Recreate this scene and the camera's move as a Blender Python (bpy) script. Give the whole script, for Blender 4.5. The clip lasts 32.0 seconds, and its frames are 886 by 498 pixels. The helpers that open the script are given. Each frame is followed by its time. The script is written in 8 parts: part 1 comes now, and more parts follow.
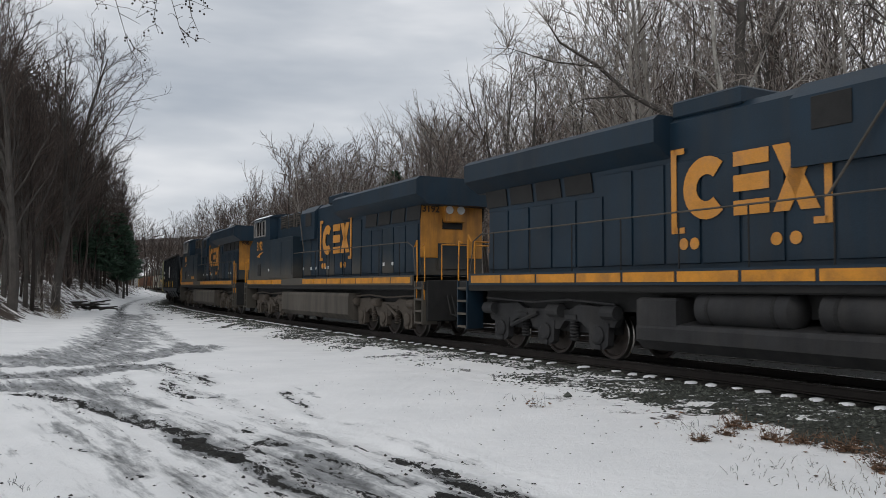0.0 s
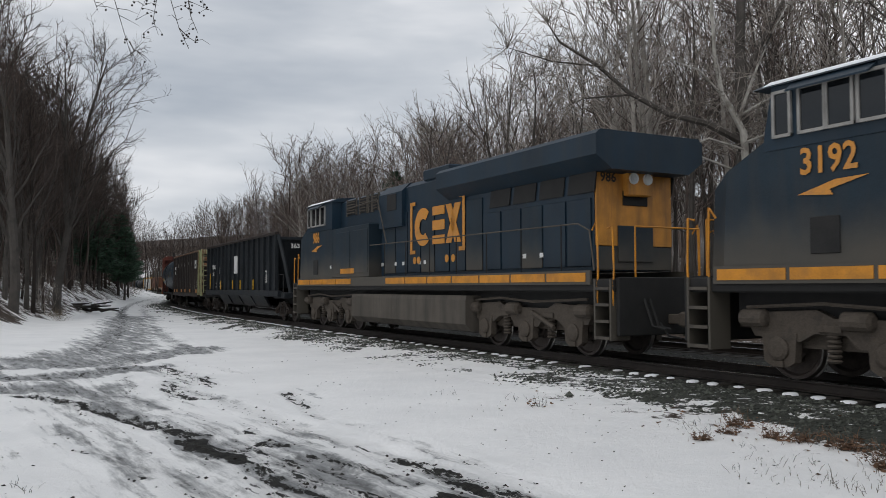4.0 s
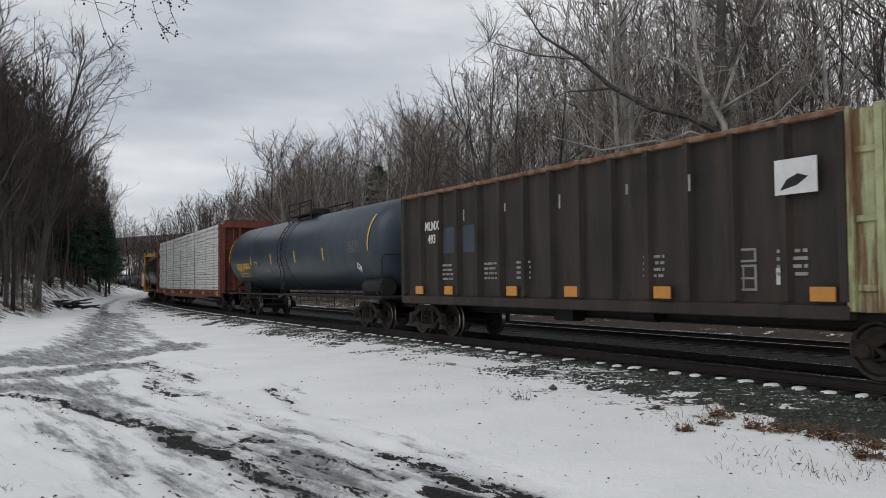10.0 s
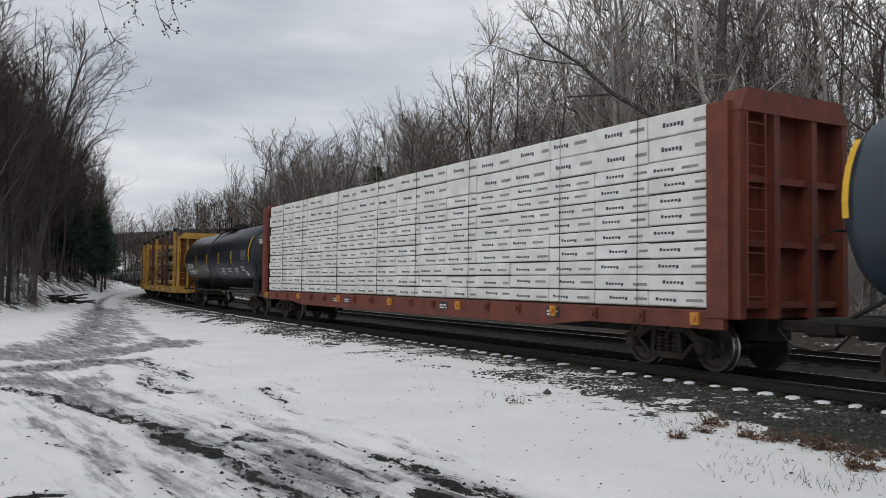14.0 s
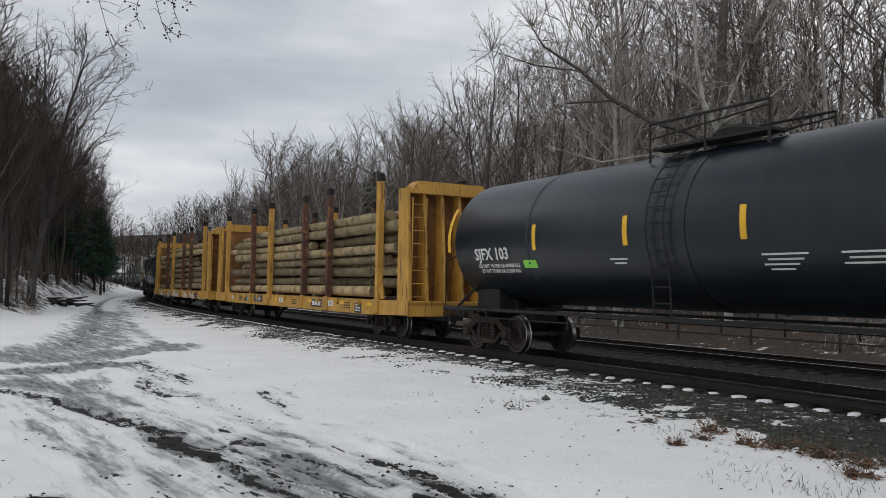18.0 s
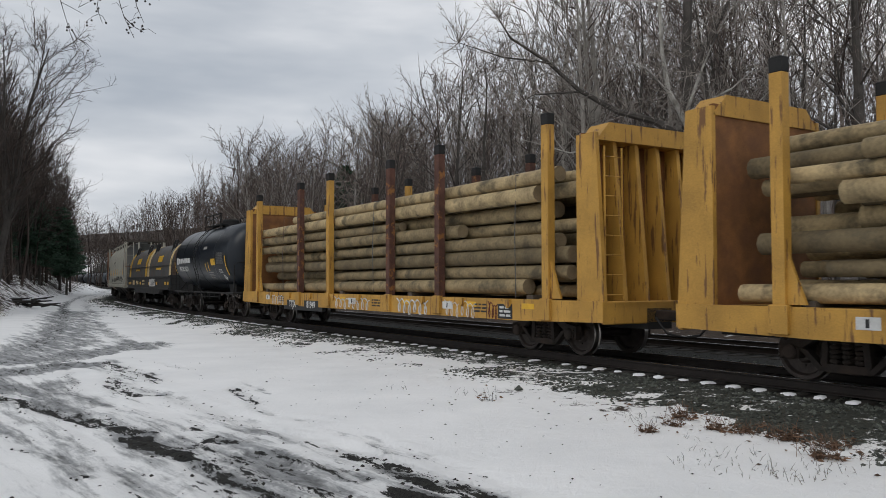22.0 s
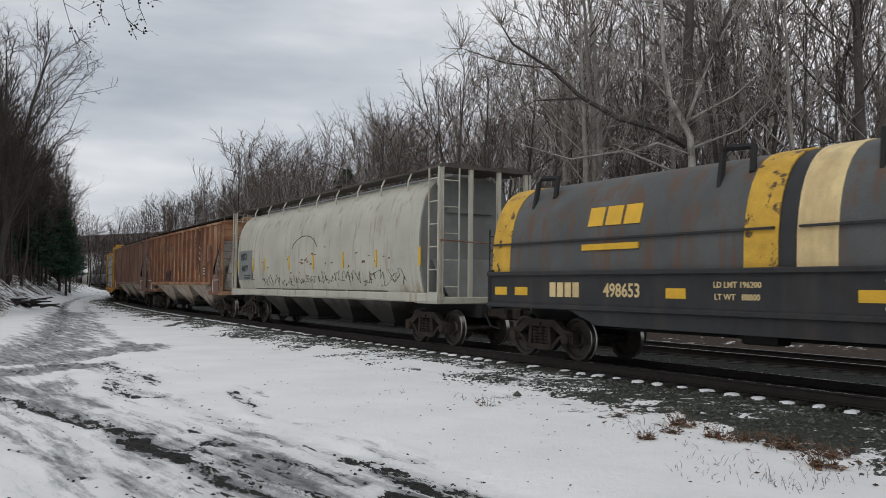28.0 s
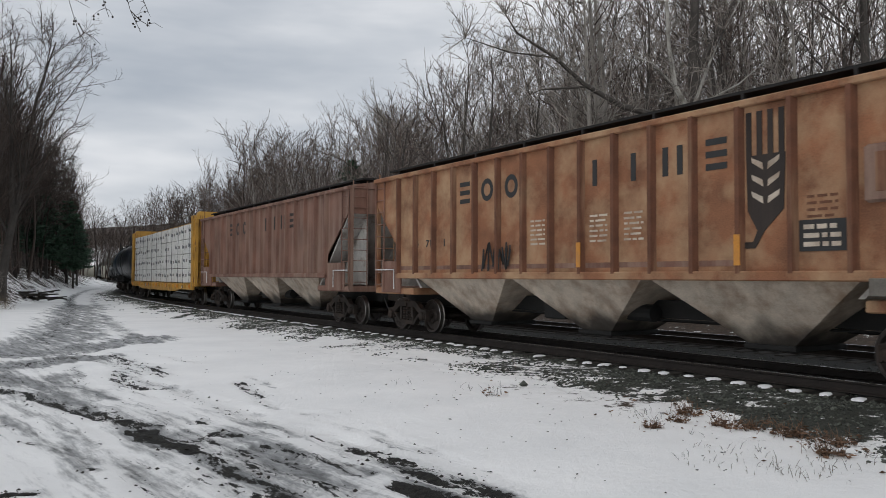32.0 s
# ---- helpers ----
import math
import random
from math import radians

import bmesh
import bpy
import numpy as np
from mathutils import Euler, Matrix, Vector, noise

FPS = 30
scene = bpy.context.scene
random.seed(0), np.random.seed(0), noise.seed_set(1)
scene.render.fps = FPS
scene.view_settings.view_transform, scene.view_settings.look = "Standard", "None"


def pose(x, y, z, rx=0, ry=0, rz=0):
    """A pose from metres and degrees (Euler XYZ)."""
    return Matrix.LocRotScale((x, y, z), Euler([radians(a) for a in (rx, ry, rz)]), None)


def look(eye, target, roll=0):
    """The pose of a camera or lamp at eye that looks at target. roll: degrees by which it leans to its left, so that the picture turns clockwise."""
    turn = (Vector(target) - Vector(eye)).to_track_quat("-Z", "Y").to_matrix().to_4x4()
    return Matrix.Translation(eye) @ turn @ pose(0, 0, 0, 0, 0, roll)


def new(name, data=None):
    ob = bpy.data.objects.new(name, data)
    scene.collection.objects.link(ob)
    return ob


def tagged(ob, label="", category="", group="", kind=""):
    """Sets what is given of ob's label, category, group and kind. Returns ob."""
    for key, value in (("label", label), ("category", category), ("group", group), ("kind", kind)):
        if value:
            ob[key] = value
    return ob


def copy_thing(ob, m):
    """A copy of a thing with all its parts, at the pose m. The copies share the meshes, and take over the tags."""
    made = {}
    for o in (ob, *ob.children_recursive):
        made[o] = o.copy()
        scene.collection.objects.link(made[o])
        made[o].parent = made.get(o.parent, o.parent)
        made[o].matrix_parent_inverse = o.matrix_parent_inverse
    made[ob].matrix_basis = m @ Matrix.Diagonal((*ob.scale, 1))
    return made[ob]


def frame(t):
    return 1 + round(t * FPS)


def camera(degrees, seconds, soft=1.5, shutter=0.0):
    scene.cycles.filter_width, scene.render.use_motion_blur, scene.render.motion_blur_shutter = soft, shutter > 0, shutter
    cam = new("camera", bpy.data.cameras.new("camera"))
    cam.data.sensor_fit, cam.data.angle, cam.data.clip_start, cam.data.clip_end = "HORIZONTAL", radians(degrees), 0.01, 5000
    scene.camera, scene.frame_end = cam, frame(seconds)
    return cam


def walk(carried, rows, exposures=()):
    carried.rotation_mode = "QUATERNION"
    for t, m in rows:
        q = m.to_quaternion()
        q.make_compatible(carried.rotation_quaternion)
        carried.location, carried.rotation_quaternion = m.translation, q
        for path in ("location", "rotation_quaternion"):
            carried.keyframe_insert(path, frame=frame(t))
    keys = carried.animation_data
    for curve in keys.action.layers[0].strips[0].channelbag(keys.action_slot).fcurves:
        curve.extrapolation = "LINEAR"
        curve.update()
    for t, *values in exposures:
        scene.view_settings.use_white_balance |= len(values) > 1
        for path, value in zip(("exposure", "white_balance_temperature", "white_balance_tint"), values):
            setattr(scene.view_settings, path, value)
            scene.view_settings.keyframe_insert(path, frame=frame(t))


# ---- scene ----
# ---------- camera ----------
cam = camera(56.8, 32.0, soft=0.5, shutter=0.1)
EYE = (0.0, 0.0, 1.552)
# seconds, yaw, pitch, roll of a hand-held camera on one spot
TURNS = [(0, 0.02, 2.65, -0.20), (0.5, -0.09, 2.60, -0.09), (1, -0.15, 2.41, -0.02), (1.5, -0.28, 2.19, 0.31), (2, -0.36, 2.10, 0.13), (2.5, -0.47, 2.28, 0.29), (3, -0.31, 2.55, 0.19), (3.5, 0.09, 2.62, 0.10), (5.5, -0.09, 2.77, -0.07), (6, -0.38, 2.59, -0.03), (6.5, -0.57, 2.50, -0.07), (7, -0.71, 2.47, -0.01), (7.5, -0.77, 2.49, 0.09), (8, -1.01, 2.57, 0.21), (8.5, -1.20, 2.60, 0.35), (9, -1.14, 2.41, 0.57), (9.5, -1.07, 2.33, 0.64), (10, -1.06, 2.25, 0.51), (10.5, -0.98, 2.31, 0.49), (11, -0.89, 2.37, 0.37), (11.5, -0.80, 2.26, 0.26), (12, -1.29, 2.03, 0.29), (12.5, -1.40, 1.90, -0.17), (13, -1.09, 2.09, -0.04), (13.5, -1.33, 2.03, -0.39), (14, -1.31, 2.41, -0.65), (14.5, -1.31, 2.61, -0.42), (16.5, -1.75, 3.24, -1.10), (17, -1.41, 2.89, -1.00), (17.5, -1.38, 2.83, -1.07), (18, -1.36, 2.77, -1.04), (18.5, -1.63, 2.51, -1.10), (19, -1.84, 2.51, -0.83), (19.5, -1.69, 2.49, -0.64), (20, -1.77, 2.39, -0.37), (20.5, -2.04, 2.31, -0.39), (21, -2.26, 2.11, 0.07), (21.5, -2.74, 2.18, -0.09), (22, -3.36, 2.29, 0.04), (22.5, -3.83, 2.26, -0.22), (23, -4.00, 2.65, -0.48), (23.5, -4.16, 2.55, -0.50), (24, -3.84, 2.70, -0.52), (24.5, -3.80, 2.67, -0.51), (25, -3.55, 2.54, -0.21), (25.5, -3.33, 2.48, -0.13), (27.5, -3.27, 2.46, -0.47), (28, -3.39, 2.62, -0.56), (28.5, -3.45, 2.78, -0.50), (29, -3.53, 2.68, -0.78), (29.5, -3.31, 2.48, -0.78), (30, -3.56, 2.22, -0.72), (30.5, -3.40, 2.39, -0.58), (31, -3.09, 2.42, -0.42), (31.5, -3.04, 2.08, -0.32), (32, -2.99, 1.94, -0.19)]
walk(cam, [(t, pose(*EYE, 90 + p, r, y)) for t, y, p, r in TURNS],
     exposures=((0, 0.1), (14.0, 0.09), (14.6, -0.05), (17.0, -0.08), (17.8, 0.09), (32, 0.09)))

# ---------- world and sun ----------
world = bpy.data.worlds.new("overcast_sky")
scene.world = world
world.use_nodes = True
wn, wl = world.node_tree.nodes, world.node_tree.links
for n in list(wn):
    wn.remove(n)


def wnode(kind, **kw):
    n = wn.new(kind)
    for k, v in kw.items():
        n.inputs[k].default_value = v
    return n


w_out = wn.new("ShaderNodeOutputWorld")
w_sky = wn.new("ShaderNodeTexSky")
w_sky.sky_type = "NISHITA"
w_sky.sun_disc = False
w_sky.sun_elevation = radians(28)
w_sky.sun_rotation = radians(200)
w_co = wn.new("ShaderNodeTexCoord")
w_map = wn.new("ShaderNodeMapping")
w_map.inputs["Scale"].default_value = (1.0, 1.0, 4.2)
w_map.inputs["Location"].default_value = (3.1, 0.7, 0.35)
w_n1 = wnode("ShaderNodeTexNoise", Scale=1.5, Detail=5.0, Roughness=0.5)
w_n2 = wnode("ShaderNodeTexNoise", Scale=4.5, Detail=4.0, Roughness=0.5)
w_add = wn.new("ShaderNodeMath")
w_add.operation = "MULTIPLY_ADD"
w_add.inputs[1].default_value = 0.3
w_ramp = wn.new("ShaderNodeValToRGB")
cr = w_ramp.color_ramp
cr.elements[0].position, cr.elements[0].color = 0.46, (0.33, 0.375, 0.44, 1)
cr.elements[1].position, cr.elements[1].color = 0.84, (0.86, 0.865, 0.885, 1)
e = cr.elements.new(0.66)
e.color = (0.56, 0.59, 0.635, 1)
w_bg1 = wnode("ShaderNodeBackground", Strength=0.06)
w_bg2 = wnode("ShaderNodeBackground", Strength=1.0)
w_mix = wnode("ShaderNodeMixShader", Fac=0.94)
wl.new(w_co.outputs["Generated"], w_map.inputs["Vector"])
wl.new(w_map.outputs["Vector"], w_n1.inputs["Vector"])
wl.new(w_map.outputs["Vector"], w_n2.inputs["Vector"])
wl.new(w_n2.outputs["Fac"], w_add.inputs[0])
wl.new(w_n1.outputs["Fac"], w_add.inputs[2])
wl.new(w_add.outputs[0], w_ramp.inputs["Fac"])
wl.new(w_sky.outputs[0], w_bg1.inputs["Color"])
wl.new(w_ramp.outputs["Color"], w_bg2.inputs["Color"])
wl.new(w_bg1.outputs[0], w_mix.inputs[1])
wl.new(w_bg2.outputs[0], w_mix.inputs[2])
wl.new(w_mix.outputs[0], w_out.inputs["Surface"])

sun = new("sun", bpy.data.lights.new("sun", "SUN"))
sun.data.energy, sun.data.angle, sun.data.color = 0.5, radians(30), (1.0, 0.97, 0.93)
sun.matrix_world = look((-20, -40, 60), (0, 10, 0))

# ---------- materials ----------


def material(name, base, rough=0.6, metal=0.0, var=0.25, scale=3.0, grain=40.0, bump=0.1, stain=None, stain_amt=0.0, stain_scale=1.2,
             streak=False, island=False, spec=0.5, lo=0.45, hi=0.7):
    """Base colour with variation at two scales, an optional stain (vertical streaks if streak), fine bump."""
    m = bpy.data.materials.new(name)
    m.use_nodes = True
    N, L = m.node_tree.nodes, m.node_tree.links
    b = N["Principled BSDF"]
    co = N.new("ShaderNodeTexCoord")
    n1 = N.new("ShaderNodeTexNoise")
    n1.inputs["Scale"].default_value, n1.inputs["Detail"].default_value = scale, 4.0
    n2 = N.new("ShaderNodeTexNoise")
    n2.inputs["Scale"].default_value, n2.inputs["Detail"].default_value = grain, 3.0
    L.new(co.outputs["Object"], n1.inputs["Vector"])
    L.new(co.outputs["Object"], n2.inputs["Vector"])
    mm = N.new("ShaderNodeMath")
    mm.operation = "MULTIPLY_ADD"
    mm.inputs[1].default_value = 0.5
    L.new(n2.outputs["Fac"], mm.inputs[0])
    L.new(n1.outputs["Fac"], mm.inputs[2])
    r = N.new("ShaderNodeMapRange")
    r.inputs["From Min"].default_value, r.inputs["From Max"].default_value = 0.5, 1.0
    r.inputs["To Min"].default_value, r.inputs["To Max"].default_value = 1 - var, 1 + var
    L.new(mm.outputs[0], r.inputs["Value"])
    hv = N.new("ShaderNodeMix")
    hv.data_type, hv.blend_type = "RGBA", "MULTIPLY"
    hv.inputs[0].default_value = 1.0
    hv.inputs[6].default_value = (*base, 1)
    L.new(r.outputs[0], hv.inputs[7])
    col = hv.outputs[2]
    if island:
        g = N.new("ShaderNodeNewGeometry")
        r2 = N.new("ShaderNodeMapRange")
        r2.inputs["To Min"].default_value, r2.inputs["To Max"].default_value = 0.4, 1.55
        if island == "object":
            g = N.new("ShaderNodeObjectInfo")
        L.new(g.outputs["Random" if island == "object" else "Random Per Island"], r2.inputs["Value"])
        h2 = N.new("ShaderNodeMix")
        h2.data_type, h2.blend_type = "RGBA", "MULTIPLY"
        h2.inputs[0].default_value = 1.0
        L.new(col, h2.inputs[6])
        L.new(r2.outputs[0], h2.inputs[7])
        col = h2.outputs[2]
    if stain:
        mp = N.new("ShaderNodeMapping")
        mp.inputs["Scale"].default_value = (2.2, 2.2, 0.22) if streak else (1, 1, 1)
        ns = N.new("ShaderNodeTexNoise")
        ns.inputs["Scale"].default_value, ns.inputs["Detail"].default_value, ns.inputs["Roughness"].default_value = stain_scale, 6.0, 0.62
        L.new(co.outputs["Object"], mp.inputs["Vector"])
        L.new(mp.outputs["Vector"], ns.inputs["Vector"])
        rs = N.new("ShaderNodeMapRange")
        rs.inputs["From Min"].default_value, rs.inputs["From Max"].default_value = lo, hi
        rs.inputs["To Max"].default_value = stain_amt
        L.new(ns.outputs["Fac"], rs.inputs["Value"])
        ms = N.new("ShaderNodeMix")
        ms.data_type = "RGBA"
        L.new(rs.outputs[0], ms.inputs[0])
        L.new(col, ms.inputs[6])
        ms.inputs[7].default_value = (*stain, 1)
        col = ms.outputs[2]
    L.new(col, b.inputs["Base Color"])
    b.inputs["Roughness"].default_value, b.inputs["Metallic"].default_value = rough, metal
    b.inputs["Specular IOR Level"].default_value = spec
    if bump:
        bp = N.new("ShaderNodeBump")
        bp.inputs["Strength"].default_value, bp.inputs["Distance"].default_value = bump, 0.02
        L.new(n2.outputs["Fac"], bp.inputs["Height"])
        L.new(bp.outputs[0], b.inputs["Normal"])
    return m


BLUE = material("loco_blue_paint", (0.006, 0.0195, 0.034), 0.5, var=0.3, scale=0.8, stain=(0.022, 0.026, 0.03), stain_amt=0.5, streak=True, spec=0.35)
DUSTY = material("dusty_blue_paint", (0.008, 0.020, 0.031), 0.6, var=0.3, scale=0.9, stain=(0.03, 0.03, 0.03), stain_amt=0.5, streak=True, spec=0.35)


def low_tint(m, colour, z0, z1, most):
    """Blends another colour into the lower part of a car, uneven at its edge."""
    N, L = m.node_tree.nodes, m.node_tree.links
    b = N["Principled BSDF"]
    old = b.inputs["Base Color"].links[0].from_socket
    co = N.new("ShaderNodeTexCoord")
    sp = N.new("ShaderNodeSeparateXYZ")
    L.new(co.outputs["Object"], sp.inputs[0])
    n = N.new("ShaderNodeTexNoise")
    n.inputs["Scale"].default_value, n.inputs["Detail"].default_value = 1.4, 6.0
    L.new(co.outputs["Object"], n.inputs["Vector"])
    q = N.new("ShaderNodeMath")
    q.operation = "MULTIPLY_ADD"
    q.inputs[1].default_value = -0.9
    L.new(n.outputs["Fac"], q.inputs[0])
    L.new(sp.outputs["Z"], q.inputs[2])
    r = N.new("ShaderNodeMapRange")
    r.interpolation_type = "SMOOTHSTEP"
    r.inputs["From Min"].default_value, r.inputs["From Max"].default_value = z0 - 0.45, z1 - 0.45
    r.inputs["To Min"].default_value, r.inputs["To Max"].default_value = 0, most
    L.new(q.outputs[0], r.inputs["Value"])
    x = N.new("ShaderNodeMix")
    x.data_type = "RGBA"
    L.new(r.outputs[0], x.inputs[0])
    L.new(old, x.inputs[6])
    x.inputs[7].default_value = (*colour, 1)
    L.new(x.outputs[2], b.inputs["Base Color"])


# brake and road dust thrown up on the lower part of the locomotives
low_tint(DUSTY, (0.085, 0.074, 0.058), 3.0, 1.7, 0.88)
GOLD = material("yellow_paint", (0.56, 0.225, 0.012), 0.5, var=0.2, stain=(0.14, 0.075, 0.03), stain_amt=0.5, stain_scale=2.0)
ORANGE = material("orange_paint", (0.60, 0.25, 0.03), 0.5, var=0.25, stain=(0.05, 0.05, 0.06), stain_amt=0.45, stain_scale=3.0)
GREYTANK = material("dusty_grey_steel", (0.088, 0.077, 0.064), 0.8, var=0.25, scale=1.0, stain=(0.035, 0.032, 0.03), stain_amt=0.6, streak=True, spec=0.3)
TRUCK = material("dusty_truck_steel", (0.092, 0.076, 0.061), 0.85, var=0.4, scale=4.0, bump=0.3, stain=(0.02, 0.018, 0.017), stain_amt=0.7, stain_scale=4.0, spec=0.3)
BROWNSTEEL = material("brown_truck_steel", (0.026, 0.021, 0.018), 0.85, var=0.4, scale=4.0, bump=0.3, stain=(0.075, 0.048, 0.034), stain_amt=0.5, stain_scale=3.0, spec=0.3)
WHEEL = material("wheel_steel", (0.06, 0.048, 0.042), 0.6, metal=0.5, var=0.4, scale=6.0)
TREAD = material("worn_tread_steel", (0.35, 0.33, 0.31), 0.3, metal=1.0, var=0.2)
HOODORANGE = material("orange_yellow_hood_paint", (0.47, 0.205, 0.03), 0.55, var=0.25, stain=(0.10, 0.055, 0.03), stain_amt=0.6, stain_scale=1.6, streak=True)
DARK = material("black_underframe", (0.011, 0.0105, 0.010), 0.8, var=0.4)
GLASS = material("dark_window_glass", (0.01, 0.012, 0.014), 0.06, var=0.1, bump=0)
BLACKHOP = material("black_car_paint", (0.010, 0.0135, 0.017), 0.6, var=0.4, scale=0.7, stain=(0.028, 0.029, 0.030), stain_amt=0.6, streak=True, bump=0.15, spec=0.3)
BROWN = material("dark_brown_car_paint", (0.027, 0.021, 0.0185), 0.62, var=0.4, scale=0.7, stain=(0.065, 0.046, 0.035), stain_amt=0.65, streak=True, spec=0.3)
RUST = material("rusty_edge", (0.17, 0.075, 0.035), 0.85, var=0.5, scale=5.0, stain=(0.35, 0.30, 0.24), stain_amt=0.5, stain_scale=4.0)
PALEGREEN = material("pale_green_paint", (0.34, 0.36, 0.19), 0.65, var=0.25, stain=(0.15, 0.07, 0.032), stain_amt=0.92, streak=True, stain_scale=2.2, lo=0.44, hi=0.56)
TANKBLUE = material("blue_grey_tank_paint", (0.036, 0.052, 0.069), 0.38, var=0.2, scale=0.7, stain=(0.018, 0.02, 0.022), stain_amt=0.5, streak=True, spec=0.4)
TANKBLACK = material("black_tank_paint", (0.006, 0.0098, 0.0155), 0.32, var=0.25, scale=0.7, stain=(0.03, 0.03, 0.029), stain_amt=0.3, streak=True, spec=0.4)
RED = material("red_oxide_paint", (0.15, 0.034, 0.019), 0.65, var=0.3, stain=(0.06, 0.025, 0.02), stain_amt=0.6, streak=True)
WRAP = material("white_lumber_wrap", (0.74, 0.735, 0.71), 0.55, var=0.12, scale=2.0, stain=(0.4, 0.39, 0.36), stain_amt=0.35, stain_scale=1.5, bump=0.25)
TIMBER = material("timber_gap_dark", (0.09, 0.075, 0.06), 0.9, var=0.3)
CARYELLOW = material("worn_yellow_car_paint", (0.47, 0.255, 0.045), 0.62, var=0.28, scale=1.2, stain=(0.12, 0.05, 0.022), stain_amt=0.85, stain_scale=5.0, streak=True, lo=0.58, hi=0.62)
STAKERUST = material("rusty_stake_steel", (0.085, 0.036, 0.024), 0.85, var=0.4, stain=(0.30, 0.13, 0.03), stain_amt=0.75, stain_scale=4.0, lo=0.55, hi=0.62)
LOG = material("peeled_pole_wood", (0.29, 0.218, 0.115), 0.85, var=0.45, scale=1.6, grain=16, bump=0.45, stain=(0.075, 0.062, 0.038), stain_amt=0.85, stain_scale=1.9, lo=.5, hi=.66, island="object")
LOGEND = material("pole_end_grain", (0.22, 0.17, 0.10), 0.9, var=0.3)
HOPGREY = material("pale_grey_hopper_paint", (0.45, 0.44, 0.37), 0.6, var=0.15, scale=0.8, stain=(0.22, 0.125, 0.055), stain_amt=0.6, streak=True, stain_scale=2.2, lo=0.53, hi=0.68)
HOPGREYEND = material("grey_hopper_end_paint", (0.19, 0.20, 0.195), 0.65, var=0.15, stain=(0.15, 0.13, 0.11), stain_amt=0.5, streak=True)
HOPRUST = material("rusted_orange_brown_paint", (0.235, 0.098, 0.046), 0.75, var=0.45, scale=1.3, stain=(0.46, 0.30, 0.17), stain_amt=0.8, stain_scale=1.1, lo=0.42, hi=0.68)
HOPRUST2 = material("dark_rust_brown_paint", (0.17, 0.085, 0.06), 0.8, var=0.35, scale=0.9, stain=(0.30, 0.21, 0.16), stain_amt=0.7, streak=True)
HOPENDPALE = material("pale_rusted_end_sheet", (0.46, 0.44, 0.41), 0.75, var=0.25, stain=(0.13, 0.075, 0.045), stain_amt=0.75, stain_scale=1.6, lo=0.5, hi=0.66)
SLOPE = material("dusty_slope_sheet", (0.55, 0.47, 0.38), 0.8, var=0.25, stain=(0.20, 0.11, 0.06), stain_amt=0.7, stain_scale=2.0)
COILGREY = material("weathered_grey_hood", (0.082, 0.085, 0.083), 0.65, var=0.3, scale=1.0, stain=(0.12, 0.06, 0.032), stain_amt=0.75, streak=True, stain_scale=1.8, lo=0.5, hi=0.62)
COILDARK = material("dark_coil_car_sill", (0.021, 0.0215, 0.023), 0.7, var=0.3, stain=(0.06, 0.045, 0.035), stain_amt=0.5, streak=True)
CREAM = material("faded_cream_paint", (0.70, 0.54, 0.27), 0.6, var=0.15, stain=(0.3, 0.16, 0.06), stain_amt=0.4, streak=True)
FAINT = material("faded_white_lettering", (0.26, 0.25, 0.235), 0.7, var=0.3, bump=0)
HOPDIRTY = material("dirty_hopper_outlet_paint", (0.15, 0.135, 0.115), 0.8, var=0.3, stain=(0.07, 0.055, 0.042), stain_amt=0.7, streak=True)
# rust streaks on a base darkened to put the ribs' shade into the colour
HOPRIB = material("shaded_rust_rib_paint", (0.13, 0.052, 0.027), 0.8, var=0.3, stain=(0.36, 0.22, 0.13), stain_amt=0.6, streak=True, lo=0.52, hi=0.68)
DARKTANK = material("black_dusted_steel", (0.026, 0.026, 0.027), 0.7, var=0.35, stain=(0.05, 0.046, 0.042), stain_amt=0.5, streak=True, spec=0.3)
WHITE = material("white_lettering", (0.62, 0.62, 0.60), 0.6, var=0.15, bump=0)
BLACKPAINT = material("black_lettering", (0.02, 0.02, 0.02), 0.6, var=0.2, bump=0)
BANDYELLOW = material("rust_pitted_yellow_paint", (0.60, 0.35, 0.035), 0.6, var=0.2, stain=(0.07, 0.035, 0.02), stain_amt=0.95, stain_scale=4.0, lo=0.58, hi=0.63)
YMARK = material("yellow_marking", (0.70, 0.40, 0.02), 0.45, var=0.12, bump=0)
LIME = material("lime_placard", (0.22, 0.62, 0.06), 0.5, var=0.1, bump=0)
STEELRAIL = material("rail_steel", (0.027, 0.021, 0.018), 0.7, metal=0.3, var=0.3)
RAILTOP = material("polished_rail_head", (0.42, 0.42, 0.43), 0.25, metal=1.0, var=0.15, bump=0)
TIE = material("weathered_tie_wood", (0.034, 0.029, 0.024), 0.9, var=0.4, bump=0.4)
SNOWCAP = material("snow_cap", (0.88, 0.885, 0.90), 0.7, var=0.04, bump=0.15, spec=0.3)
STONE = material("ballast_stone", (0.066, 0.071, 0.058), 0.9, var=0.3, bump=0.3, island=True)
BARK = material("grey_brown_bark", (0.30, 0.275, 0.245), 0.9, var=0.35, scale=2.0, grain=25, bump=0.5)
BARKDARK = material("dark_bark", (0.075, 0.066, 0.058), 0.9, var=0.35, scale=2.0, grain=25, bump=0.5)
BARKPALE = material("pale_sycamore_bark", (0.42, 0.40, 0.36), 0.85, var=0.25, scale=2.5, stain=(0.13, 0.115, 0.09), stain_amt=0.8, stain_scale=1.6)
TWIG = material("grey_twigs", (0.27, 0.24, 0.21), 0.9, var=0.25, bump=0, island=True)
TWIGRED = material("reddish_twigs", (0.135, 0.105, 0.09), 0.9, var=0.25, bump=0, island=True)
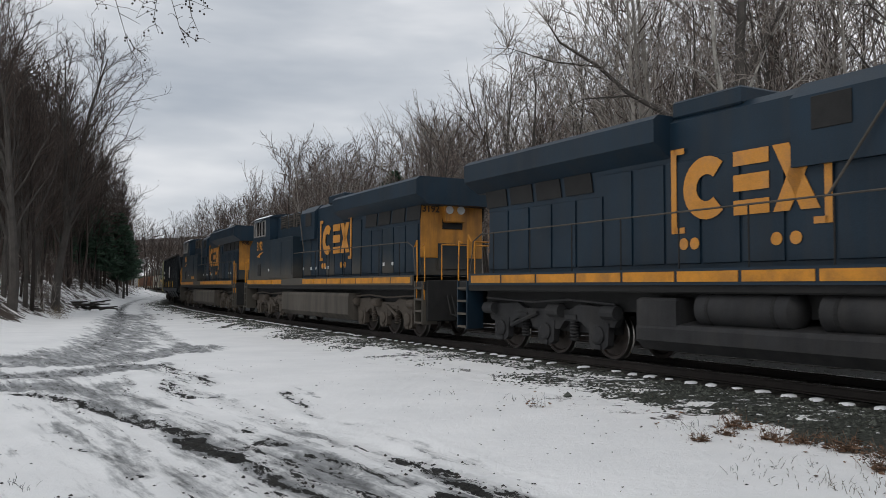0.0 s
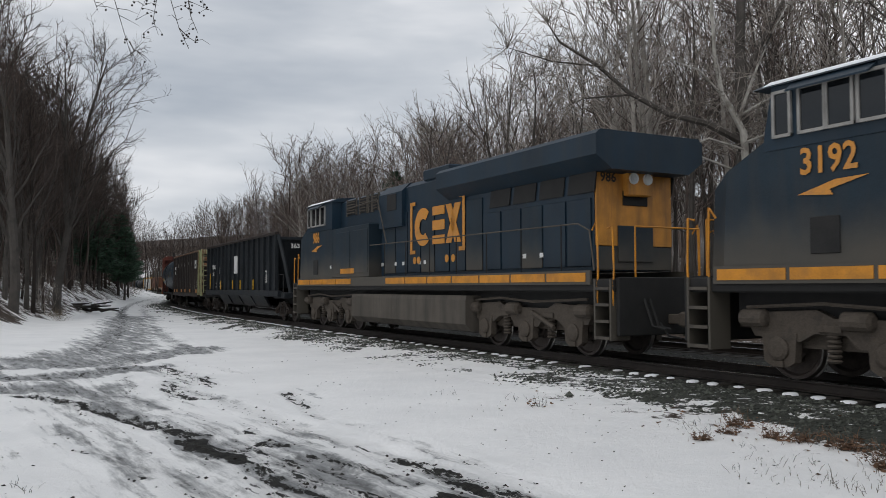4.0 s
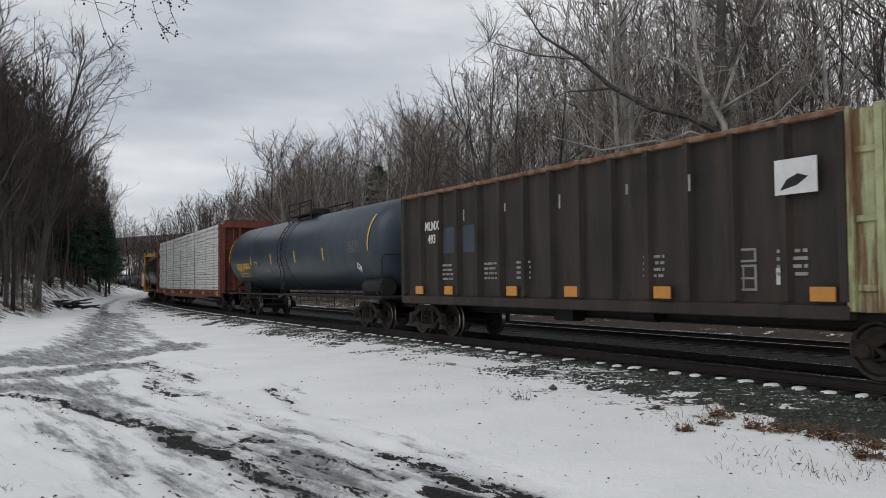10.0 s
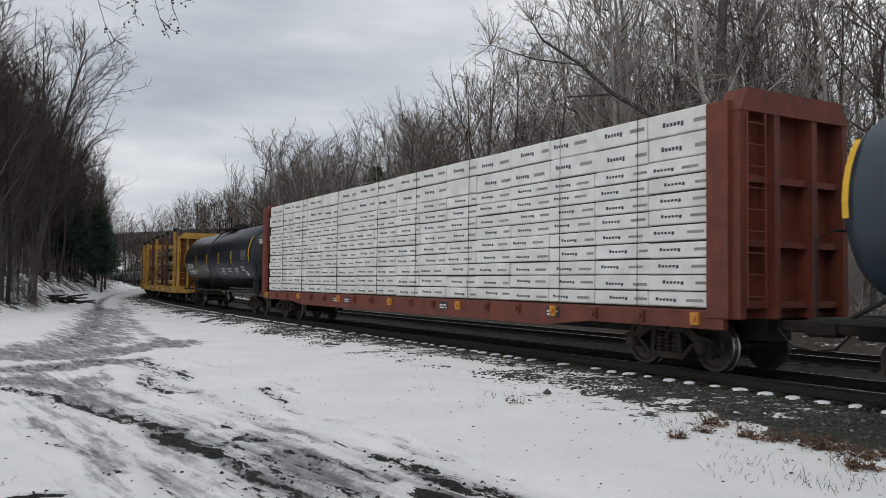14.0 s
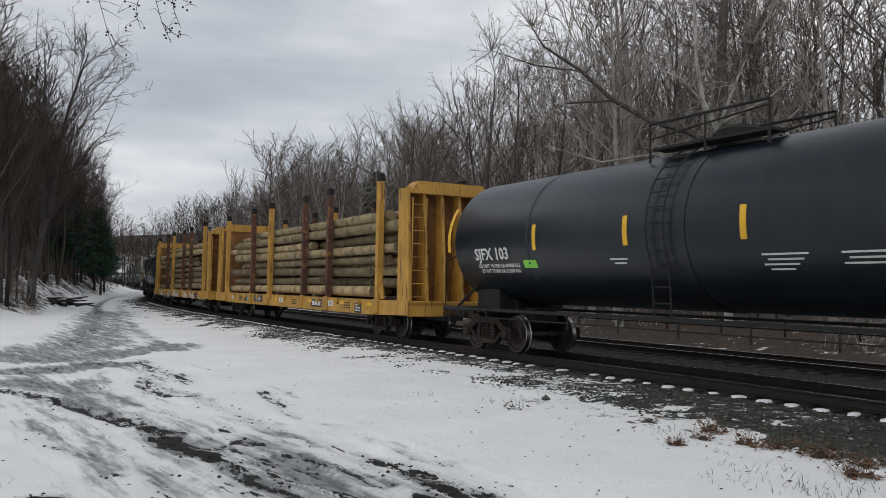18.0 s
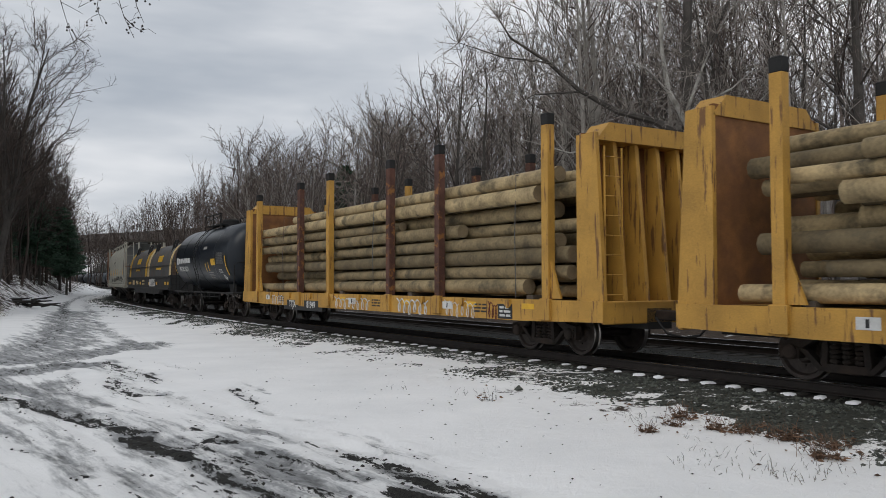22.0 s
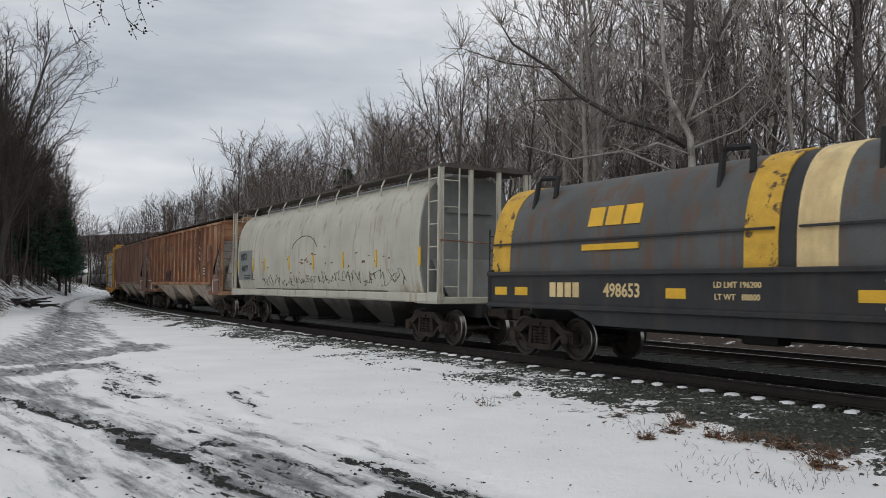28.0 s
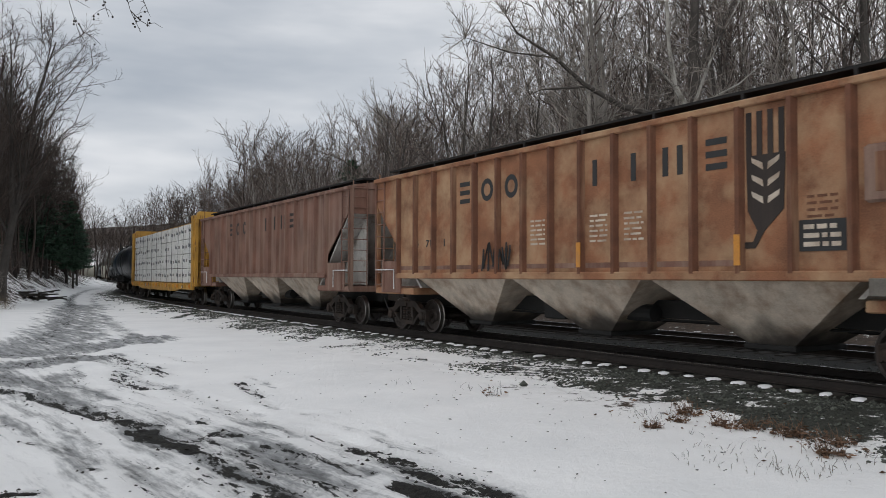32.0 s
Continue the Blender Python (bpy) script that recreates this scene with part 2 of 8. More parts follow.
TWIGDARK = material("dark_brown_twigs", (0.068, 0.05, 0.041), 0.9, var=0.3, bump=0, island=True)
BULKRUST = material("rust_brown_bulkhead_steel", (0.21, 0.09, 0.028), 0.8, var=0.35, stain=(0.13, 0.055, 0.025), stain_amt=0.8, stain_scale=1.8)
NEEDLE = material("dark_pine_needles", (0.038, 0.078, 0.045), 0.8, var=0.35, bump=0, island=True)
DEADLEAF = material("rust_brown_dead_leaves", (0.15, 0.085, 0.05), 0.85, var=0.35, bump=0, island=True)
STRAW = material("dry_straw_grass", (0.20, 0.155, 0.10), 0.85, var=0.3, bump=0, island=True)
STRAWDARK = material("dry_brown_grass", (0.105, 0.085, 0.06), 0.85, var=0.3, bump=0, island=True)
SEED = material("dark_seed_balls", (0.03, 0.024, 0.02), 0.9, var=0.2, bump=0.3)
GRAFFITI = material("white_spray_paint", (0.55, 0.55, 0.54), 0.6, var=0.25, bump=0)
DEBRISWOOD = material("dark_wet_wood", (0.03, 0.025, 0.021), 0.8, var=0.4)

# these three turn dark brown towards the bottom
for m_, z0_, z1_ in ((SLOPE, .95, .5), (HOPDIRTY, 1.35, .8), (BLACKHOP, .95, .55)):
    low_tint(m_, (0.022, 0.019, 0.017), z0_, z1_, .92)

# ---------- mesh helpers ----------


class Geo:
    """Vertices and faces of one part."""

    def __init__(self):
        self.v, self.f = [], []

    def add(self, vs, fs):
        o = len(self.v)
        self.v += vs
        self.f += [tuple(i + o for i in q) for q in fs]
        return self

    def box(self, x0, x1, y0, y1, z0, z1, c=0.0):
        if c <= 0:
            return self.add([(x0, y0, z0), (x1, y0, z0), (x1, y1, z0), (x0, y1, z0), (x0, y0, z1), (x1, y0, z1), (x1, y1, z1), (x0, y1, z1)],
                            [(3, 2, 1, 0), (4, 5, 6, 7), (0, 1, 5, 4), (1, 2, 6, 5), (2, 3, 7, 6), (3, 0, 4, 7)])
        c = min(c, (x1 - x0) * .45, (y1 - y0) * .45, (z1 - z0) * .45)
        return self.loft([[(x0 + c, y0 + c, z0), (x1 - c, y0 + c, z0), (x1 - c, y1 - c, z0), (x0 + c, y1 - c, z0)],
                          [(x0, y0, z0 + c), (x1, y0, z0 + c), (x1, y1, z0 + c), (x0, y1, z0 + c)],
                          [(x0, y0, z1 - c), (x1, y0, z1 - c), (x1, y1, z1 - c), (x0, y1, z1 - c)],
                          [(x0 + c, y0 + c, z1), (x1 - c, y0 + c, z1), (x1 - c, y1 - c, z1), (x0 + c, y1 - c, z1)]])

    def loft(self, rings, caps=True):
        n, vs, fs = len(rings[0]), [], []
        for r in rings:
            vs += [tuple(p) for p in r]
        for k in range(len(rings) - 1):
            for i in range(n):
                j = (i + 1) % n
                fs.append((k * n + i, k * n + j, (k + 1) * n + j, (k + 1) * n + i))
        if caps:
            fs.append(tuple(range(n))[::-1])
            fs.append(tuple(range((len(rings) - 1) * n, len(rings) * n)))
        return self.add(vs, fs)

    def prism(self, poly, axis, a, b):
        """A polygon in the other two axes, drawn out along one axis from a to b."""
        place = {"x": lambda u, w, s: (s, u, w), "y": lambda u, w, s: (u, s, w), "z": lambda u, w, s: (u, w, s)}[axis]
        return self.loft([[place(u, w, s) for u, w in poly] for s in (a, b)])

    def tube(self, pts, r, n=6, r1=None):
        pts = [Vector(p) for p in pts]
        rings = []
        for i, p in enumerate(pts):
            d = (pts[min(i + 1, len(pts) - 1)] - pts[max(i - 1, 0)]).normalized()
            a = d.cross(Vector((0, 0, 1)) if abs(d.z) < .9 else Vector((1, 0, 0))).normalized()
            b = d.cross(a)
            rr = r if r1 is None else r + (r1 - r) * i / (len(pts) - 1)
            rings.append([p + (a * math.cos(6.2832 * k / n) + b * math.sin(6.2832 * k / n)) * rr for k in range(n)])
        return self.loft(rings)

    def lathe(self, prof, axis="x", n=32, origin=(0, 0, 0)):
        """prof: (position along the axis, radius)."""
        ox, oy, oz = origin
        rings = []
        for s, r in prof:
            ring = []
            for k in range(n):
                c, q = math.cos(6.2832 * k / n) * r, math.sin(6.2832 * k / n) * r
                ring.append({"x": (ox + s, oy + c, oz + q), "y": (ox + c, oy + s, oz + q), "z": (ox + c, oy + q, oz + s)}[axis])
            rings.append(ring)
        return self.loft(rings)

    def mesh(self, name, mat, smooth=False):
        me = bpy.data.meshes.new(name)
        me.from_pydata([tuple(p) for p in self.v], [], self.f)
        me.materials.append(mat)
        me.update()
        if smooth:
            me.polygons.foreach_set("use_smooth", [True] * len(me.polygons))
            me.set_sharp_from_angle(angle=radians(40))
        return me


def part(name, geo, mat, parent, label="", smooth=False):
    ob = new(name, geo.mesh(name, mat, smooth))
    ob.parent = parent
    return tagged(ob, label)


def share(name, me, parent, m=None, label=""):
    ob = new(name, me)
    ob.parent = parent
    if m is not None:
        ob.matrix_basis = m
    return tagged(ob, label)


def thing(name, label, category, group="", kind=""):
    return tagged(new(name), label, category, group, kind)


def lettering(words, size, mat, parent, x, z, y=None, wide=1.0, rot=None, side=-1, name="lettering"):
    """Painted words on a car's side (side -1: the side that faces the road), or at the pose rot."""
    cu = bpy.data.curves.new(name, "FONT")
    cu.body, cu.size, cu.align_x, cu.align_y = words, size, "CENTER", "CENTER"
    cu.extrude, cu.resolution_u, cu.offset = 0.003, 2, 0.02 * size
    tmp = bpy.data.objects.new(name, cu)
    me = bpy.data.meshes.new_from_object(tmp)
    bpy.data.objects.remove(tmp)
    me.materials.append(mat)
    ob = new(name, me)
    ob.parent = parent
    m = rot if rot is not None else pose(x, y, z, 90, 0, 0 if side < 0 else 180)
    ob.matrix_basis = m @ Matrix.Diagonal((wide, 1, 1, 1))
    return ob


def bars(mat, parent, x, z, y, w, rows, h=0.05, gap=0.09, name="small_print", seed=1):
    """Lines of writing too small to read."""
    g, rnd = Geo(), random.Random(seed)
    for k in range(rows):
        u = -w / 2
        while u < w / 2 - 0.04:
            d = min(rnd.uniform(0.08, 0.28) * max(1, w), w / 2 - u)
            g.box(x + u, x + u + d, y - 0.004, y + 0.004, z - k * gap, z - k * gap + h)
            u += d + 0.05
    return part(name, g, mat, parent)


# ---------- the track's line ----------
# s in metres along the line, growing the way the train goes; curvature in 1/m
_g = np.arange(-520, 140, 0.25)
_k = np.where(_g > -85, 0.000542 - 4.36e-5 * np.clip(_g, -85, 15), 0)
_u = np.clip((-85 - _g) / 15, 0, 1)
_k = np.where(_g <= -85, 0.00425 * (1 - _u) + -0.0011 * _u, _k)
_a = np.cumsum(_k) * 0.25
_i0 = int(np.argmin(abs(_g)))
_a = _a - _a[_i0] + radians(-61.374)
_x = np.cumsum(np.cos(_a)) * 0.25
_y = np.cumsum(np.sin(_a)) * 0.25
_x += 3.31 - _x[_i0]
_y += 20.0 - _y[_i0]


def line(s, d=0.0):
    """Place and heading at s; d: metres to the road's side."""
    a = float(np.interp(s, _g, _a))
    return float(np.interp(s, _g, _x)) + d * math.sin(a), float(np.interp(s, _g, _y)) - d * math.cos(a), a


def rolled(t):
    """How far the train has come at t seconds."""
    u = (t - 16) / 16
    return 16 * u * (8.584 + u * (-0.1731 + u * (-0.6665 + u * (0.1414 + u * (0.2991 + u * 0.0314)))))

# ---------- ground ----------


def smooth(a, b, v):
    u = np.clip((v - a) / (b - a), 0, 1)
    return u * u * (3 - 2 * u)


_ls = np.arange(-420, 120, 1.5)
_lp = np.array([line(s)[:2] for s in _ls])
_lt = np.array([line(s)[2] for s in _ls])


def along(X, Y):
    """s and the distance d from the track (positive towards the road) for arrays of places."""
    X, Y = np.asarray(X, float).ravel(), np.asarray(Y, float).ravel()
    i = np.zeros(len(X), int)
    for k in range(0, len(X), 20000):
        i[k:k + 20000] = np.argmin((X[k:k + 20000, None] - _lp[None, :, 0]) ** 2 + (Y[k:k + 20000, None] - _lp[None, :, 1]) ** 2, axis=1)
    dx, dy = X - _lp[i, 0], Y - _lp[i, 1]
    return _ls[i] + dx * np.cos(_lt[i]) + dy * np.sin(_lt[i]), dx * np.sin(_lt[i]) - dy * np.cos(_lt[i])


def wobble(X, Y, f, seed):
    """A cheap smooth uneven field, about -1 to 1."""
    r = np.random.RandomState(seed)
    z = 0
    for k in range(5):
        a, p = r.uniform(0, 6.28), r.uniform(0, 6.28)
        ff = f * r.uniform(0.6, 1.9)
        z = z + np.sin(ff * (X * np.cos(a) + Y * np.sin(a)) + p + 1.3 * np.sin(0.6 * ff * (X * np.sin(a) - Y * np.cos(a)) + 2 * p))
    return z / 3.2


def fractal(X, Y, f, octaves, seed):
    """Value noise with octaves, about -1 to 1."""
    tab = np.random.RandomState(seed).rand(64, 64) * 2 - 1
    z, amp, total = 0, 1.0, 0
    for k in range(octaves):
        u, v = X * f + 17.3 * k, Y * f + 9.1 * k
        i, j = np.floor(u).astype(int), np.floor(v).astype(int)
        a, b = u - i, v - j
        a, b = a * a * (3 - 2 * a), b * b * (3 - 2 * b)
        z = z + amp * ((tab[i % 64, j % 64] * (1 - a) + tab[(i + 1) % 64, j % 64] * a) * (1 - b) + (tab[i % 64, (j + 1) % 64] * (1 - a) + tab[(i + 1) % 64, (j + 1) % 64] * a) * b)
        total += amp
        amp, f = amp * .55, f * 2.03
    return z / total * 1.6


# wheel ruts in the snow: points of a rut, its half width, how wet and how muddy it is
LANE = [
    ([(-20.6, 53.8), (-13.7, 35.3), (-10.3, 25.6), (-10.2, 20.8), (-16, 18.9), (-30, 18.5)], 1.5, 0.85, 0.25),
    ([(-19.7, 50.9), (-13.6, 34.0), (-10.17, 23.84)], 0.45, 0.9, 0.62),
    ([(-17.2, 47.4), (-11.7, 34.0), (-7.68, 24.65), (-7.70, 22.29), (-8.28, 20.06)], 0.35, 0.75, 0.45),
    ([(-30, 20.6), (-14, 19.6), (-9.24, 20.07), (-8.78, 21.61), (-8.41, 23.42), (-7.68, 24.65), (-7.6, 26.0)], 0.85, 0.9, 0.5),
    ([(-30, 17.2), (-14, 17.0), (-8.42, 17.77), (-7.98, 18.72), (-7.39, 19.49)], 0.85, 0.95, 0.55),
    ([(-30, 15.8), (-12, 15.9), (-7.48, 15.60), (-6.85, 15.59), (-5.74, 14.16), (-5.07, 13.16)], 0.75, 0.85, 0.42),
]
RUTS = [
    ([(-7.51, 14.62), (-6.64, 14.03), (-5.25, 12.74), (-4.11, 11.48), (-3.29, 10.60)], 0.22, 0.7, 0.95),
    ([(-3.41, 10.77), (-2.79, 9.85), (-2.25, 9.02), (-1.77, 8.22), (-1.32, 7.55), (-1.05, 7.13)], 0.25, 0.8, 0.78),
    ([(-3.18, 10.25), (-2.76, 9.85), (-2.28, 9.02)], 0.2, 0.9, 1.25),
    ([(-2.69, 10.92), (-2.52, 10.75)], 0.09, 0.3, 1.1),
    ([(-2.58, 10.21), (-2.11, 9.51), (-1.67, 8.90), (-1.22, 8.26), (-0.56, 7.12)], 0.26, 0.85, 0.62),
    ([(-2.25, 10.13), (-1.93, 9.84)], 0.13, 0.6, 1.0),
    ([(-1.60, 9.19), (-0.90, 8.51), (-0.36, 7.97)], 0.16, 0.85, 0.62),
    ([(-1.38, 8.57), (-0.84, 7.89), (-0.37, 7.12)], 0.22, 0.8, 0.55),
    ([(-0.41, 9.11), (-0.09, 8.29), (0.24, 7.87), (0.72, 7.29), (0.85, 7.10)], 0.16, 0.6, 1.0),
    ([(-0.03, 7.53), (0.22, 7.22), (0.45, 6.96)], 0.17, 0.7, 1.3),
    ([(-0.74, 9.36), (-0.32, 8.45), (0.02, 7.78), (0.36, 7.11)], 0.3, 0.7, 0.35),
    ([(-1.61, 8.27), (-1.25, 7.80), (-0.76, 7.12)], 0.2, 0.75, 0.45),
]
FAINT_RUTS = [
    ([(-1.30, 11.48), (-0.70, 10.60), (-0.04, 9.51), (0.55, 8.49), (0.93, 7.77), (1.22, 7.32)], 0.14, 0.62, 0.2),
    ([(-0.10, 9.51), (0.15, 9.04), (0.36, 8.89)], 0.12, 0.6, 0.5),
    ([(-8.09, 18.97), (-7.44, 19.63), (-6.14, 18.21), (-4.84, 15.56), (-3.82, 14.13), (-2.78, 12.48), (-1.72, 10.66), (-1.02, 9.62), (-0.47, 8.99)], 0.2, 0.6, 0.45),
    ([(-7.40, 20.05), (-6.89, 20.04), (-5.79, 18.20), (-5.21, 17.19), (-4.72, 16.47)], 0.2, 0.5, 0.8),
    ([(-5.55, 16.49), (-4.78, 14.90), (-4.32, 14.28), (-4.05, 14.28)], 0.2, 0.5, 0.85),
    ([(-5.16, 17.73), (-4.54, 15.91)], 0.14, 0.5, 0.7),
    ([(-7.00, 17.98), (-5.92, 15.57), (-5.28, 14.15)], 0.14, 0.6, 0.5),
    ([(-5.48, 19.74), (-4.93, 18.93), (-4.40, 18.19)], 0.16, 0.4, 0.55),
    ([(-2.85, 14.87), (-2.44, 13.70), (-2.18, 13.18)], 0.12, 0.4, 0.9),
    ([(-2.80, 15.71), (-2.07, 14.11)], 0.08, 0.6, 0.3),
    ([(-2.28, 13.06), (-1.76, 11.93)], 0.12, 0.6, 0.45),
]
SOFT_RUTS = [
    ([(-10, 18.4), (-6.2, 14.2), (-3.2, 10.4), (-0.9, 7.6), (0.4, 5.8)], 1.25, 0.52, 0.22),
    ([(-4.4, 9.6), (-2.6, 7.6), (-1.6, 6.2)], 0.9, 0.42, 0.1),
    ([(-5.45, 11.55), (-4.62, 10.54), (-3.48, 9.22), (-2.74, 8.49), (-2.25, 7.78), (-1.82, 7.14)], 0.28, 0.66, 0.2),
    ([(-3.01, 8.75), (-2.49, 8.05), (-1.97, 7.14)], 0.25, 0.7, 0.42),
    ([(-5.93, 14.16), (-4.47, 12.02), (-3.54, 10.93)], 0.35, 0.5, 0.3),
    ([(-3.52, 7.17), (-3.47, 7.39), (-3.25, 7.47)], 0.09, 0.3, 1.35),
    ([(-4.30, 9.67), (-4.15, 9.54)], 0.04, 0.2, 1.0),
    ([(-3.17, 8.34), (-3.02, 8.20)], 0.04, 0.2, 1.0),
    ([(-6.73, 16.31), (-5.27, 14.44), (-4.66, 13.15)], 0.35, 0.55, 0.15),
]
ALL_RUTS = LANE + RUTS + FAINT_RUTS + SOFT_RUTS


def rut_field(X, Y):
    """How wet and how muddy the ground is, and the height of the churned edges."""
    wet, mud, lip = np.zeros(len(X)), np.zeros(len(X)), np.zeros(len(X))
    near = np.flatnonzero((abs(X) < 40) & (Y > 2) & (Y < 70))
    x, y = X[near], Y[near]
    wx = x + .10 * fractal(x, y, 1.3, 3, 61) + .05 * fractal(x, y, 5.0, 2, 63)
    wy = y + .10 * fractal(x, y, 1.3, 3, 62) + .05 * fractal(x, y, 5.0, 2, 64)
    for pts, w, a, m in ALL_RUTS:
        dist = np.full(len(x), 1e9)
        for (ax, ay), (bx, by) in zip(pts, pts[1:]):
            vx, vy = bx - ax, by - ay
            u = np.clip(((wx - ax) * vx + (wy - ay) * vy) / (vx * vx + vy * vy), 0, 1)
            dist = np.minimum(dist, np.hypot(wx - ax - u * vx, wy - ay - u * vy))
        core = np.clip(1.5 - dist / w, 0, 1)
        wet[near] = np.maximum(wet[near], a * core ** .8)
        mud[near] = np.maximum(mud[near], m * core ** 1.2)
        lip[near] = np.maximum(lip[near], (w < .4) * min(1, w / .2) * a * np.exp(-((dist - 1.5 * w) / (.35 * w)) ** 2))
    return wet, mud, lip


def ground_fields(X, Y):
    s, d = along(X, Y)
    z = np.full(len(X), -0.32)
    z = z + 0.05 * wobble(X, Y, 0.35, 3) + 0.012 * wobble(X, Y, 2.2, 4)
    wet, mud, lip = rut_field(X, Y)
    # the lane beside the track, further off
    far = smooth(-28, -38, s)
    road_d = np.interp(s, [-260, -110, -70, -40, -28], [4.4, 4.4, 4.1, 5.4, 6.9])
    e = d - road_d
    lane = np.maximum(np.clip(1.4 - abs(e - 0.75) / 0.45, 0, 1), .8 * np.clip(1.3 - abs(e + 0.8) / 0.35, 0, 1)) * far * 0.8
    wet, mud = np.maximum(wet, lane * 1.3), np.maximum(mud, lane * 1.05)
    # across and along the way the wheels went
    cu, cv = .83 * X + .55 * Y, -.55 * X + .83 * Y
    churn = fractal(cu * 4.2, cv * .75, 1.0, 4, 71)
    z = z + (d > 3) * (.03 * lip * (1 + .6 * churn) - .055 * np.clip(wet, 0, 1) + .05 * churn * np.clip(np.maximum(wet, mud), 0, 1))
    z = z + smooth(5.0, 3.4, d) * smooth(1.3, 1.9, d) * .035 * fractal(X, Y, 3.2, 3, 72)
    # ballast bed of both tracks
    bed = smooth(3.9, 2.0, d) * smooth(-9.6, -7.4, d)
    z = z * (1 - bed) + bed * (-0.215)
    # woods beyond the second track
    w = smooth(-9, -14, d)
    z = z + w * (0.35 + 0.11 * np.clip(-d - 18, 0, 200) + 0.3 * wobble(X, Y, 0.2, 9))
    # wooded bank beside the lane
    edge = np.interp(s, [-260, -104, -53, -47, -39, -31, -23, -15], [7.6, 7.3, 7.4, 8.3, 10.0, 11.4, 12.6, 15.0])
    on = smooth(-18, -26, s)
    b = smooth(-0.15, 1, (d - edge) / 5.0) * on
    z = z + b * (2.6 + 0.5 * wobble(X, Y, 0.3, 12) + 0.3 * wobble(X, Y, 1.1, 13)) + b * 0.06 * np.clip(d - edge - 6, 0, 150)
    # gentle rise of the far valley
    rr = np.hypot(X, Y)
    hill = smooth(10, 22, abs(d - 1)) * np.clip(rr - 200, 0, 160) * 0.11 * smooth(-180, -230, s)
    z = z + hill + 0.03 * np.clip(rr - 360, 0, 1500)
    stone = smooth(4.9, 2.6, d + 0.55 * wobble(X, Y, 1.3, 21)) * smooth(-9.5, -8, d)
    bare = 0.615 + 0.19 * smooth(1.5, 7, s) - 0.03 * smooth(-10, -40, s) + .12 * fractal(X, Y, 1.1, 2, 73)
    stone = stone * bare - .42 * smooth(.25, .6, fractal(X, Y, .95, 2, 74)) * smooth(2.2, 2.8, d)
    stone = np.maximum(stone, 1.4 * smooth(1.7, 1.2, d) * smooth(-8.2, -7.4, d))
    litter = np.maximum(smooth(-8.0, -9.4, d) * (0.88 - 0.12 * wobble(X, Y, 0.8, 43)), on * smooth(-0.6, 0.6, d - edge + 0.6 * wobble(X, Y, 0.9, 40)) * (0.60 - 0.2 * wobble(X, Y, 0.7, 41)))
    litter = np.maximum(litter, 0.95 * np.maximum(smooth(1, 5, hill), smooth(-160, -200, s) * smooth(6, 9, abs(d))))
    litter = np.maximum(litter, 0.40 * smooth(2, 6, s) * smooth(2.6, 3.4, d) * smooth(5.2, 4.2, d))
    return z, mud, stone, litter, wet


def steps_axis(fine0, fine1, h, reach, grow0, grow1):
    """Even steps from fine0 to fine1, growing slowly outside and fast far off."""
    a = list(np.arange(fine0, fine1, h))
    u, st = fine1, h
    while u < reach:
        a.append(u)
        st = min(st * (grow1 if u - fine1 < 95 else 1.15), 120)
        u += st
    u, st = fine0, h
    while u > -reach:
        st = min(st * (grow0 if fine0 - u < 45 else 1.15), 120)
        u -= st
        a.insert(0, u)
    return np.array(a)


gx, gy = steps_axis(-8.5, 6, 0.075, 1600, 1.02, 1.035), steps_axis(5.5, 20, 0.075, 1600, 1.15, 1.0125)
GX, GY = np.meshgrid(gx, gy)
FX, FY = GX.ravel(), GY.ravel()
GZ, GM, GS, GL, GW = ground_fields(FX, FY)
nx, ny = len(gx), len(gy)
idx = np.arange(nx * ny).reshape(ny, nx)
quads = np.stack([idx[:-1, :-1], idx[:-1, 1:], idx[1:, 1:], idx[1:, :-1]], -1).reshape(-1, 4)
gm = bpy.data.meshes.new("ground")
gm.vertices.add(nx * ny)
gm.vertices.foreach_set("co", np.stack([FX, FY, GZ], -1).astype(np.float32).ravel())
gm.loops.add(len(quads) * 4)
gm.loops.foreach_set("vertex_index", quads.ravel().astype(np.int32))
gm.polygons.add(len(quads))
gm.polygons.foreach_set("loop_start", np.arange(0, len(quads) * 4, 4, dtype=np.int32))
gm.update()
gm.validate()
gm.polygons.foreach_set("use_smooth", [True] * len(gm.polygons))
for nm, arr in (("mud", GM), ("stone", GS), ("litter", GL), ("wet", GW)):
    at = gm.attributes.new(nm, "FLOAT", "POINT")
    at.data.foreach_set("value", arr.astype(np.float32))


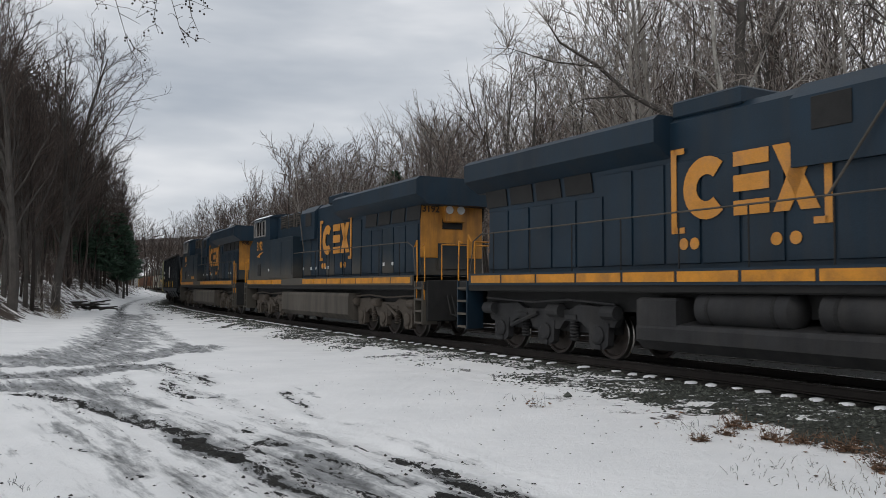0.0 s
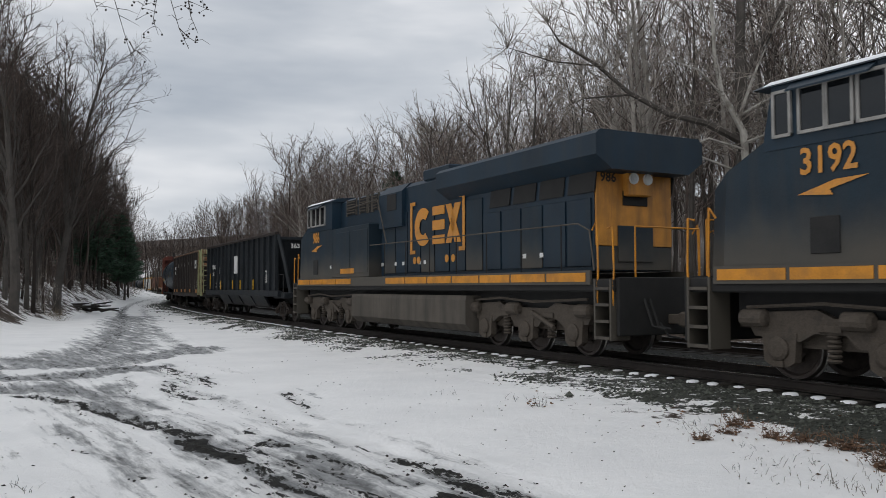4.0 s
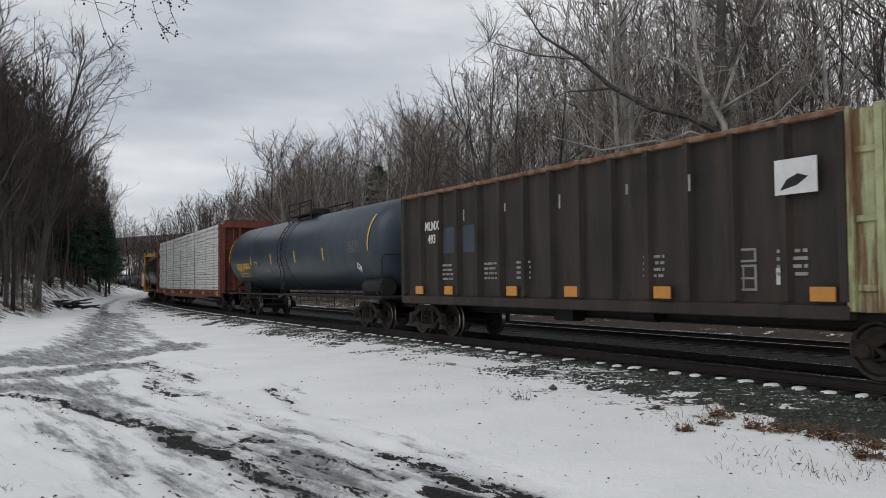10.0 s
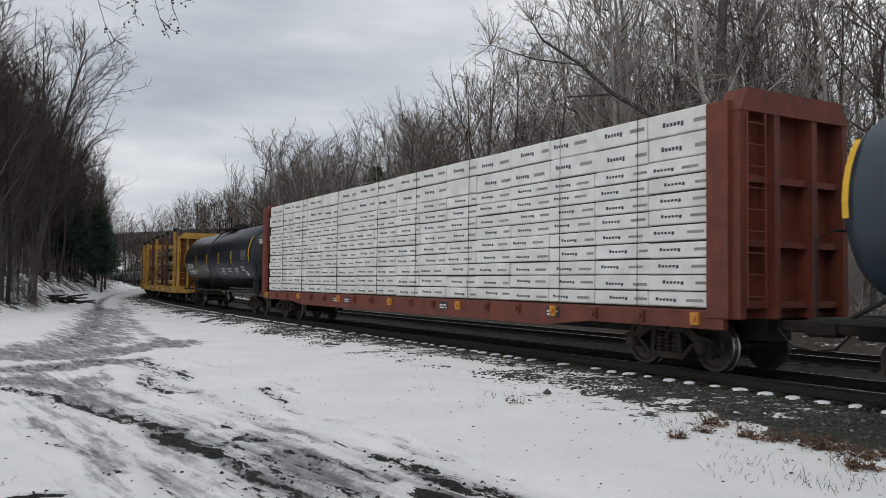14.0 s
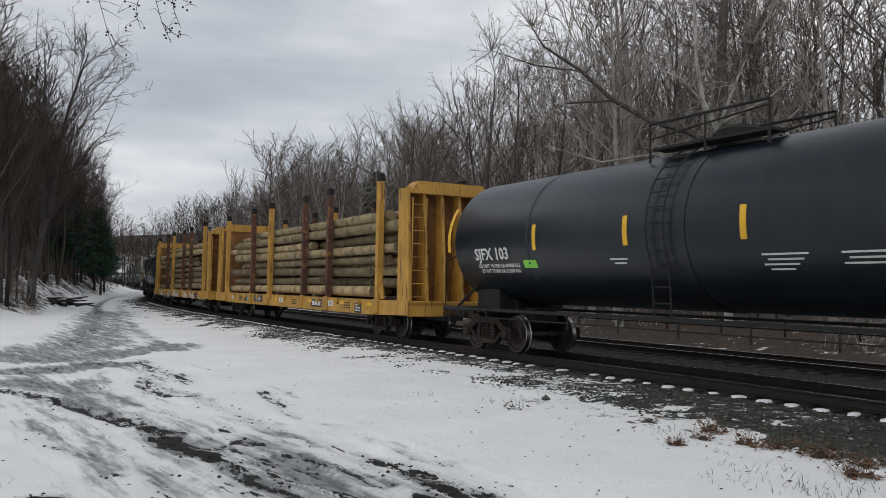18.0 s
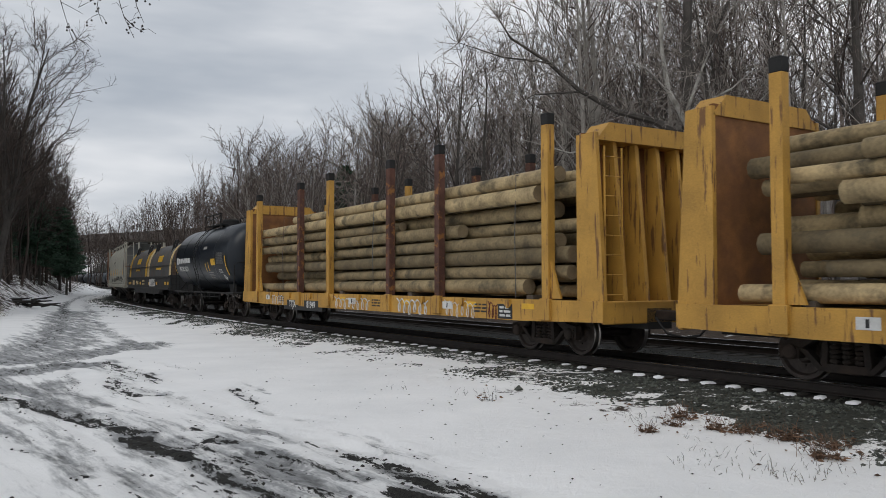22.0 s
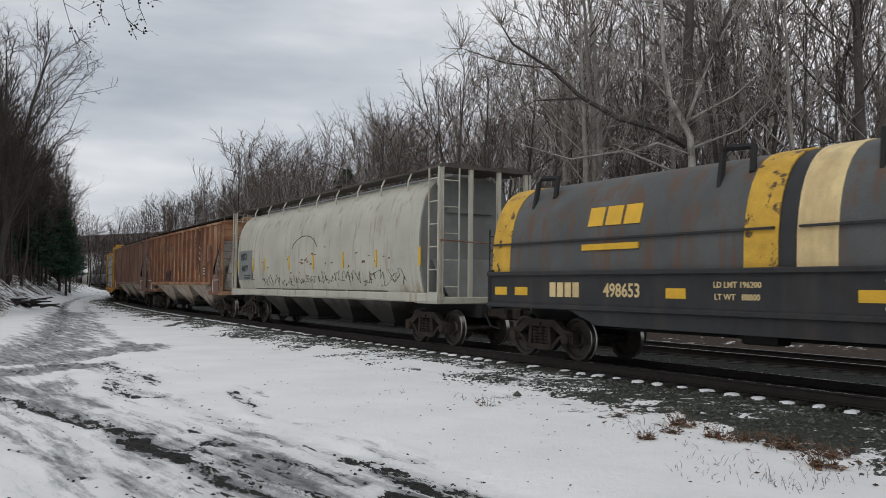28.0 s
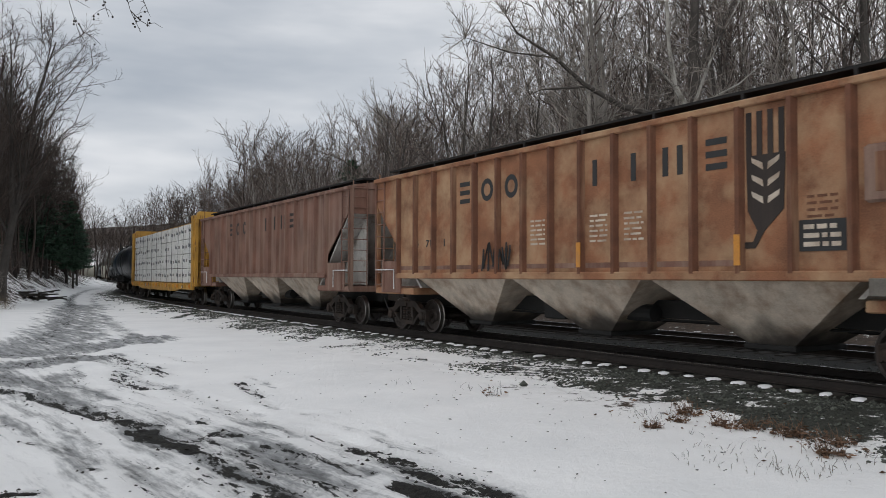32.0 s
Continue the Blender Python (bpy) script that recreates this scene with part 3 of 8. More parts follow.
def ground_material():
    m = bpy.data.materials.new("snow_mud_and_ballast")
    m.use_nodes = True
    N, L = m.node_tree.nodes, m.node_tree.links
    b = N["Principled BSDF"]
    co = N.new("ShaderNodeTexCoord")

    def noise_node(sc, det=5.0, rough=0.6, stretch=None):
        n = N.new("ShaderNodeTexNoise")
        n.inputs["Scale"].default_value, n.inputs["Detail"].default_value, n.inputs["Roughness"].default_value = sc, det, rough
        if stretch:
            mr = N.new("ShaderNodeMapping")
            mr.inputs["Rotation"].default_value = (0, 0, stretch[1])
            mp = N.new("ShaderNodeMapping")
            mp.inputs["Scale"].default_value = stretch[0]
            L.new(co.outputs["Object"], mr.inputs["Vector"])
            L.new(mr.outputs["Vector"], mp.inputs["Vector"])
            L.new(mp.outputs["Vector"], n.inputs["Vector"])
        else:
            L.new(co.outputs["Object"], n.inputs["Vector"])
        return n.outputs["Fac"]

    def mask(attr, noise_out, gain, lo, hi):
        a = N.new("ShaderNodeAttribute")
        a.attribute_name = attr
        q = N.new("ShaderNodeMath")
        q.operation = "MULTIPLY_ADD"
        q.inputs[1].default_value = gain
        L.new(noise_out, q.inputs[0])
        L.new(a.outputs["Fac"], q.inputs[2])
        r = N.new("ShaderNodeMapRange")
        r.interpolation_type = "SMOOTHSTEP"
        r.inputs["From Min"].default_value, r.inputs["From Max"].default_value = lo, hi
        L.new(q.outputs[0], r.inputs["Value"])
        return r.outputs[0]

    def ramp(fac, c0, c1, p0=0.3, p1=0.7):
        r = N.new("ShaderNodeValToRGB")
        r.color_ramp.elements[0].position, r.color_ramp.elements[0].color = p0, (*c0, 1)
        r.color_ramp.elements[1].position, r.color_ramp.elements[1].color = p1, (*c1, 1)
        L.new(fac, r.inputs["Fac"])
        return r.outputs["Color"]

    def mixc(fac, a, c):
        x = N.new("ShaderNodeMix")
        x.data_type = "RGBA"
        L.new(fac, x.inputs[0])
        L.new(a, x.inputs[6])
        L.new(c, x.inputs[7])
        return x.outputs[2]

    snow = ramp(noise_node(0.7, 4), (0.83, 0.825, 0.815), (0.92, 0.91, 0.895))
    slushc = ramp(noise_node(5.0, 7, 0.7, ((0.3, 1.0, 1), 0.96)), (0.10, 0.102, 0.100), (0.50, 0.505, 0.51), 0.33, 0.68)
    mudc = ramp(noise_node(9.0, 6), (0.004, 0.004, 0.0035), (0.048, 0.046, 0.038), 0.35, 0.78)
    stonec = ramp(noise_node(26, 4, 0.7), (0.010, 0.011, 0.009), (0.085, 0.09, 0.075), 0.35, 0.7)
    litterc = ramp(noise_node(6, 6), (0.014, 0.011, 0.009), (0.085, 0.058, 0.040))
    slush = noise_node(2.6, 10, 0.70, ((0.14, 1.0, 1), 0.96))
    fleck = noise_node(8.0, 10, 0.74, ((0.26, 1.0, 1), 0.96))
    patch = noise_node(4.5, 10, 0.74)
    col = mixc(mask("wet", slush, 2.6, 1.72, 2.2), snow, slushc)
    col = mixc(mask("mud", fleck, 3.6, 2.56, 2.68), col, mudc)
    col = mixc(mask("litter", noise_node(1.9, 9, 0.72), 2.2, 1.60, 1.74), col, litterc)
    # darker stone colour on and between the two tracks
    darkstonec = ramp(noise_node(26, 4, 0.7), (0.004, 0.004, 0.0035), (0.034, 0.032, 0.027), 0.35, 0.75)
    col = mixc(mask("stone", patch, 1.9, 1.50, 1.60), col, mixc(mask("stone", patch, .4, 1.25, 1.55), stonec, darkstonec))
    L.new(col, b.inputs["Base Color"])
    b.inputs["Roughness"].default_value = 0.75
    b.inputs["Specular IOR Level"].default_value = 0.25
    bp = N.new("ShaderNodeBump")
    bp.inputs["Strength"].default_value, bp.inputs["Distance"].default_value = 0.5, 0.06
    L.new(noise_node(9, 9, 0.7), bp.inputs["Height"])
    # churned ridges where the wheels went
    am = N.new("ShaderNodeAttribute")
    am.attribute_name = "mud"
    mq = N.new("ShaderNodeMath")
    mq.operation = "MULTIPLY"
    L.new(am.outputs["Fac"], mq.inputs[0])
    L.new(fleck, mq.inputs[1])
    b2 = N.new("ShaderNodeBump")
    b2.inputs["Strength"].default_value, b2.inputs["Distance"].default_value = 0.8, 0.16
    L.new(mq.outputs[0], b2.inputs["Height"])
    L.new(bp.outputs[0], b2.inputs["Normal"])
    L.new(b2.outputs[0], b.inputs["Normal"])
    return m


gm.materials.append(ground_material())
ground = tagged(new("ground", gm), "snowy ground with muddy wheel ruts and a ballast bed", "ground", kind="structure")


def ground_z(x, y):
    return float(ground_fields(np.array([x]), np.array([y]))[0][0])


# ---------- tracks ----------


def rail_geo(s0, s1, off, prof, step=2.0):
    g, rings = Geo(), []
    n = int((s1 - s0) / step)
    for k in range(n + 1):
        s = s0 + (s1 - s0) * k / n
        x, y, a = line(s)
        rings.append([(x + (off + u) * math.sin(a), y - (off + u) * math.cos(a), w) for u, w in prof])
    return g.loft(rings)


RAILPROF = [(-0.07, -0.175), (0.07, -0.175), (0.07, -0.16), (0.012, -0.14), (0.012, -0.04), (0.036, -0.03), (0.036, -0.004), (-0.036, -0.004),
            (-0.036, -0.03), (-0.012, -0.04), (-0.012, -0.14), (-0.07, -0.16)]
HEADPROF = [(-0.03, -0.004), (0.03, -0.004), (0.026, 0.0), (-0.026, 0.0)]
for nm, off, lab in (("railway_track", 0.0, "main railway track with polished rails on snowy ties"), ("second_railway_track", -5.0, "second railway track beside the first, rails dark")):
    tr_ = thing(nm, lab, "railway track", kind="structure")
    for q in (0.7535, -0.7535):
        r_ = part("rail", rail_geo(-400, 60, off + q, RAILPROF), STEELRAIL, tr_)
        share("rail_head", rail_geo(-400, 60, off + q, HEADPROF).mesh("rail_head", RAILTOP), r_, label="polished rail head")
    if off == 0.0:
        main_track = tr_
    else:
        far_track = tr_

# ---------- trees ----------


def perp(d):
    a = d.cross(Vector((0, 0, 1)) if abs(d.z) < 0.95 else Vector((1, 0, 0))).normalized()
    return a, d.cross(a)


def spike(g, p, q, r, n=3):
    """A twig: a cone from p to q."""
    d = (q - p)
    if d.length < 1e-4:
        return
    a, b = perp(d.normalized())
    o = len(g.v)
    for k in range(n):
        t = 6.2832 * k / n
        g.v.append(tuple(p + (a * math.cos(t) + b * math.sin(t)) * r))
    g.v.append(tuple(q))
    for k in range(n):
        g.f.append((o + k, o + (k + 1) % n, o + n))


def limb(g, rnd, p, d, length, r0, r1, segs, n, bend, lift):
    """A bent tapering limb; returns its points and directions."""
    pts, dirs = [p.copy()], [d.copy()]
    for k in range(segs):
        d = (d + Vector((rnd.gauss(0, bend), rnd.gauss(0, bend), rnd.gauss(0, bend) + lift))).normalized()
        p = p + d * (length / segs)
        pts.append(p.copy())
        dirs.append(d.copy())
    g.tube(pts, r0, n, r1)
    return pts, dirs


def tilt(rnd, d, ang):
    a, b = perp(d)
    t = rnd.uniform(0, 6.2832)
    return (d * math.cos(ang) + (a * math.cos(t) + b * math.sin(t)) * math.sin(ang)).normalized()


def bare_tree(seed, H, r, first=0.3, n1=16, n2=7, n3=6, n4=2, spread=0.8, fork=False, twigr=0.010):
    """A leafless broadleaf tree: trunk and limbs, and the crown of branches and twigs."""
    rnd = random.Random(seed)
    tg, cg = Geo(), Geo()
    lean = Vector((rnd.gauss(0, .04), rnd.gauss(0, .04), 1)).normalized()
    pts, dirs = limb(tg, rnd, Vector((0, 0, -0.4)), lean, H * 0.93 + 0.4, r, r * 0.12, 9, 7, 0.045, 0.04)
    leaders = [(pts, dirs, r, H)]
    if fork:
        k = 3
        p2, d2 = limb(tg, rnd, pts[k], tilt(rnd, dirs[k], 0.42), H * 0.6, r * 0.62, r * 0.1, 7, 6, 0.06, 0.06)
        leaders.append((p2, d2, r * 0.6, H * 0.6))
    for pts, dirs, rr, hh in leaders:
        m = n1 if hh == H else n1 // 2
        for i in range(m):
            u = first + (0.97 - first) * (i + rnd.random()) / m
            x = u * (len(pts) - 1)
            k = min(int(x), len(pts) - 2)
            p = pts[k].lerp(pts[k + 1], x - k)
            L1 = hh * spread * (0.16 + 0.26 * math.sin(math.pi * min(1, (u - first) / (1 - first) * 0.8 + 0.22))) * rnd.uniform(0.7, 1.2)
            d = tilt(rnd, dirs[k], rnd.uniform(0.32, 0.8))
            b1, e1 = limb(tg, rnd, p, d, L1, max(0.02, rr * 0.32 * (1.05 - u)), 0.012, 4, 4, 0.13, 0.035)
            for j in range(n2):
                x2 = (0.2 + 0.8 * (j + rnd.random()) / n2) * (len(b1) - 1)
                k2 = min(int(x2), len(b1) - 2)
                q = b1[k2].lerp(b1[k2 + 1], x2 - k2)
                L2 = L1 * rnd.uniform(0.28, 0.5)
                d2 = (tilt(rnd, e1[k2], rnd.uniform(0.3, 0.85)) + Vector((0, 0, .06))).normalized()
                mid = q + d2 * L2 * .5
                d2b = (d2 + Vector((rnd.gauss(0, .3), rnd.gauss(0, .3), rnd.gauss(.08, .2)))).normalized()
                end = mid + d2b * L2 * .5
                cg.tube([q, mid, end], 0.012 + twigr * .9, 3, 0.4 * twigr)
                for c in range(n3):
                    f = rnd.uniform(0.15, 1.0)
                    w = q.lerp(mid, f * 2) if f < .5 else mid.lerp(end, f * 2 - 1)
                    d3 = (tilt(rnd, d2, rnd.uniform(0.35, 1.15)) + Vector((0, 0, .1))).normalized()
                    L3 = rnd.uniform(0.25, 0.75) * (0.5 + 0.04 * H)
                    w3 = w + d3 * L3
                    spike(cg, w, w3, twigr)
                    for _ in range(n4):
                        a = w.lerp(w3, rnd.uniform(.3, .9))
                        spike(cg, a, a + tilt(rnd, d3, rnd.uniform(.4, 1.1)) * L3 * rnd.uniform(.4, .8), twigr * 0.75)
    return tg, cg


def make_tree(name, label, seed, H, r, bark, twig, **kw):
    t = thing(name, label, "tree")
    a, b = bare_tree(seed, H, r, **kw)
    part("trunk", a, bark, t, smooth=True)
    part("crown", b, twig, t)
    return t


near_kinds = [
    make_tree("bare_tree", "tall slender leafless tree with grey bark", 11, 16, 0.19, BARK, TWIG, first=0.35, n1=18, n2=7, n3=3, n4=1, spread=0.75, twigr=0.014),
    make_tree("bare_tree", "leafless forked tree with grey-brown bark", 12, 15, 0.21, BARK, TWIGRED, first=0.25, n1=16, n2=7, n3=3, n4=1, spread=0.9, fork=True, twigr=0.014),
    make_tree("bare_tree", "leafless tree with dark bark and upswept twigs", 13, 17, 0.2, BARKDARK, TWIG, first=0.4, n1=18, n2=7, n3=3, n4=1, spread=0.7, twigr=0.014),
    make_tree("bare_tree", "leafless tree with dark bark and a broad crown", 14, 14, 0.18, BARKDARK, TWIGRED, first=0.3, n1=15, n2=7, n3=3, n4=1, spread=1.0, fork=True, twigr=0.014),
]
far_kinds = [
    make_tree("bare_tree", "leafless woodland tree with reddish twigs", 21, 15, 0.18, BARK, TWIGRED, first=0.3, n1=17, n2=7, n3=4, n4=1, spread=1.0, twigr=0.016),
    make_tree("bare_tree", "leafless woodland tree with grey twigs", 22, 16, 0.17, BARKDARK, TWIG, first=0.35, n1=18, n2=7, n3=4, n4=1, spread=0.85, twigr=0.016),
    make_tree("bare_tree", "leafless woodland tree with a rounded crown", 23, 14, 0.18, BARK, TWIGRED, first=0.22, n1=17, n2=7, n3=4, n4=1, spread=1.15, fork=True, twigr=0.016),
]


bank_kinds = [
    make_tree("bare_tree", "dark leafless tree with a dense brown crown on the bank", 71, 16, 0.17, BARKDARK, TWIGDARK, first=0.3, n1=18, n2=7, n3=4, n4=1, spread=0.7, twigr=0.015),
    make_tree("bare_tree", "dark leafless forked tree on the bank", 72, 15, 0.19, BARKDARK, TWIGDARK, first=0.25, n1=16, n2=7, n3=4, n4=1, spread=0.8, fork=True, twigr=0.015),
]


def pine(seed, H):
    rnd = random.Random(seed)
    t = thing("pine_tree", "dark green pine with drooping layered boughs", "tree", "pines beside the lane")
    g, c = Geo(), Geo()
    g.tube([(0, 0, -.3), (0.05, 0, H * .5), (0, 0.03, H)], 0.16, 6, 0.02)
    z = 0.26 * H
    while z < H * 0.98:
        R = (0.34 * H) * (1 - z / H) ** 0.8 * rnd.uniform(0.8, 1.1) + 0.15
        for k in range(rnd.randint(5, 7)):
            a = rnd.uniform(0, 6.28)
            L = R * rnd.uniform(0.65, 1.1)
            d = Vector((math.cos(a), math.sin(a), rnd.uniform(-0.12, 0.2))).normalized()
            p = Vector((0, 0, z))
            g.tube([p, p + d * L * .5, p + d * L + Vector((0, 0, -.1 * L))], 0.03, 3, 0.008)
            for m in range(int(8 + 11 * L)):
                f = rnd.uniform(0.15, 1.0)
                q = p + d * L * f + Vector((rnd.gauss(0, .12), rnd.gauss(0, .12), rnd.gauss(0, .06) - .1 * L * f * f)) * (0.6 + L * .25)
                for _ in range(3):
                    e2 = Vector((d.x * .8 + rnd.gauss(0, .6), d.y * .8 + rnd.gauss(0, .6), rnd.gauss(0, .3))).normalized()
                    spike(c, q, q + e2 * rnd.uniform(0.25, 0.5), 0.045)
        z += H * rnd.uniform(0.04, 0.06)
    part("trunk", g, BARKDARK, t)
    part("crown", c, NEEDLE, t)
    return t


def shrub(seed, mat, n=70, h=1.6):
    rnd = random.Random(seed)
    t = thing("shrub", "tangled leafless brush at the edge of the woods", "shrub", "brush along the woods")
    g, c = Geo(), Geo()
    for k in range(9):
        p = Vector((rnd.gauss(0, .25), rnd.gauss(0, .25), -.1))
        d = Vector((rnd.gauss(0, .4), rnd.gauss(0, .4), 1)).normalized()
        pts, dd = limb(g, rnd, p, d, h * rnd.uniform(.6, 1.1), 0.014, 0.005, 3, 3, .18, .02)
        for m in range(n // 9):
            i = rnd.randint(1, 2)
            a = pts[i].lerp(pts[i + 1], rnd.random())
            d3 = tilt(rnd, dd[i], rnd.uniform(.4, 1.1))
            e3 = a + d3 * rnd.uniform(.3, .8)
            spike(c, a, e3, 0.008)
            spike(c, a.lerp(e3, .5), a.lerp(e3, .5) + tilt(rnd, d3, .6) * .35, 0.006)
    part("stem_clump", g, mat, t)
    part("twig_clump", c, mat, t)
    return t


pines = [pine(31, 9.0), pine(32, 7.5)]
shrubs = [shrub(41, TWIGRED), shrub(42, TWIG, 90, 2.0), shrub(43, TWIGRED, 110, 2.4)]
for o in near_kinds + far_kinds + bank_kinds:
    tagged(o, group="woodland trees")

rnd = random.Random(5)
placed = []


def seen(x, y, lo=-36, hi=36):
    return y > 2 and lo < math.degrees(math.atan2(x, y)) < hi


def free(x, y, gap):
    for a, b in placed:
        if (a - x) ** 2 + (b - y) ** 2 < gap * gap:
            return False
    placed.append((x, y))
    return True


used = {}


def plant(kind, x, y, scale=1.0):
    m = pose(x, y, ground_z(x, y), 0, 0, rnd.uniform(0, 360))
    if kind not in used:
        used[kind] = 1
        kind.matrix_basis = m @ Matrix.Diagonal((scale, scale, scale, 1))
        return kind
    o = copy_thing(kind, m)
    o.scale = (scale, scale, scale)
    return o



# how high the wood stands against the sky, by the bearing in degrees
SKY_AZ = [-40, -27.5, -25.6, -23.4, -22.4, -21.3, -20.4, -19.8, -19.3, -17.8, -16, -14.6, -13.5, -12.8, -11.4, -9.7, -5.5, -4.4, -3.2, -1.6, 1.7, 5, 7.5, 12, 40]
SKY_EL = [.34, .29, .245, .205, .178, .15, .122, .095, .08, .092, .115, .124, .134, .15, .168, .176, .182, .165, .195, .222, .275, .31, .35, .48, .6]


def tallest(x, y, z):
    return math.hypot(x, y) * float(np.interp(math.degrees(math.atan2(x, y)), SKY_AZ, SKY_EL)) + EYE[2] - z


def wood(count, s0, s1, d0, d1, gap, kinds, h0, h1, least=6.0, edge=0.5):
    """Single trees along the track; heights keep under the wood's skyline."""
    made, tries = 0, 0
    while made < count and tries < count * 60:
        tries += 1
        s, d = rnd.uniform(s0, s1), rnd.uniform(d0, d1)
        x, y, _ = line(s, d)
        if not seen(x, y, -33, 33):
            continue
        kind = rnd.choice(kinds)
        z = ground_z(x, y)
        top = tallest(x, y, z) * rnd.uniform(edge, 1.0)
        hh = min(rnd.uniform(h0, h1), top)
        if hh < least or not free(x, y, gap):
            continue
        plant(kind, x, y, hh / HEIGHT[kind])
        made += 1
    return made


HEIGHT = dict(zip(near_kinds + far_kinds + bank_kinds, (16, 15, 17, 14, 15, 16, 14, 16, 15)))
wood(32, 32, -45, -13.0, -30, 2.2, near_kinds, 14, 22)
wood(60, -15, -130, -13, -50, 2.4, far_kinds, 13, 23, edge=.68)
wood(44, -30, -78, 11.0, 24, 1.7, bank_kinds, 13, 22, 5.0, .6)
wood(56, -50, -130, 10.0, 26, 1.9, bank_kinds, 12, 24, 5.0, .62)


def triangles(g):
    out = []
    for f in g.f:
        out += [(f[0], f[k], f[k + 1]) for k in range(1, len(f) - 1)]
    return np.array(g.v, float), np.array(out, int)


def plain_trees(rows, **kw):
    made = []
    for sd, hh, sp in rows:
        a_, b_ = bare_tree(sd, hh, .13, first=.33, n4=0, spread=sp, **kw)
        va, ta = triangles(a_)
        vb, tb = triangles(b_)
        made.append((np.concatenate([va, vb]), np.concatenate([ta, tb + len(va)]), hh))
    return made


LIGHT = plain_trees(((51, 15, .8), (52, 16, .66), (53, 14, .95), (54, 15, .85)), n1=12, n2=5, n3=3, twigr=.018)
SPARSE = plain_trees(((55, 15, .9), (56, 16, .75), (57, 14, 1.0)), n1=10, n2=4, n3=2, twigr=.03)


def joined_wood(name, label, count, s0, s1, d0, d1, mat, h0, h1, edge=0.42, least=4.0, lo=-33, hi=33, kinds=LIGHT):
    V, T, n, made, tries = [], [], 0, 0, 0
    while made < count and tries < count * 40:
        tries += 1
        s, d = rnd.uniform(s0, s1), rnd.uniform(d0, d1)
        x, y, _ = line(s, d)
        if not seen(x, y, lo, hi) or (-9 < d < 9.5 and s > -205):
            continue
        z = ground_z(x, y)
        hh = min(rnd.uniform(h0, h1), tallest(x, y, z) * rnd.uniform(edge, 1.0))
        if hh < least:
            continue
        v, t, H = rnd.choice(kinds)
        k, a = hh / H, rnd.uniform(0, 6.28)
        kk = k * rnd.uniform(.8, 1.2)
        c, q = math.cos(a) * kk, math.sin(a) * kk
        V.append(np.stack([x + v[:, 0] * c - v[:, 1] * q, y + v[:, 0] * q + v[:, 1] * c, z + v[:, 2] * k], -1))
        T.append(t + n)
        n += len(v)
        made += 1
    V, T = np.concatenate(V), np.concatenate(T)
    me = bpy.data.meshes.new(name)
    me.vertices.add(len(V))
    me.vertices.foreach_set("co", V.astype(np.float32).ravel())
    me.loops.add(len(T) * 3)
    me.loops.foreach_set("vertex_index", T.ravel().astype(np.int32))
    me.polygons.add(len(T))
    me.polygons.foreach_set("loop_start", np.arange(0, len(T) * 3, 3, dtype=np.int32))
    me.update()
    me.validate()
    me.materials.append(mat)
    return tagged(new(name, me), label, "woods", kind="stuff")


joined_wood("woods_beyond_track", "dense leafless woods with slender grey-brown trunks", 58, 30, -75, -18, -50, TWIGRED, 12, 23, .45)
joined_wood("woods_along_bend", "dense leafless woods with reddish-brown twigs", 320, -50, -230, -13, -80, TWIGRED, 13, 26, .45)
joined_wood("woods_on_bank", "dense leafless brown woods on the bank", 340, -33, -150, 9.6, 32, TWIGDARK, 10, 24, .5)
joined_wood("far_hillside_woods", "distant leafless hillside woods", 330, -170, -330, -75, 60, TWIGDARK, 12, 22, .7, 3.0, -27, -7, SPARSE)
for s, d, q in ((-101, 9.0, 1.5), (-96, 11.6, 1.85), (-107, 10.4, 1.75), (-90, 13.5, 1.9), (-113, 9.6, 1.5), (-84, 14.5, 1.7), (-99, 14.5, 2.0), (-76, 16, 1.45), (-108, 14, 1.9), (-92, 17, 1.9), (-71, 17, 1.25), (-80, 19, 1.7), (-66, 19, 1.3)):
    x, y, _ = line(s, d - 1.6)
    plant(pines[rnd.randint(0, 1)], x, y, q * .76)
plant(pines[1], -5.4, 90.0, 1.8)
for k in range(60):
    s, d = rnd.uniform(-120, 26), rnd.uniform(-17, -11)
    x, y, _ = line(s, d)
    if seen(x, y):
        plant(rnd.choice(shrubs), x, y, rnd.uniform(0.7, 1.4))
for k in range(110):
    s, d = rnd.uniform(-120, -34), rnd.uniform(10.0, 22)
    x, y, _ = line(s, d)
    if seen(x, y):
        plant(rnd.choice(shrubs), x, y, rnd.uniform(0.7, 1.5))


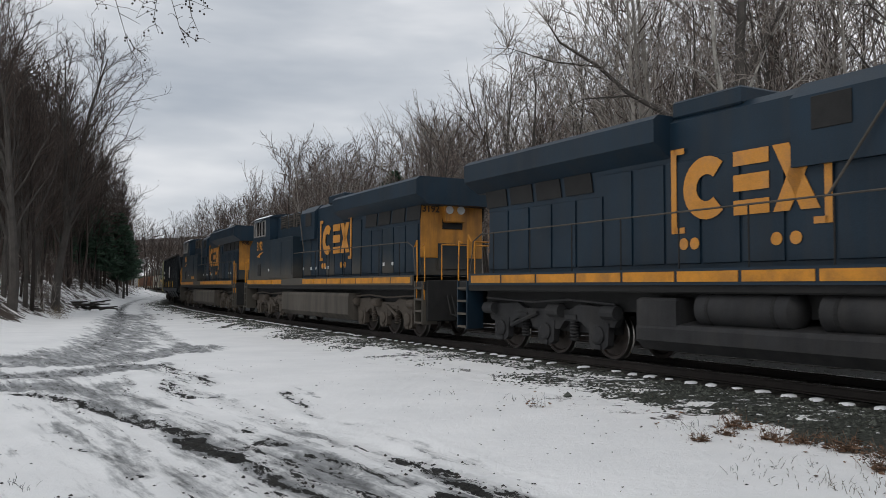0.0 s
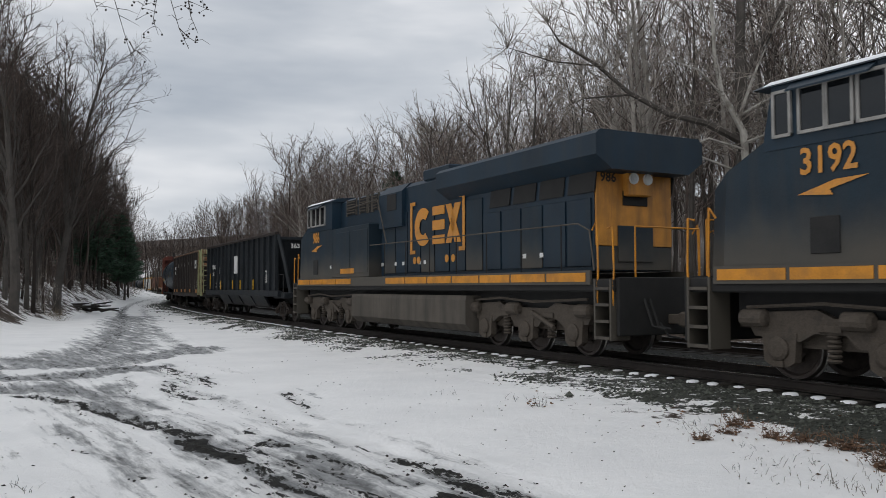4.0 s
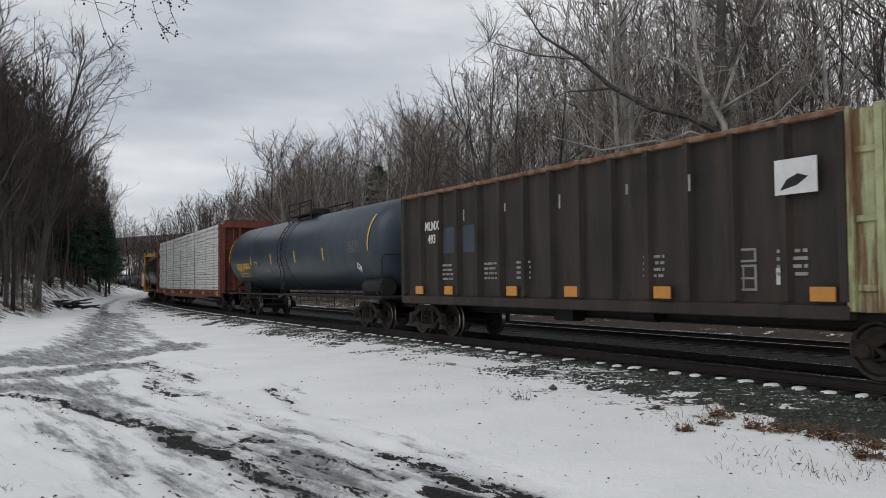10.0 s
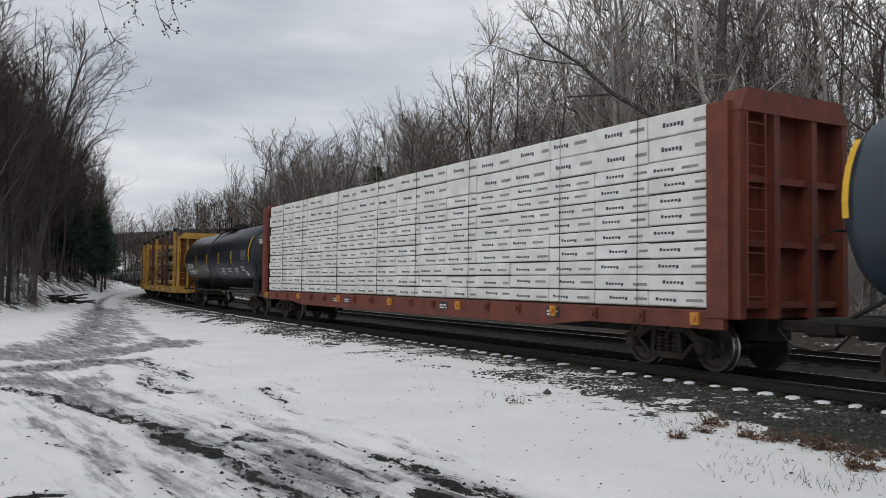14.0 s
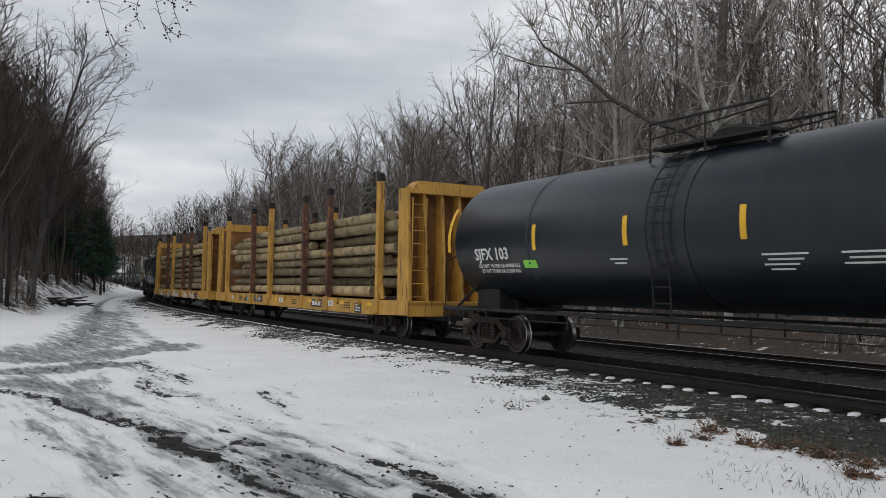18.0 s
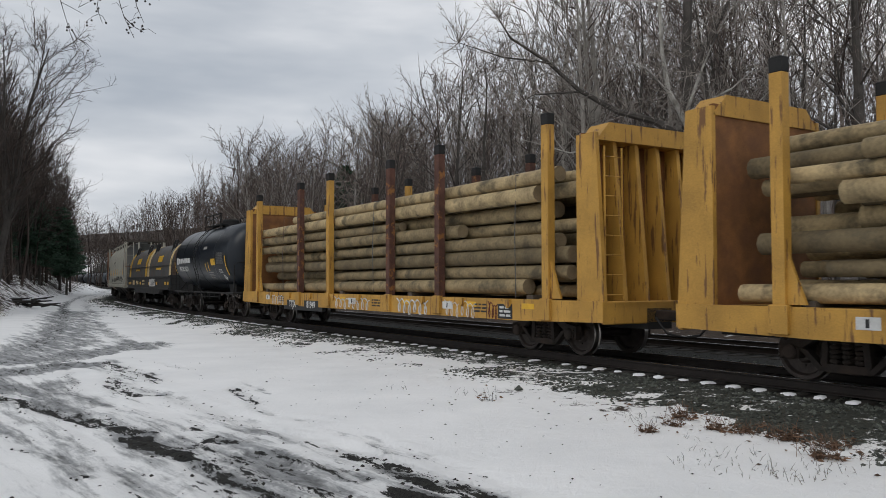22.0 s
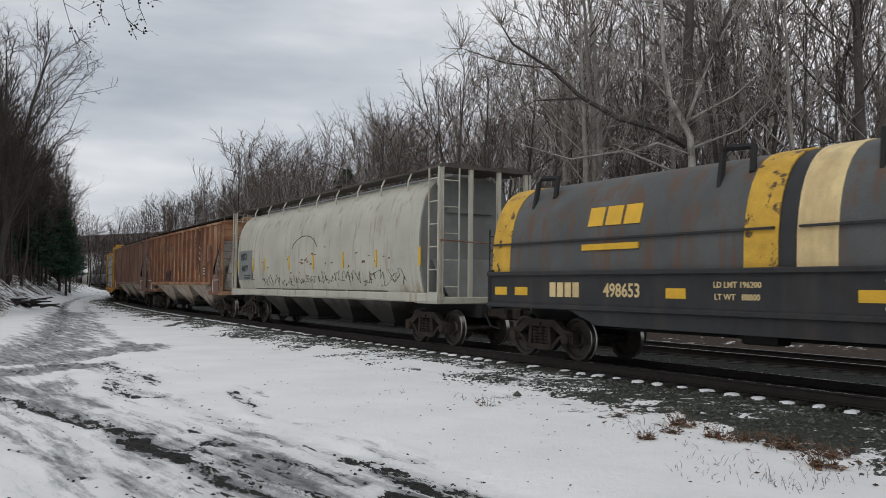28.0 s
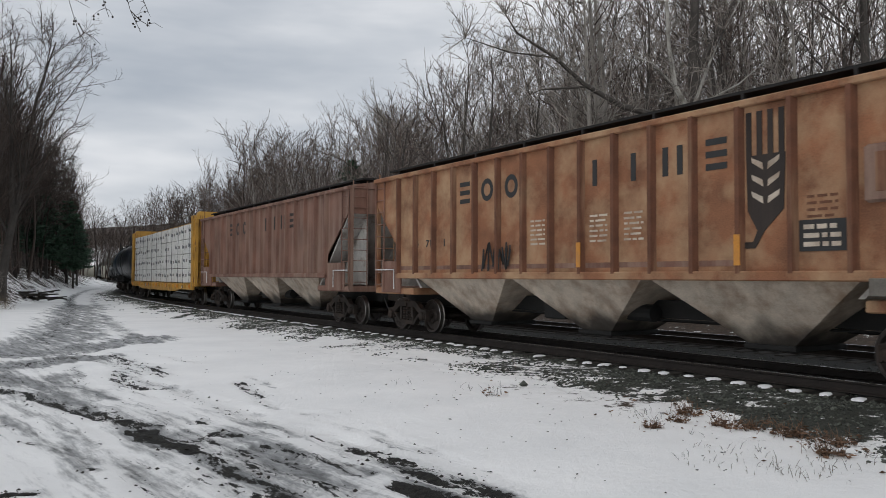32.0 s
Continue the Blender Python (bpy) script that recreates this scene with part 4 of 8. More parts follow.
# the big sycamore behind the tracks, with its long low limb and pale stem
def sycamore():
    t = thing("sycamore_tree", "old sycamore with pale upper bark and a long drooping limb", "tree")
    r8 = random.Random(77)
    bx, by = 12.0, 32.8
    bz = ground_z(bx, by)
    dark, pale, twig = Geo(), Geo(), Geo()
    dark.tube([(0.2, 0, -.4), (0.1, 0, 3.6), (.05, 0, 7.2), (.1, .3, 11), (.4, .5, 15), (.5, .6, 19)], .42, 9, .06)
    dark.tube([(-.1, -.2, 7.0), (-1.5, -.3, 7.7), (-3.0, -.2, 8.1), (-4.5, 0, 9.0), (-5.8, .1, 10.2), (-7.3, 0, 11.1), (-7.8, 0, 11.9)], .17, 7, .025)
    dark.tube([(-4.4, 0, 8.95), (-6.4, -.4, 8.7), (-7.4, -.6, 8.2)], .05, 5, .015)
    dark.tube([(-5.6, 0, 10.1), (-7.6, .3, 10.4), (-9.4, .4, 11.0)], .05, 5, .012)
    dark.tube([(.1, .2, 9.5), (1.6, .4, 12.2), (3.2, .4, 15.5)], .14, 6, .03)
    pale.tube([(0.1, -.55, -.3), (.0, -.55, 5.0), (-.1, -.5, 7.3), (-.45, -.5, 8.0), (-.95, -.5, 8.9), (-1.2, -.5, 10.5), (-1.3, -.5, 13), (-1.2, -.4, 17)], .19, 8, .04)
    for pts, r0 in (([(-.35, -.5, 7.9), (.5, -.6, 8.4), (1.6, -.7, 9.0), (2.6, -.8, 9.9)], .075), ([(-.3, -.5, 7.8), (.3, -.7, 9.6), (1.0, -.7, 11.2), (2.0, -.7, 13)], .08), ([(0, -.6, 6.9), (1.8, -.8, 7.6), (3.2, -.9, 9.0)], .06),
                    ([(-.9, -.5, 8.8), (-1.9, -.6, 9.8), (-3.2, -.6, 10.3)], .06), ([(-.1, -.6, 6.6), (-1.6, -.9, 7.0), (-2.6, -1, 6.6), (-3.4, -1, 6.9)], .055), ([(-.1, -.7, 5.6), (-3.0, -1.2, 6.6), (-5.2, -1.4, 6.2), (-7.4, -1.4, 6.8)], .06)):
        pale.tube(pts, r0, 5, .014)
    seeds = [p for g, lo_ in ((dark, 200), (pale, 40)) for p in g.v if p[2] > 6.0]
    for k in range(420):
        i = r8.randrange(0, len(seeds) - 9)
        p = Vector(seeds[i]).lerp(Vector(seeds[i + 8]), r8.random()) if (Vector(seeds[i]) - Vector(seeds[i + 8])).length < 3.5 else Vector(seeds[i])
        d = Vector((r8.gauss(0, .6), r8.gauss(0, .6), r8.uniform(-.2, .9))).normalized()
        b1, e1 = limb(twig, r8, p, d, r8.uniform(.7, 2.0), .016, .005, 3, 3, .22, .06)
        for _ in range(7):
            j = r8.randint(0, 2)
            a = b1[j].lerp(b1[j + 1], r8.random())
            d3 = tilt(r8, e1[j + 1], r8.uniform(.4, 1.1))
            w = a + d3 * r8.uniform(.15, .6)
            spike(twig, a, w, .009)
            spike(twig, a.lerp(w, .5), a.lerp(w, .5) + tilt(r8, d3, r8.uniform(.4, 1.0)) * .25, .006)
    part("trunk", dark, BARKDARK, t, smooth=True)
    part("pale_stem", pale, BARKPALE, t, "pale peeling bark", smooth=True)
    part("crown", twig, TWIG, t)
    t.matrix_basis = pose(bx, by, bz)


sycamore()
# a second big dark tree nearer the edge of the wood, and a tall leaning tree on the bank
big = make_tree("bare_tree", "large dark-barked leafless tree with many upright limbs", 61, 20, .34, BARKDARK, TWIGDARK, first=.3, n1=18, n2=7, n3=3, n4=2, spread=.8, fork=True, twigr=.014)
plant(big, 18.6, 31.5, 1.0)
big2 = make_tree("bare_tree", "tall leafless tree with crooked branches on the bank", 66, 17, .28, BARKDARK, TWIGDARK, first=.24, n1=22, n2=8, n3=4, n4=2, spread=.85, fork=True, twigr=.014)
plant(big2, -22.6, 43.0, 1.0)
plant(big2, -25.4, 46.0, .95)
plant(big2, -24.6, 52.0, 1.05)



# ---------- ties, ballast, weeds and litter ----------
tie_me = Geo().box(-.115, .115, -1.3, 1.3, -.36, -.19, .015).mesh("tie", TIE)


def drift_mesh(seed):
    r9 = random.Random(seed)
    n, g = 9, Geo()
    ring = [(.13 * math.cos(6.2832 * k / n) * r9.uniform(.7, 1.1), .17 * math.sin(6.2832 * k / n) * r9.uniform(.7, 1.15)) for k in range(n)]
    g.loft([[(x, y, -.01) for x, y in ring], [(x * .8, y * .8, .018) for x, y in ring], [(x * .4, y * .4, .028) for x, y in ring]])
    return g.mesh("tie_snow", SNOWCAP, True)


drifts = [drift_mesh(k) for k in range(5)]
rt = random.Random(9)
for tr_, off, s0, s1, step in ((main_track, 0.0, -62, 16, .53), (far_track, -5.0, -30, 22, .56)):
    s = s0
    while s < s1:
        x, y, a = line(s, off)
        jig = rt.uniform(-.05, .05)
        t_ = share("tie", tie_me, tr_, pose(x, y, rt.uniform(-.006, .006), 0, 0, math.degrees(a) + rt.uniform(-1.2, 1.2)))
        if off == 0 and rt.random() < .85:
            share("tie_snow", rt.choice(drifts), t_, pose(rt.uniform(-.02, .02), -1.16 + jig, -.19, 0, 0, rt.uniform(0, 20)) @ Matrix.Diagonal((rt.uniform(.6, 1.15), rt.uniform(.5, 1.3), 1, 1)))
        s += step


def scatter(name, label, places, maker, mat, category):
    """Many small bits joined in one mesh."""
    g = Geo()
    for p in places:
        maker(g, *p)
    me = g.mesh(name, mat)
    return tagged(new(name, me), label, category, kind="stuff")


def stone_bit(g, x, y, z, r, rr):
    n = 5
    a0 = rr.uniform(0, 6.28)
    low = [(x + r * math.cos(a0 + 6.2832 * k / n) * rr.uniform(.75, 1.2), y + r * math.sin(a0 + 6.2832 * k / n) * rr.uniform(.75, 1.2), z + rr.uniform(-.2, .25) * r) for k in range(n)]
    o = len(g.v)
    g.v += low + [(x + rr.uniform(-.3, .3) * r, y + rr.uniform(-.3, .3) * r, z + r * rr.uniform(.55, .9)), (x, y, z - r)]
    for k in range(n):
        j = (k + 1) % n
        g.f.append((o + k, o + j, o + n))
        g.f.append((o + j, o + k, o + n + 1))


rs = random.Random(31)
cand = []
for k in range(42000):
    s = rs.uniform(-34, 15) if k % 5 else rs.uniform(-75, -30)
    d = rs.uniform(1.2, 4.9) if rs.random() < .85 else rs.uniform(-3.2, 1.2)
    cand.append((s, d))
S_, D_ = np.array([c[0] for c in cand]), np.array([c[1] for c in cand])
xy = np.array([line(s, d)[:2] for s, d in cand])
Z_, M_, St_, L_, W_ = ground_fields(xy[:, 0], xy[:, 1])
patchy = wobble(xy[:, 0], xy[:, 1], 2.6, 55) * .5 + wobble(xy[:, 0], xy[:, 1], 6.5, 56) * .35
stones = []
for k in range(len(cand)):
    keep = St_[k] * .92 + patchy[k] * .5
    if keep > rs.uniform(.40, .95):
        stones.append((xy[k, 0], xy[k, 1], Z_[k] + .005, rs.uniform(.016, .042) * (1.5 if S_[k] < -28 else 1), rs))
scatter("ballast_stones", "grey crushed-stone ballast poking through snow", stones, stone_bit, STONE, "ballast")


def leaf_bit(g, x, y, z, r, rr):
    a = rr.uniform(0, 6.28)
    c, q = math.cos(a) * r, math.sin(a) * r
    o = len(g.v)
    h1, h2 = rr.uniform(.1, .7) * r, rr.uniform(.1, .7) * r
    g.v += [(x - c, y - q, z + .004), (x - q * .55, y + c * .55, z + h1), (x + c, y + q, z + .006), (x + q * .55, y - c * .55, z + h2), (x, y, z - .004)]
    g.f += [(o, o + 1, o + 4), (o + 1, o + 2, o + 4), (o + 2, o + 3, o + 4), (o + 3, o, o + 4)]


leaves, browns = [], []
for k in range(480):
    x, y = rs.uniform(-9, 6), 5.5 + 17 * rs.random() ** 1.3
    leaves.append((x, y))
for k in range(170):
    s, d = rs.uniform(1.5, 15), rs.gauss(3.9, 1.0)
    x, y, _ = line(s, d)
    if wobble(np.array([x]), np.array([y]), 3.1, 77)[0] > .05:
        browns.append((x, y))
LZ = ground_fields(np.array([p[0] for p in leaves]), np.array([p[1] for p in leaves]))[0]
BZ = ground_fields(np.array([p[0] for p in browns]), np.array([p[1] for p in browns]))[0]
scatter("fallen_leaves", "dark wet leaves and crumbs scattered on snow", [(p[0], p[1], LZ[k], rs.uniform(.008, .026), rs) for k, p in enumerate(leaves)], leaf_bit, DEBRISWOOD, "leaves")
scatter("brown_leaves", "rust-brown dead leaves along the ballast toe", [(p[0], p[1], BZ[k] + .01, rs.uniform(.015, .035), rs) for k, p in enumerate(browns)], leaf_bit, DEADLEAF, "leaves")

# clods thrown up beside the ruts
clods = []
for pts, w, wet_, dark in ALL_RUTS:
    for (ax, ay), (bx, by) in zip(pts, pts[1:]):
        if ay > 26 or abs(ax) > 14:
            continue
        n = int(dark * dark * 17 * math.hypot(bx - ax, by - ay))
        for k in range(n):
            u = rs.random()
            clods.append((ax + u * (bx - ax) + rs.gauss(0, w * .75), ay + u * (by - ay) + rs.gauss(0, w * .75)))
CZ = ground_fields(np.array([p[0] for p in clods]), np.array([p[1] for p in clods]))[0]
scatter("mud_clods", "dark mud crumbs beside the wheel ruts", [(p[0], p[1], CZ[k], rs.uniform(.006, .03) * rs.random() ** .6 + .003, rs) for k, p in enumerate(clods)], stone_bit, DEBRISWOOD, "mud")


def weed(label, seed, n, h, mat, spread, leafy=0):
    r0 = random.Random(seed)
    t = thing("dry_weed", label, "weed", "dead weeds in the snow")
    g, lf = Geo(), Geo()
    for k in range(n):
        p = Vector((r0.gauss(0, spread), r0.gauss(0, spread), -.02))
        d = Vector((r0.gauss(0, .5), r0.gauss(0, .5), 1)).normalized()
        L = h * r0.uniform(.25, 1.1)
        mid = p + d * L * .6
        e2 = mid + (d + Vector((r0.gauss(0, .4), r0.gauss(0, .4), -.1))).normalized() * L * .4
        g.tube([p, mid, e2], .0032, 3, .0012)
        for _ in range(2):
            a = p.lerp(mid, r0.uniform(.4, 1))
            spike(g, a, a + tilt(r0, d, r0.uniform(.5, 1.2)) * L * r0.uniform(.15, .4), .0022)
        for _ in range(leafy):
            q = p.lerp(mid, r0.random() ** 1.5)
            leaf_bit(lf, q.x + r0.gauss(0, .05), q.y + r0.gauss(0, .05), q.z + .02, r0.uniform(.02, .05), r0)
    tagged(part("stalk_clump", g, mat, t), kind="stuff")
    if leafy:
        lc_ = part("leaf_clump", lf, DEADLEAF, t, "rust-brown dead leaves")
        tagged(lc_, "rust-brown dead leaves", kind="stuff")
    return t


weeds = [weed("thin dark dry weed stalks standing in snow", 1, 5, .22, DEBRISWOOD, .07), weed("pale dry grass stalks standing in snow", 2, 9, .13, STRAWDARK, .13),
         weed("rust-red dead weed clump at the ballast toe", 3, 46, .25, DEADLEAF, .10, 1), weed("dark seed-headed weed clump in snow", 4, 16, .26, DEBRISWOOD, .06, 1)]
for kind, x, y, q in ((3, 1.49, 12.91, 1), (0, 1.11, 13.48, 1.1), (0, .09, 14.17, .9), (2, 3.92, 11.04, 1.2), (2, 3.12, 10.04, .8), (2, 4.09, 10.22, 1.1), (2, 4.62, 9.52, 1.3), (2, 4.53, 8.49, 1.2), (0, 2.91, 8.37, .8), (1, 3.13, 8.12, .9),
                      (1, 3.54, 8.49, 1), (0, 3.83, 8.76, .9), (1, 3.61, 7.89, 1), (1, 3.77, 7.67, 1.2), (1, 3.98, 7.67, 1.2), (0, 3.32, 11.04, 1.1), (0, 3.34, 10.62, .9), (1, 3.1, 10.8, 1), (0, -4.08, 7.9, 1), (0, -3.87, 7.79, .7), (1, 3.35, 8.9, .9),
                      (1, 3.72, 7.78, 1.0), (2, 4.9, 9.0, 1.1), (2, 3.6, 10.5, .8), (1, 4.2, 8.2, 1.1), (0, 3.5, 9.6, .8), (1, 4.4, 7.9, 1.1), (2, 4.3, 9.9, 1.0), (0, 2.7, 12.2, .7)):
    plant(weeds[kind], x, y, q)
rock = Geo()
stone_bit(rock, 0, 0, .03, .09, random.Random(3))
rk = tagged(new("stone", rock.mesh("stone", STONE)), "dark loose stone lying in the snow", "stone")
rk.matrix_basis = pose(2.12, 14.03, ground_z(2.12, 14.03))

# straw tufts and a brush pile at the foot of the bank
straw = weed("tuft of pale straw-coloured grass", 8, 60, .8, STRAW, .3)
for x, y, q in ((-22.98, 48.6, 1.2), (-23.6, 49.4, 1.0), (-21.6, 46.0, .9)):
    plant(straw, x, y, q)
pile = thing("brush_pile", "pile of dark wet logs and branches dusted with snow", "debris")
rp = random.Random(15)
for k in range(16):
    a = rp.uniform(-.5, .5) + (1.57 if k % 4 == 0 else 0)
    L = rp.uniform(.9, 2.6)
    x, y, z = rp.gauss(0, 1.1), rp.gauss(0, .5), .12 + .14 * (k // 4)
    dx, dy = math.cos(a) * L / 2, math.sin(a) * L / 2
    lg_ = part("branch", Geo().tube([(x - dx, y - dy, z), (x, y, z + rp.uniform(0, .12)), (x + dx, y + dy, z + rp.uniform(-.1, .25))], rp.uniform(.06, .14), 7, .04), DEBRISWOOD, pile)
    if k % 3 == 0:
        share("snow_patch", Geo().tube([(x - dx * .7, y - dy * .7, z + .12), (x, y, z + .17), (x + dx * .6, y + dy * .6, z + .14)], .07, 6, .03).mesh("snow_patch", SNOWCAP), lg_)
pile.matrix_basis = pose(-25.6, 59.2, ground_z(-25.6, 59.2), 0, 0, 20)

# snow-dusted fallen sticks on the bank
sticks = Geo()
for k in range(260):
    s, d = rs.uniform(-90, -34), rs.uniform(11.0, 20)
    x, y, _ = line(s, d)
    z = ground_z(x, y) + .06
    a, L = rs.uniform(0, 3.14), rs.uniform(.4, 1.5)
    sticks.tube([(x, y, z), (x + math.cos(a) * L, y + math.sin(a) * L, ground_z(x + math.cos(a) * L, y + math.sin(a) * L) + rs.uniform(.05, .35))], rs.uniform(.015, .04), 4, .01)
tagged(new("fallen_sticks", sticks.mesh("fallen_sticks", DEBRISWOOD)), "dark fallen sticks on the snowy bank", "sticks", kind="stuff")

# branch with hanging seed balls overhead, from a tree beside the viewer
over = thing("overhanging_branch", "thin overhanging sycamore twigs with dark seed balls", "branch")
trunk_g = Geo()
trunk_g.tube([(-6.5, -1.5, -.6), (-6.4, -1.4, 2.5), (-6.0, -1.0, 5.5), (-5.6, -.6, 9)], .24, 9, .14)
part("trunk", trunk_g, BARK, over, smooth=True)
part("limb", Geo().tube([(-6.0, -1.0, 5.4), (-4.6, 1.5, 5.9), (-3.0, 4.0, 5.4), (-2.2, 5.6, 4.5), (-2.0, 6.0, 3.95)], .085, 7, .012), BARK, over, smooth=True)
rov, tips = random.Random(21), []
for pts in ([(-2.5, 5.2, 4.75), (-2.59, 5.9, 3.81), (-2.56, 5.91, 3.6), (-2.53, 5.91, 3.52)], [(-2.35, 5.4, 4.6), (-2.45, 5.9, 3.89), (-2.41, 5.91, 3.6), (-2.33, 5.92, 3.33), (-2.27, 5.93, 3.14)],
            [(-2.2, 5.6, 4.4), (-2.16, 5.9, 3.89), (-2.1, 5.91, 3.64), (-2.13, 5.92, 3.46), (-2.09, 5.92, 3.35)], [(-2.1, 5.7, 4.3), (-2.08, 5.9, 3.89), (-2.01, 5.91, 3.64), (-1.94, 5.92, 3.4), (-1.87, 5.93, 3.25)],
            [(-1.94, 5.92, 3.4), (-1.87, 5.92, 3.33), (-1.8, 5.92, 3.29)], [(-2.05, 5.8, 4.1), (-2.01, 5.9, 3.81), (-1.87, 5.91, 3.6), (-1.69, 5.91, 3.52)], [(-1.87, 5.91, 3.6), (-1.85, 5.91, 3.48), (-1.8, 5.92, 3.36)],
            [(-2.25, 5.5, 4.5), (-2.22, 5.9, 3.85), (-2.17, 5.91, 3.64), (-2.26, 5.92, 3.46)], [(-2.3, 5.92, 3.3), (-2.27, 5.92, 3.24), (-2.22, 5.92, 3.22)]):
    pts = [(x, y, z + .05) for x, y, z in pts]
    g = Geo().tube(pts, .0045, 5, .0015)
    for a_, b_ in zip(pts[1:], pts[2:]):
        for q in range(3):
            p = Vector(a_).lerp(Vector(b_), rov.random())
            e2 = p + Vector((rov.uniform(-.13, .16), rov.uniform(-.04, .04), rov.uniform(-.09, .06)))
            mid_ = p.lerp(e2, .5) + Vector((0, 0, rov.uniform(0, .025)))
            g.tube([p, mid_, e2], .0025, 4, .001)
            if p.z < 3.72 and rov.random() < .42:
                tips += [e2, mid_ + Vector((.012, 0, -.02))][:rov.randint(1, 2)]
    part("twig", g, BARKDARK, over)
ball = Geo().lathe([(-.008, .001), (-.0055, .0055), (0, .008), (.0055, .0055), (.008, .001)], "z", 10).mesh("seed_ball", SEED, True)
for p in tips:
    for q in range(rov.randint(1, 2)):
        share("seed_ball", ball, over, pose(p.x + rov.uniform(-.02, .02), p.y, p.z - .008 - .022 * q))


# ---------- running gear ----------
WHEELSETS = []


def wheel_mesh(r, name):
    g = Geo()
    for sgn in (-1, 1):
        y = 0.70 * sgn
        o = sgn
        prof = [(y + 0.075 * o, 0.10), (y + 0.07 * o, 0.16), (y + 0.015 * o, 0.20), (y + 0.02 * o, r - 0.10), (y + 0.065 * o, r - 0.065), (y + 0.07 * o, r - 0.012), (y + 0.06 * o, r),
                (y - 0.045 * o, r + 0.006), (y - 0.055 * o, r + 0.028), (y - 0.072 * o, r + 0.028), (y - 0.075 * o, r - 0.06), (y - 0.02 * o, r - 0.10), (y - 0.03 * o, 0.2), (y - 0.09 * o, 0.13)]
        g.lathe(prof if sgn < 0 else prof, "y", 28)
    g.lathe([(-1.0, 0.07), (-0.8, 0.085), (0.8, 0.085), (1.0, 0.07)], "y", 10)
    for k in range(6):
        a = k * 1.0472
        g.box(0.23 * math.cos(a) - .02, 0.23 * math.cos(a) + .02, -0.735, -0.70, 0.23 * math.sin(a) - .02, 0.23 * math.sin(a) + .02)
    me = g.mesh(name, WHEEL, True)
    me.materials.append(TREAD)
    for p in me.polygons:
        c = p.center
        if math.hypot(c.x, c.z) > r - 0.012:
            p.material_index = 1
    return me


WHEEL_FREIGHT = wheel_mesh(0.457, "wheelset")
WHEEL_LOCO = wheel_mesh(0.53, "wheelset")


def freight_truck_mesh(mat, name):
    g = Geo()
    for sy in (-1, 1):
        a, b = sorted((0.93 * sy, 1.08 * sy))
        # top chord, bottom chord, columns and pedestal jaws of the cast side frame
        g.prism([(-1.08, .62), (-1.08, .50), (-.72, .52), (-.42, .70), (.42, .70), (.72, .52), (1.08, .50), (1.08, .62), (.80, .66), (.50, .86), (-.50, .86), (-.80, .66)], "y", a, b)
        g.prism([(-.42, .20), (.42, .20), (.36, .32), (-.36, .32)], "y", a, b)
        for sx in (-1, 1):
            g.prism([(sx * .78, .54), (sx * .62, .50), (sx * .30, .20), (sx * .42, .20)][::sx], "y", a, b)
            g.prism([(sx * .40, .30), (sx * .30, .30), (sx * .26, .72), (sx * .36, .72)][::sx], "y", a, b)
            g.box(sx * .89 - .15, sx * .89 + .15, a - .02, b + .02, .36, .56, .03)
            g.lathe([(1.06 * sy, .12), (1.13 * sy, .12), (1.15 * sy, .09), (1.16 * sy, .0)], "y", 12, (sx * .89, 0, .457))
            g.prism([(sx * 1.02, .60), (sx * 1.10, .60), (sx * 1.10, .34), (sx * 1.02, .38)][::sx], "y", a, b)
        for k in range(3):
            x = -.2 + .2 * k
            for q in range(5):
                g.lathe([(.33 + q * .072, .07), (.36 + q * .072, .088), (.39 + q * .072, .07)], "z", 8, (x, sy * 1.0, 0))
    g.box(-.22, .22, -.95, .95, .50, .80, .04)
    g.box(-.05, .05, -1.12, 1.12, .72, .80)
    for sx in (-1, 1):
        g.box(sx * .40 - .05, sx * .40 + .05, -.85, .85, .34, .44)
    return g.mesh(name, mat)


TRUCK_MESH = freight_truck_mesh(BROWNSTEEL, "truck")


def add_trucks(car, base, me=None, keyed=True):
    for sx in (1, -1):
        t = share("truck", me or TRUCK_MESH, car, pose(sx * base, 0, 0))
        for q in (.89, -.89):
            w = share("wheelset", WHEEL_FREIGHT, t, pose(q, 0, .457))
            if keyed:
                WHEELSETS.append((w, q, .457, 1))


def couplers(car, half, z=.88, mat=None):
    for sx in (1, -1):
        g = Geo()
        g.box(min(sx * (half - 1.3), sx * (half - .15)), max(sx * (half - 1.3), sx * (half - .15)), -.09, .09, z - .1, z + .1, .02)
        g.box(min(sx * (half - .28), sx * (half + .04)), max(sx * (half - .28), sx * (half + .04)), -.17, .17, z - .16, z + .16, .05)
        part("coupler", g, mat or BROWNSTEEL, car)
        h = Geo()
        h.tube([(sx * (half - .7), -.32, .85), (sx * (half - .4), -.34, .55), (sx * (half - .05), -.3, .5)], .022, 5)
        part("brake_hose", h, DARK, car)


def ladder(g, x0, x1, y, z0, z1, n, r=.013):
    """A ladder in the plane y=const."""
    for x in (x0, x1):
        g.tube([(x, y, z0), (x, y, z1)], r * 1.5, 5)
    for k in range(n):
        z = z0 + (z1 - z0) * (k + .5) / n
        g.tube([(x0, y, z), (x1, y, z)], r, 5)


def end_ladder(g, x, y0, y1, z0, z1, n, r=.013):
    for y in (y0, y1):
        g.tube([(x, y, z0), (x, y, z1)], r * 1.5, 5)
    for k in range(n):
        z = z0 + (z1 - z0) * (k + .5) / n
        g.tube([(x, y0, z), (x, y1, z)], r, 5)


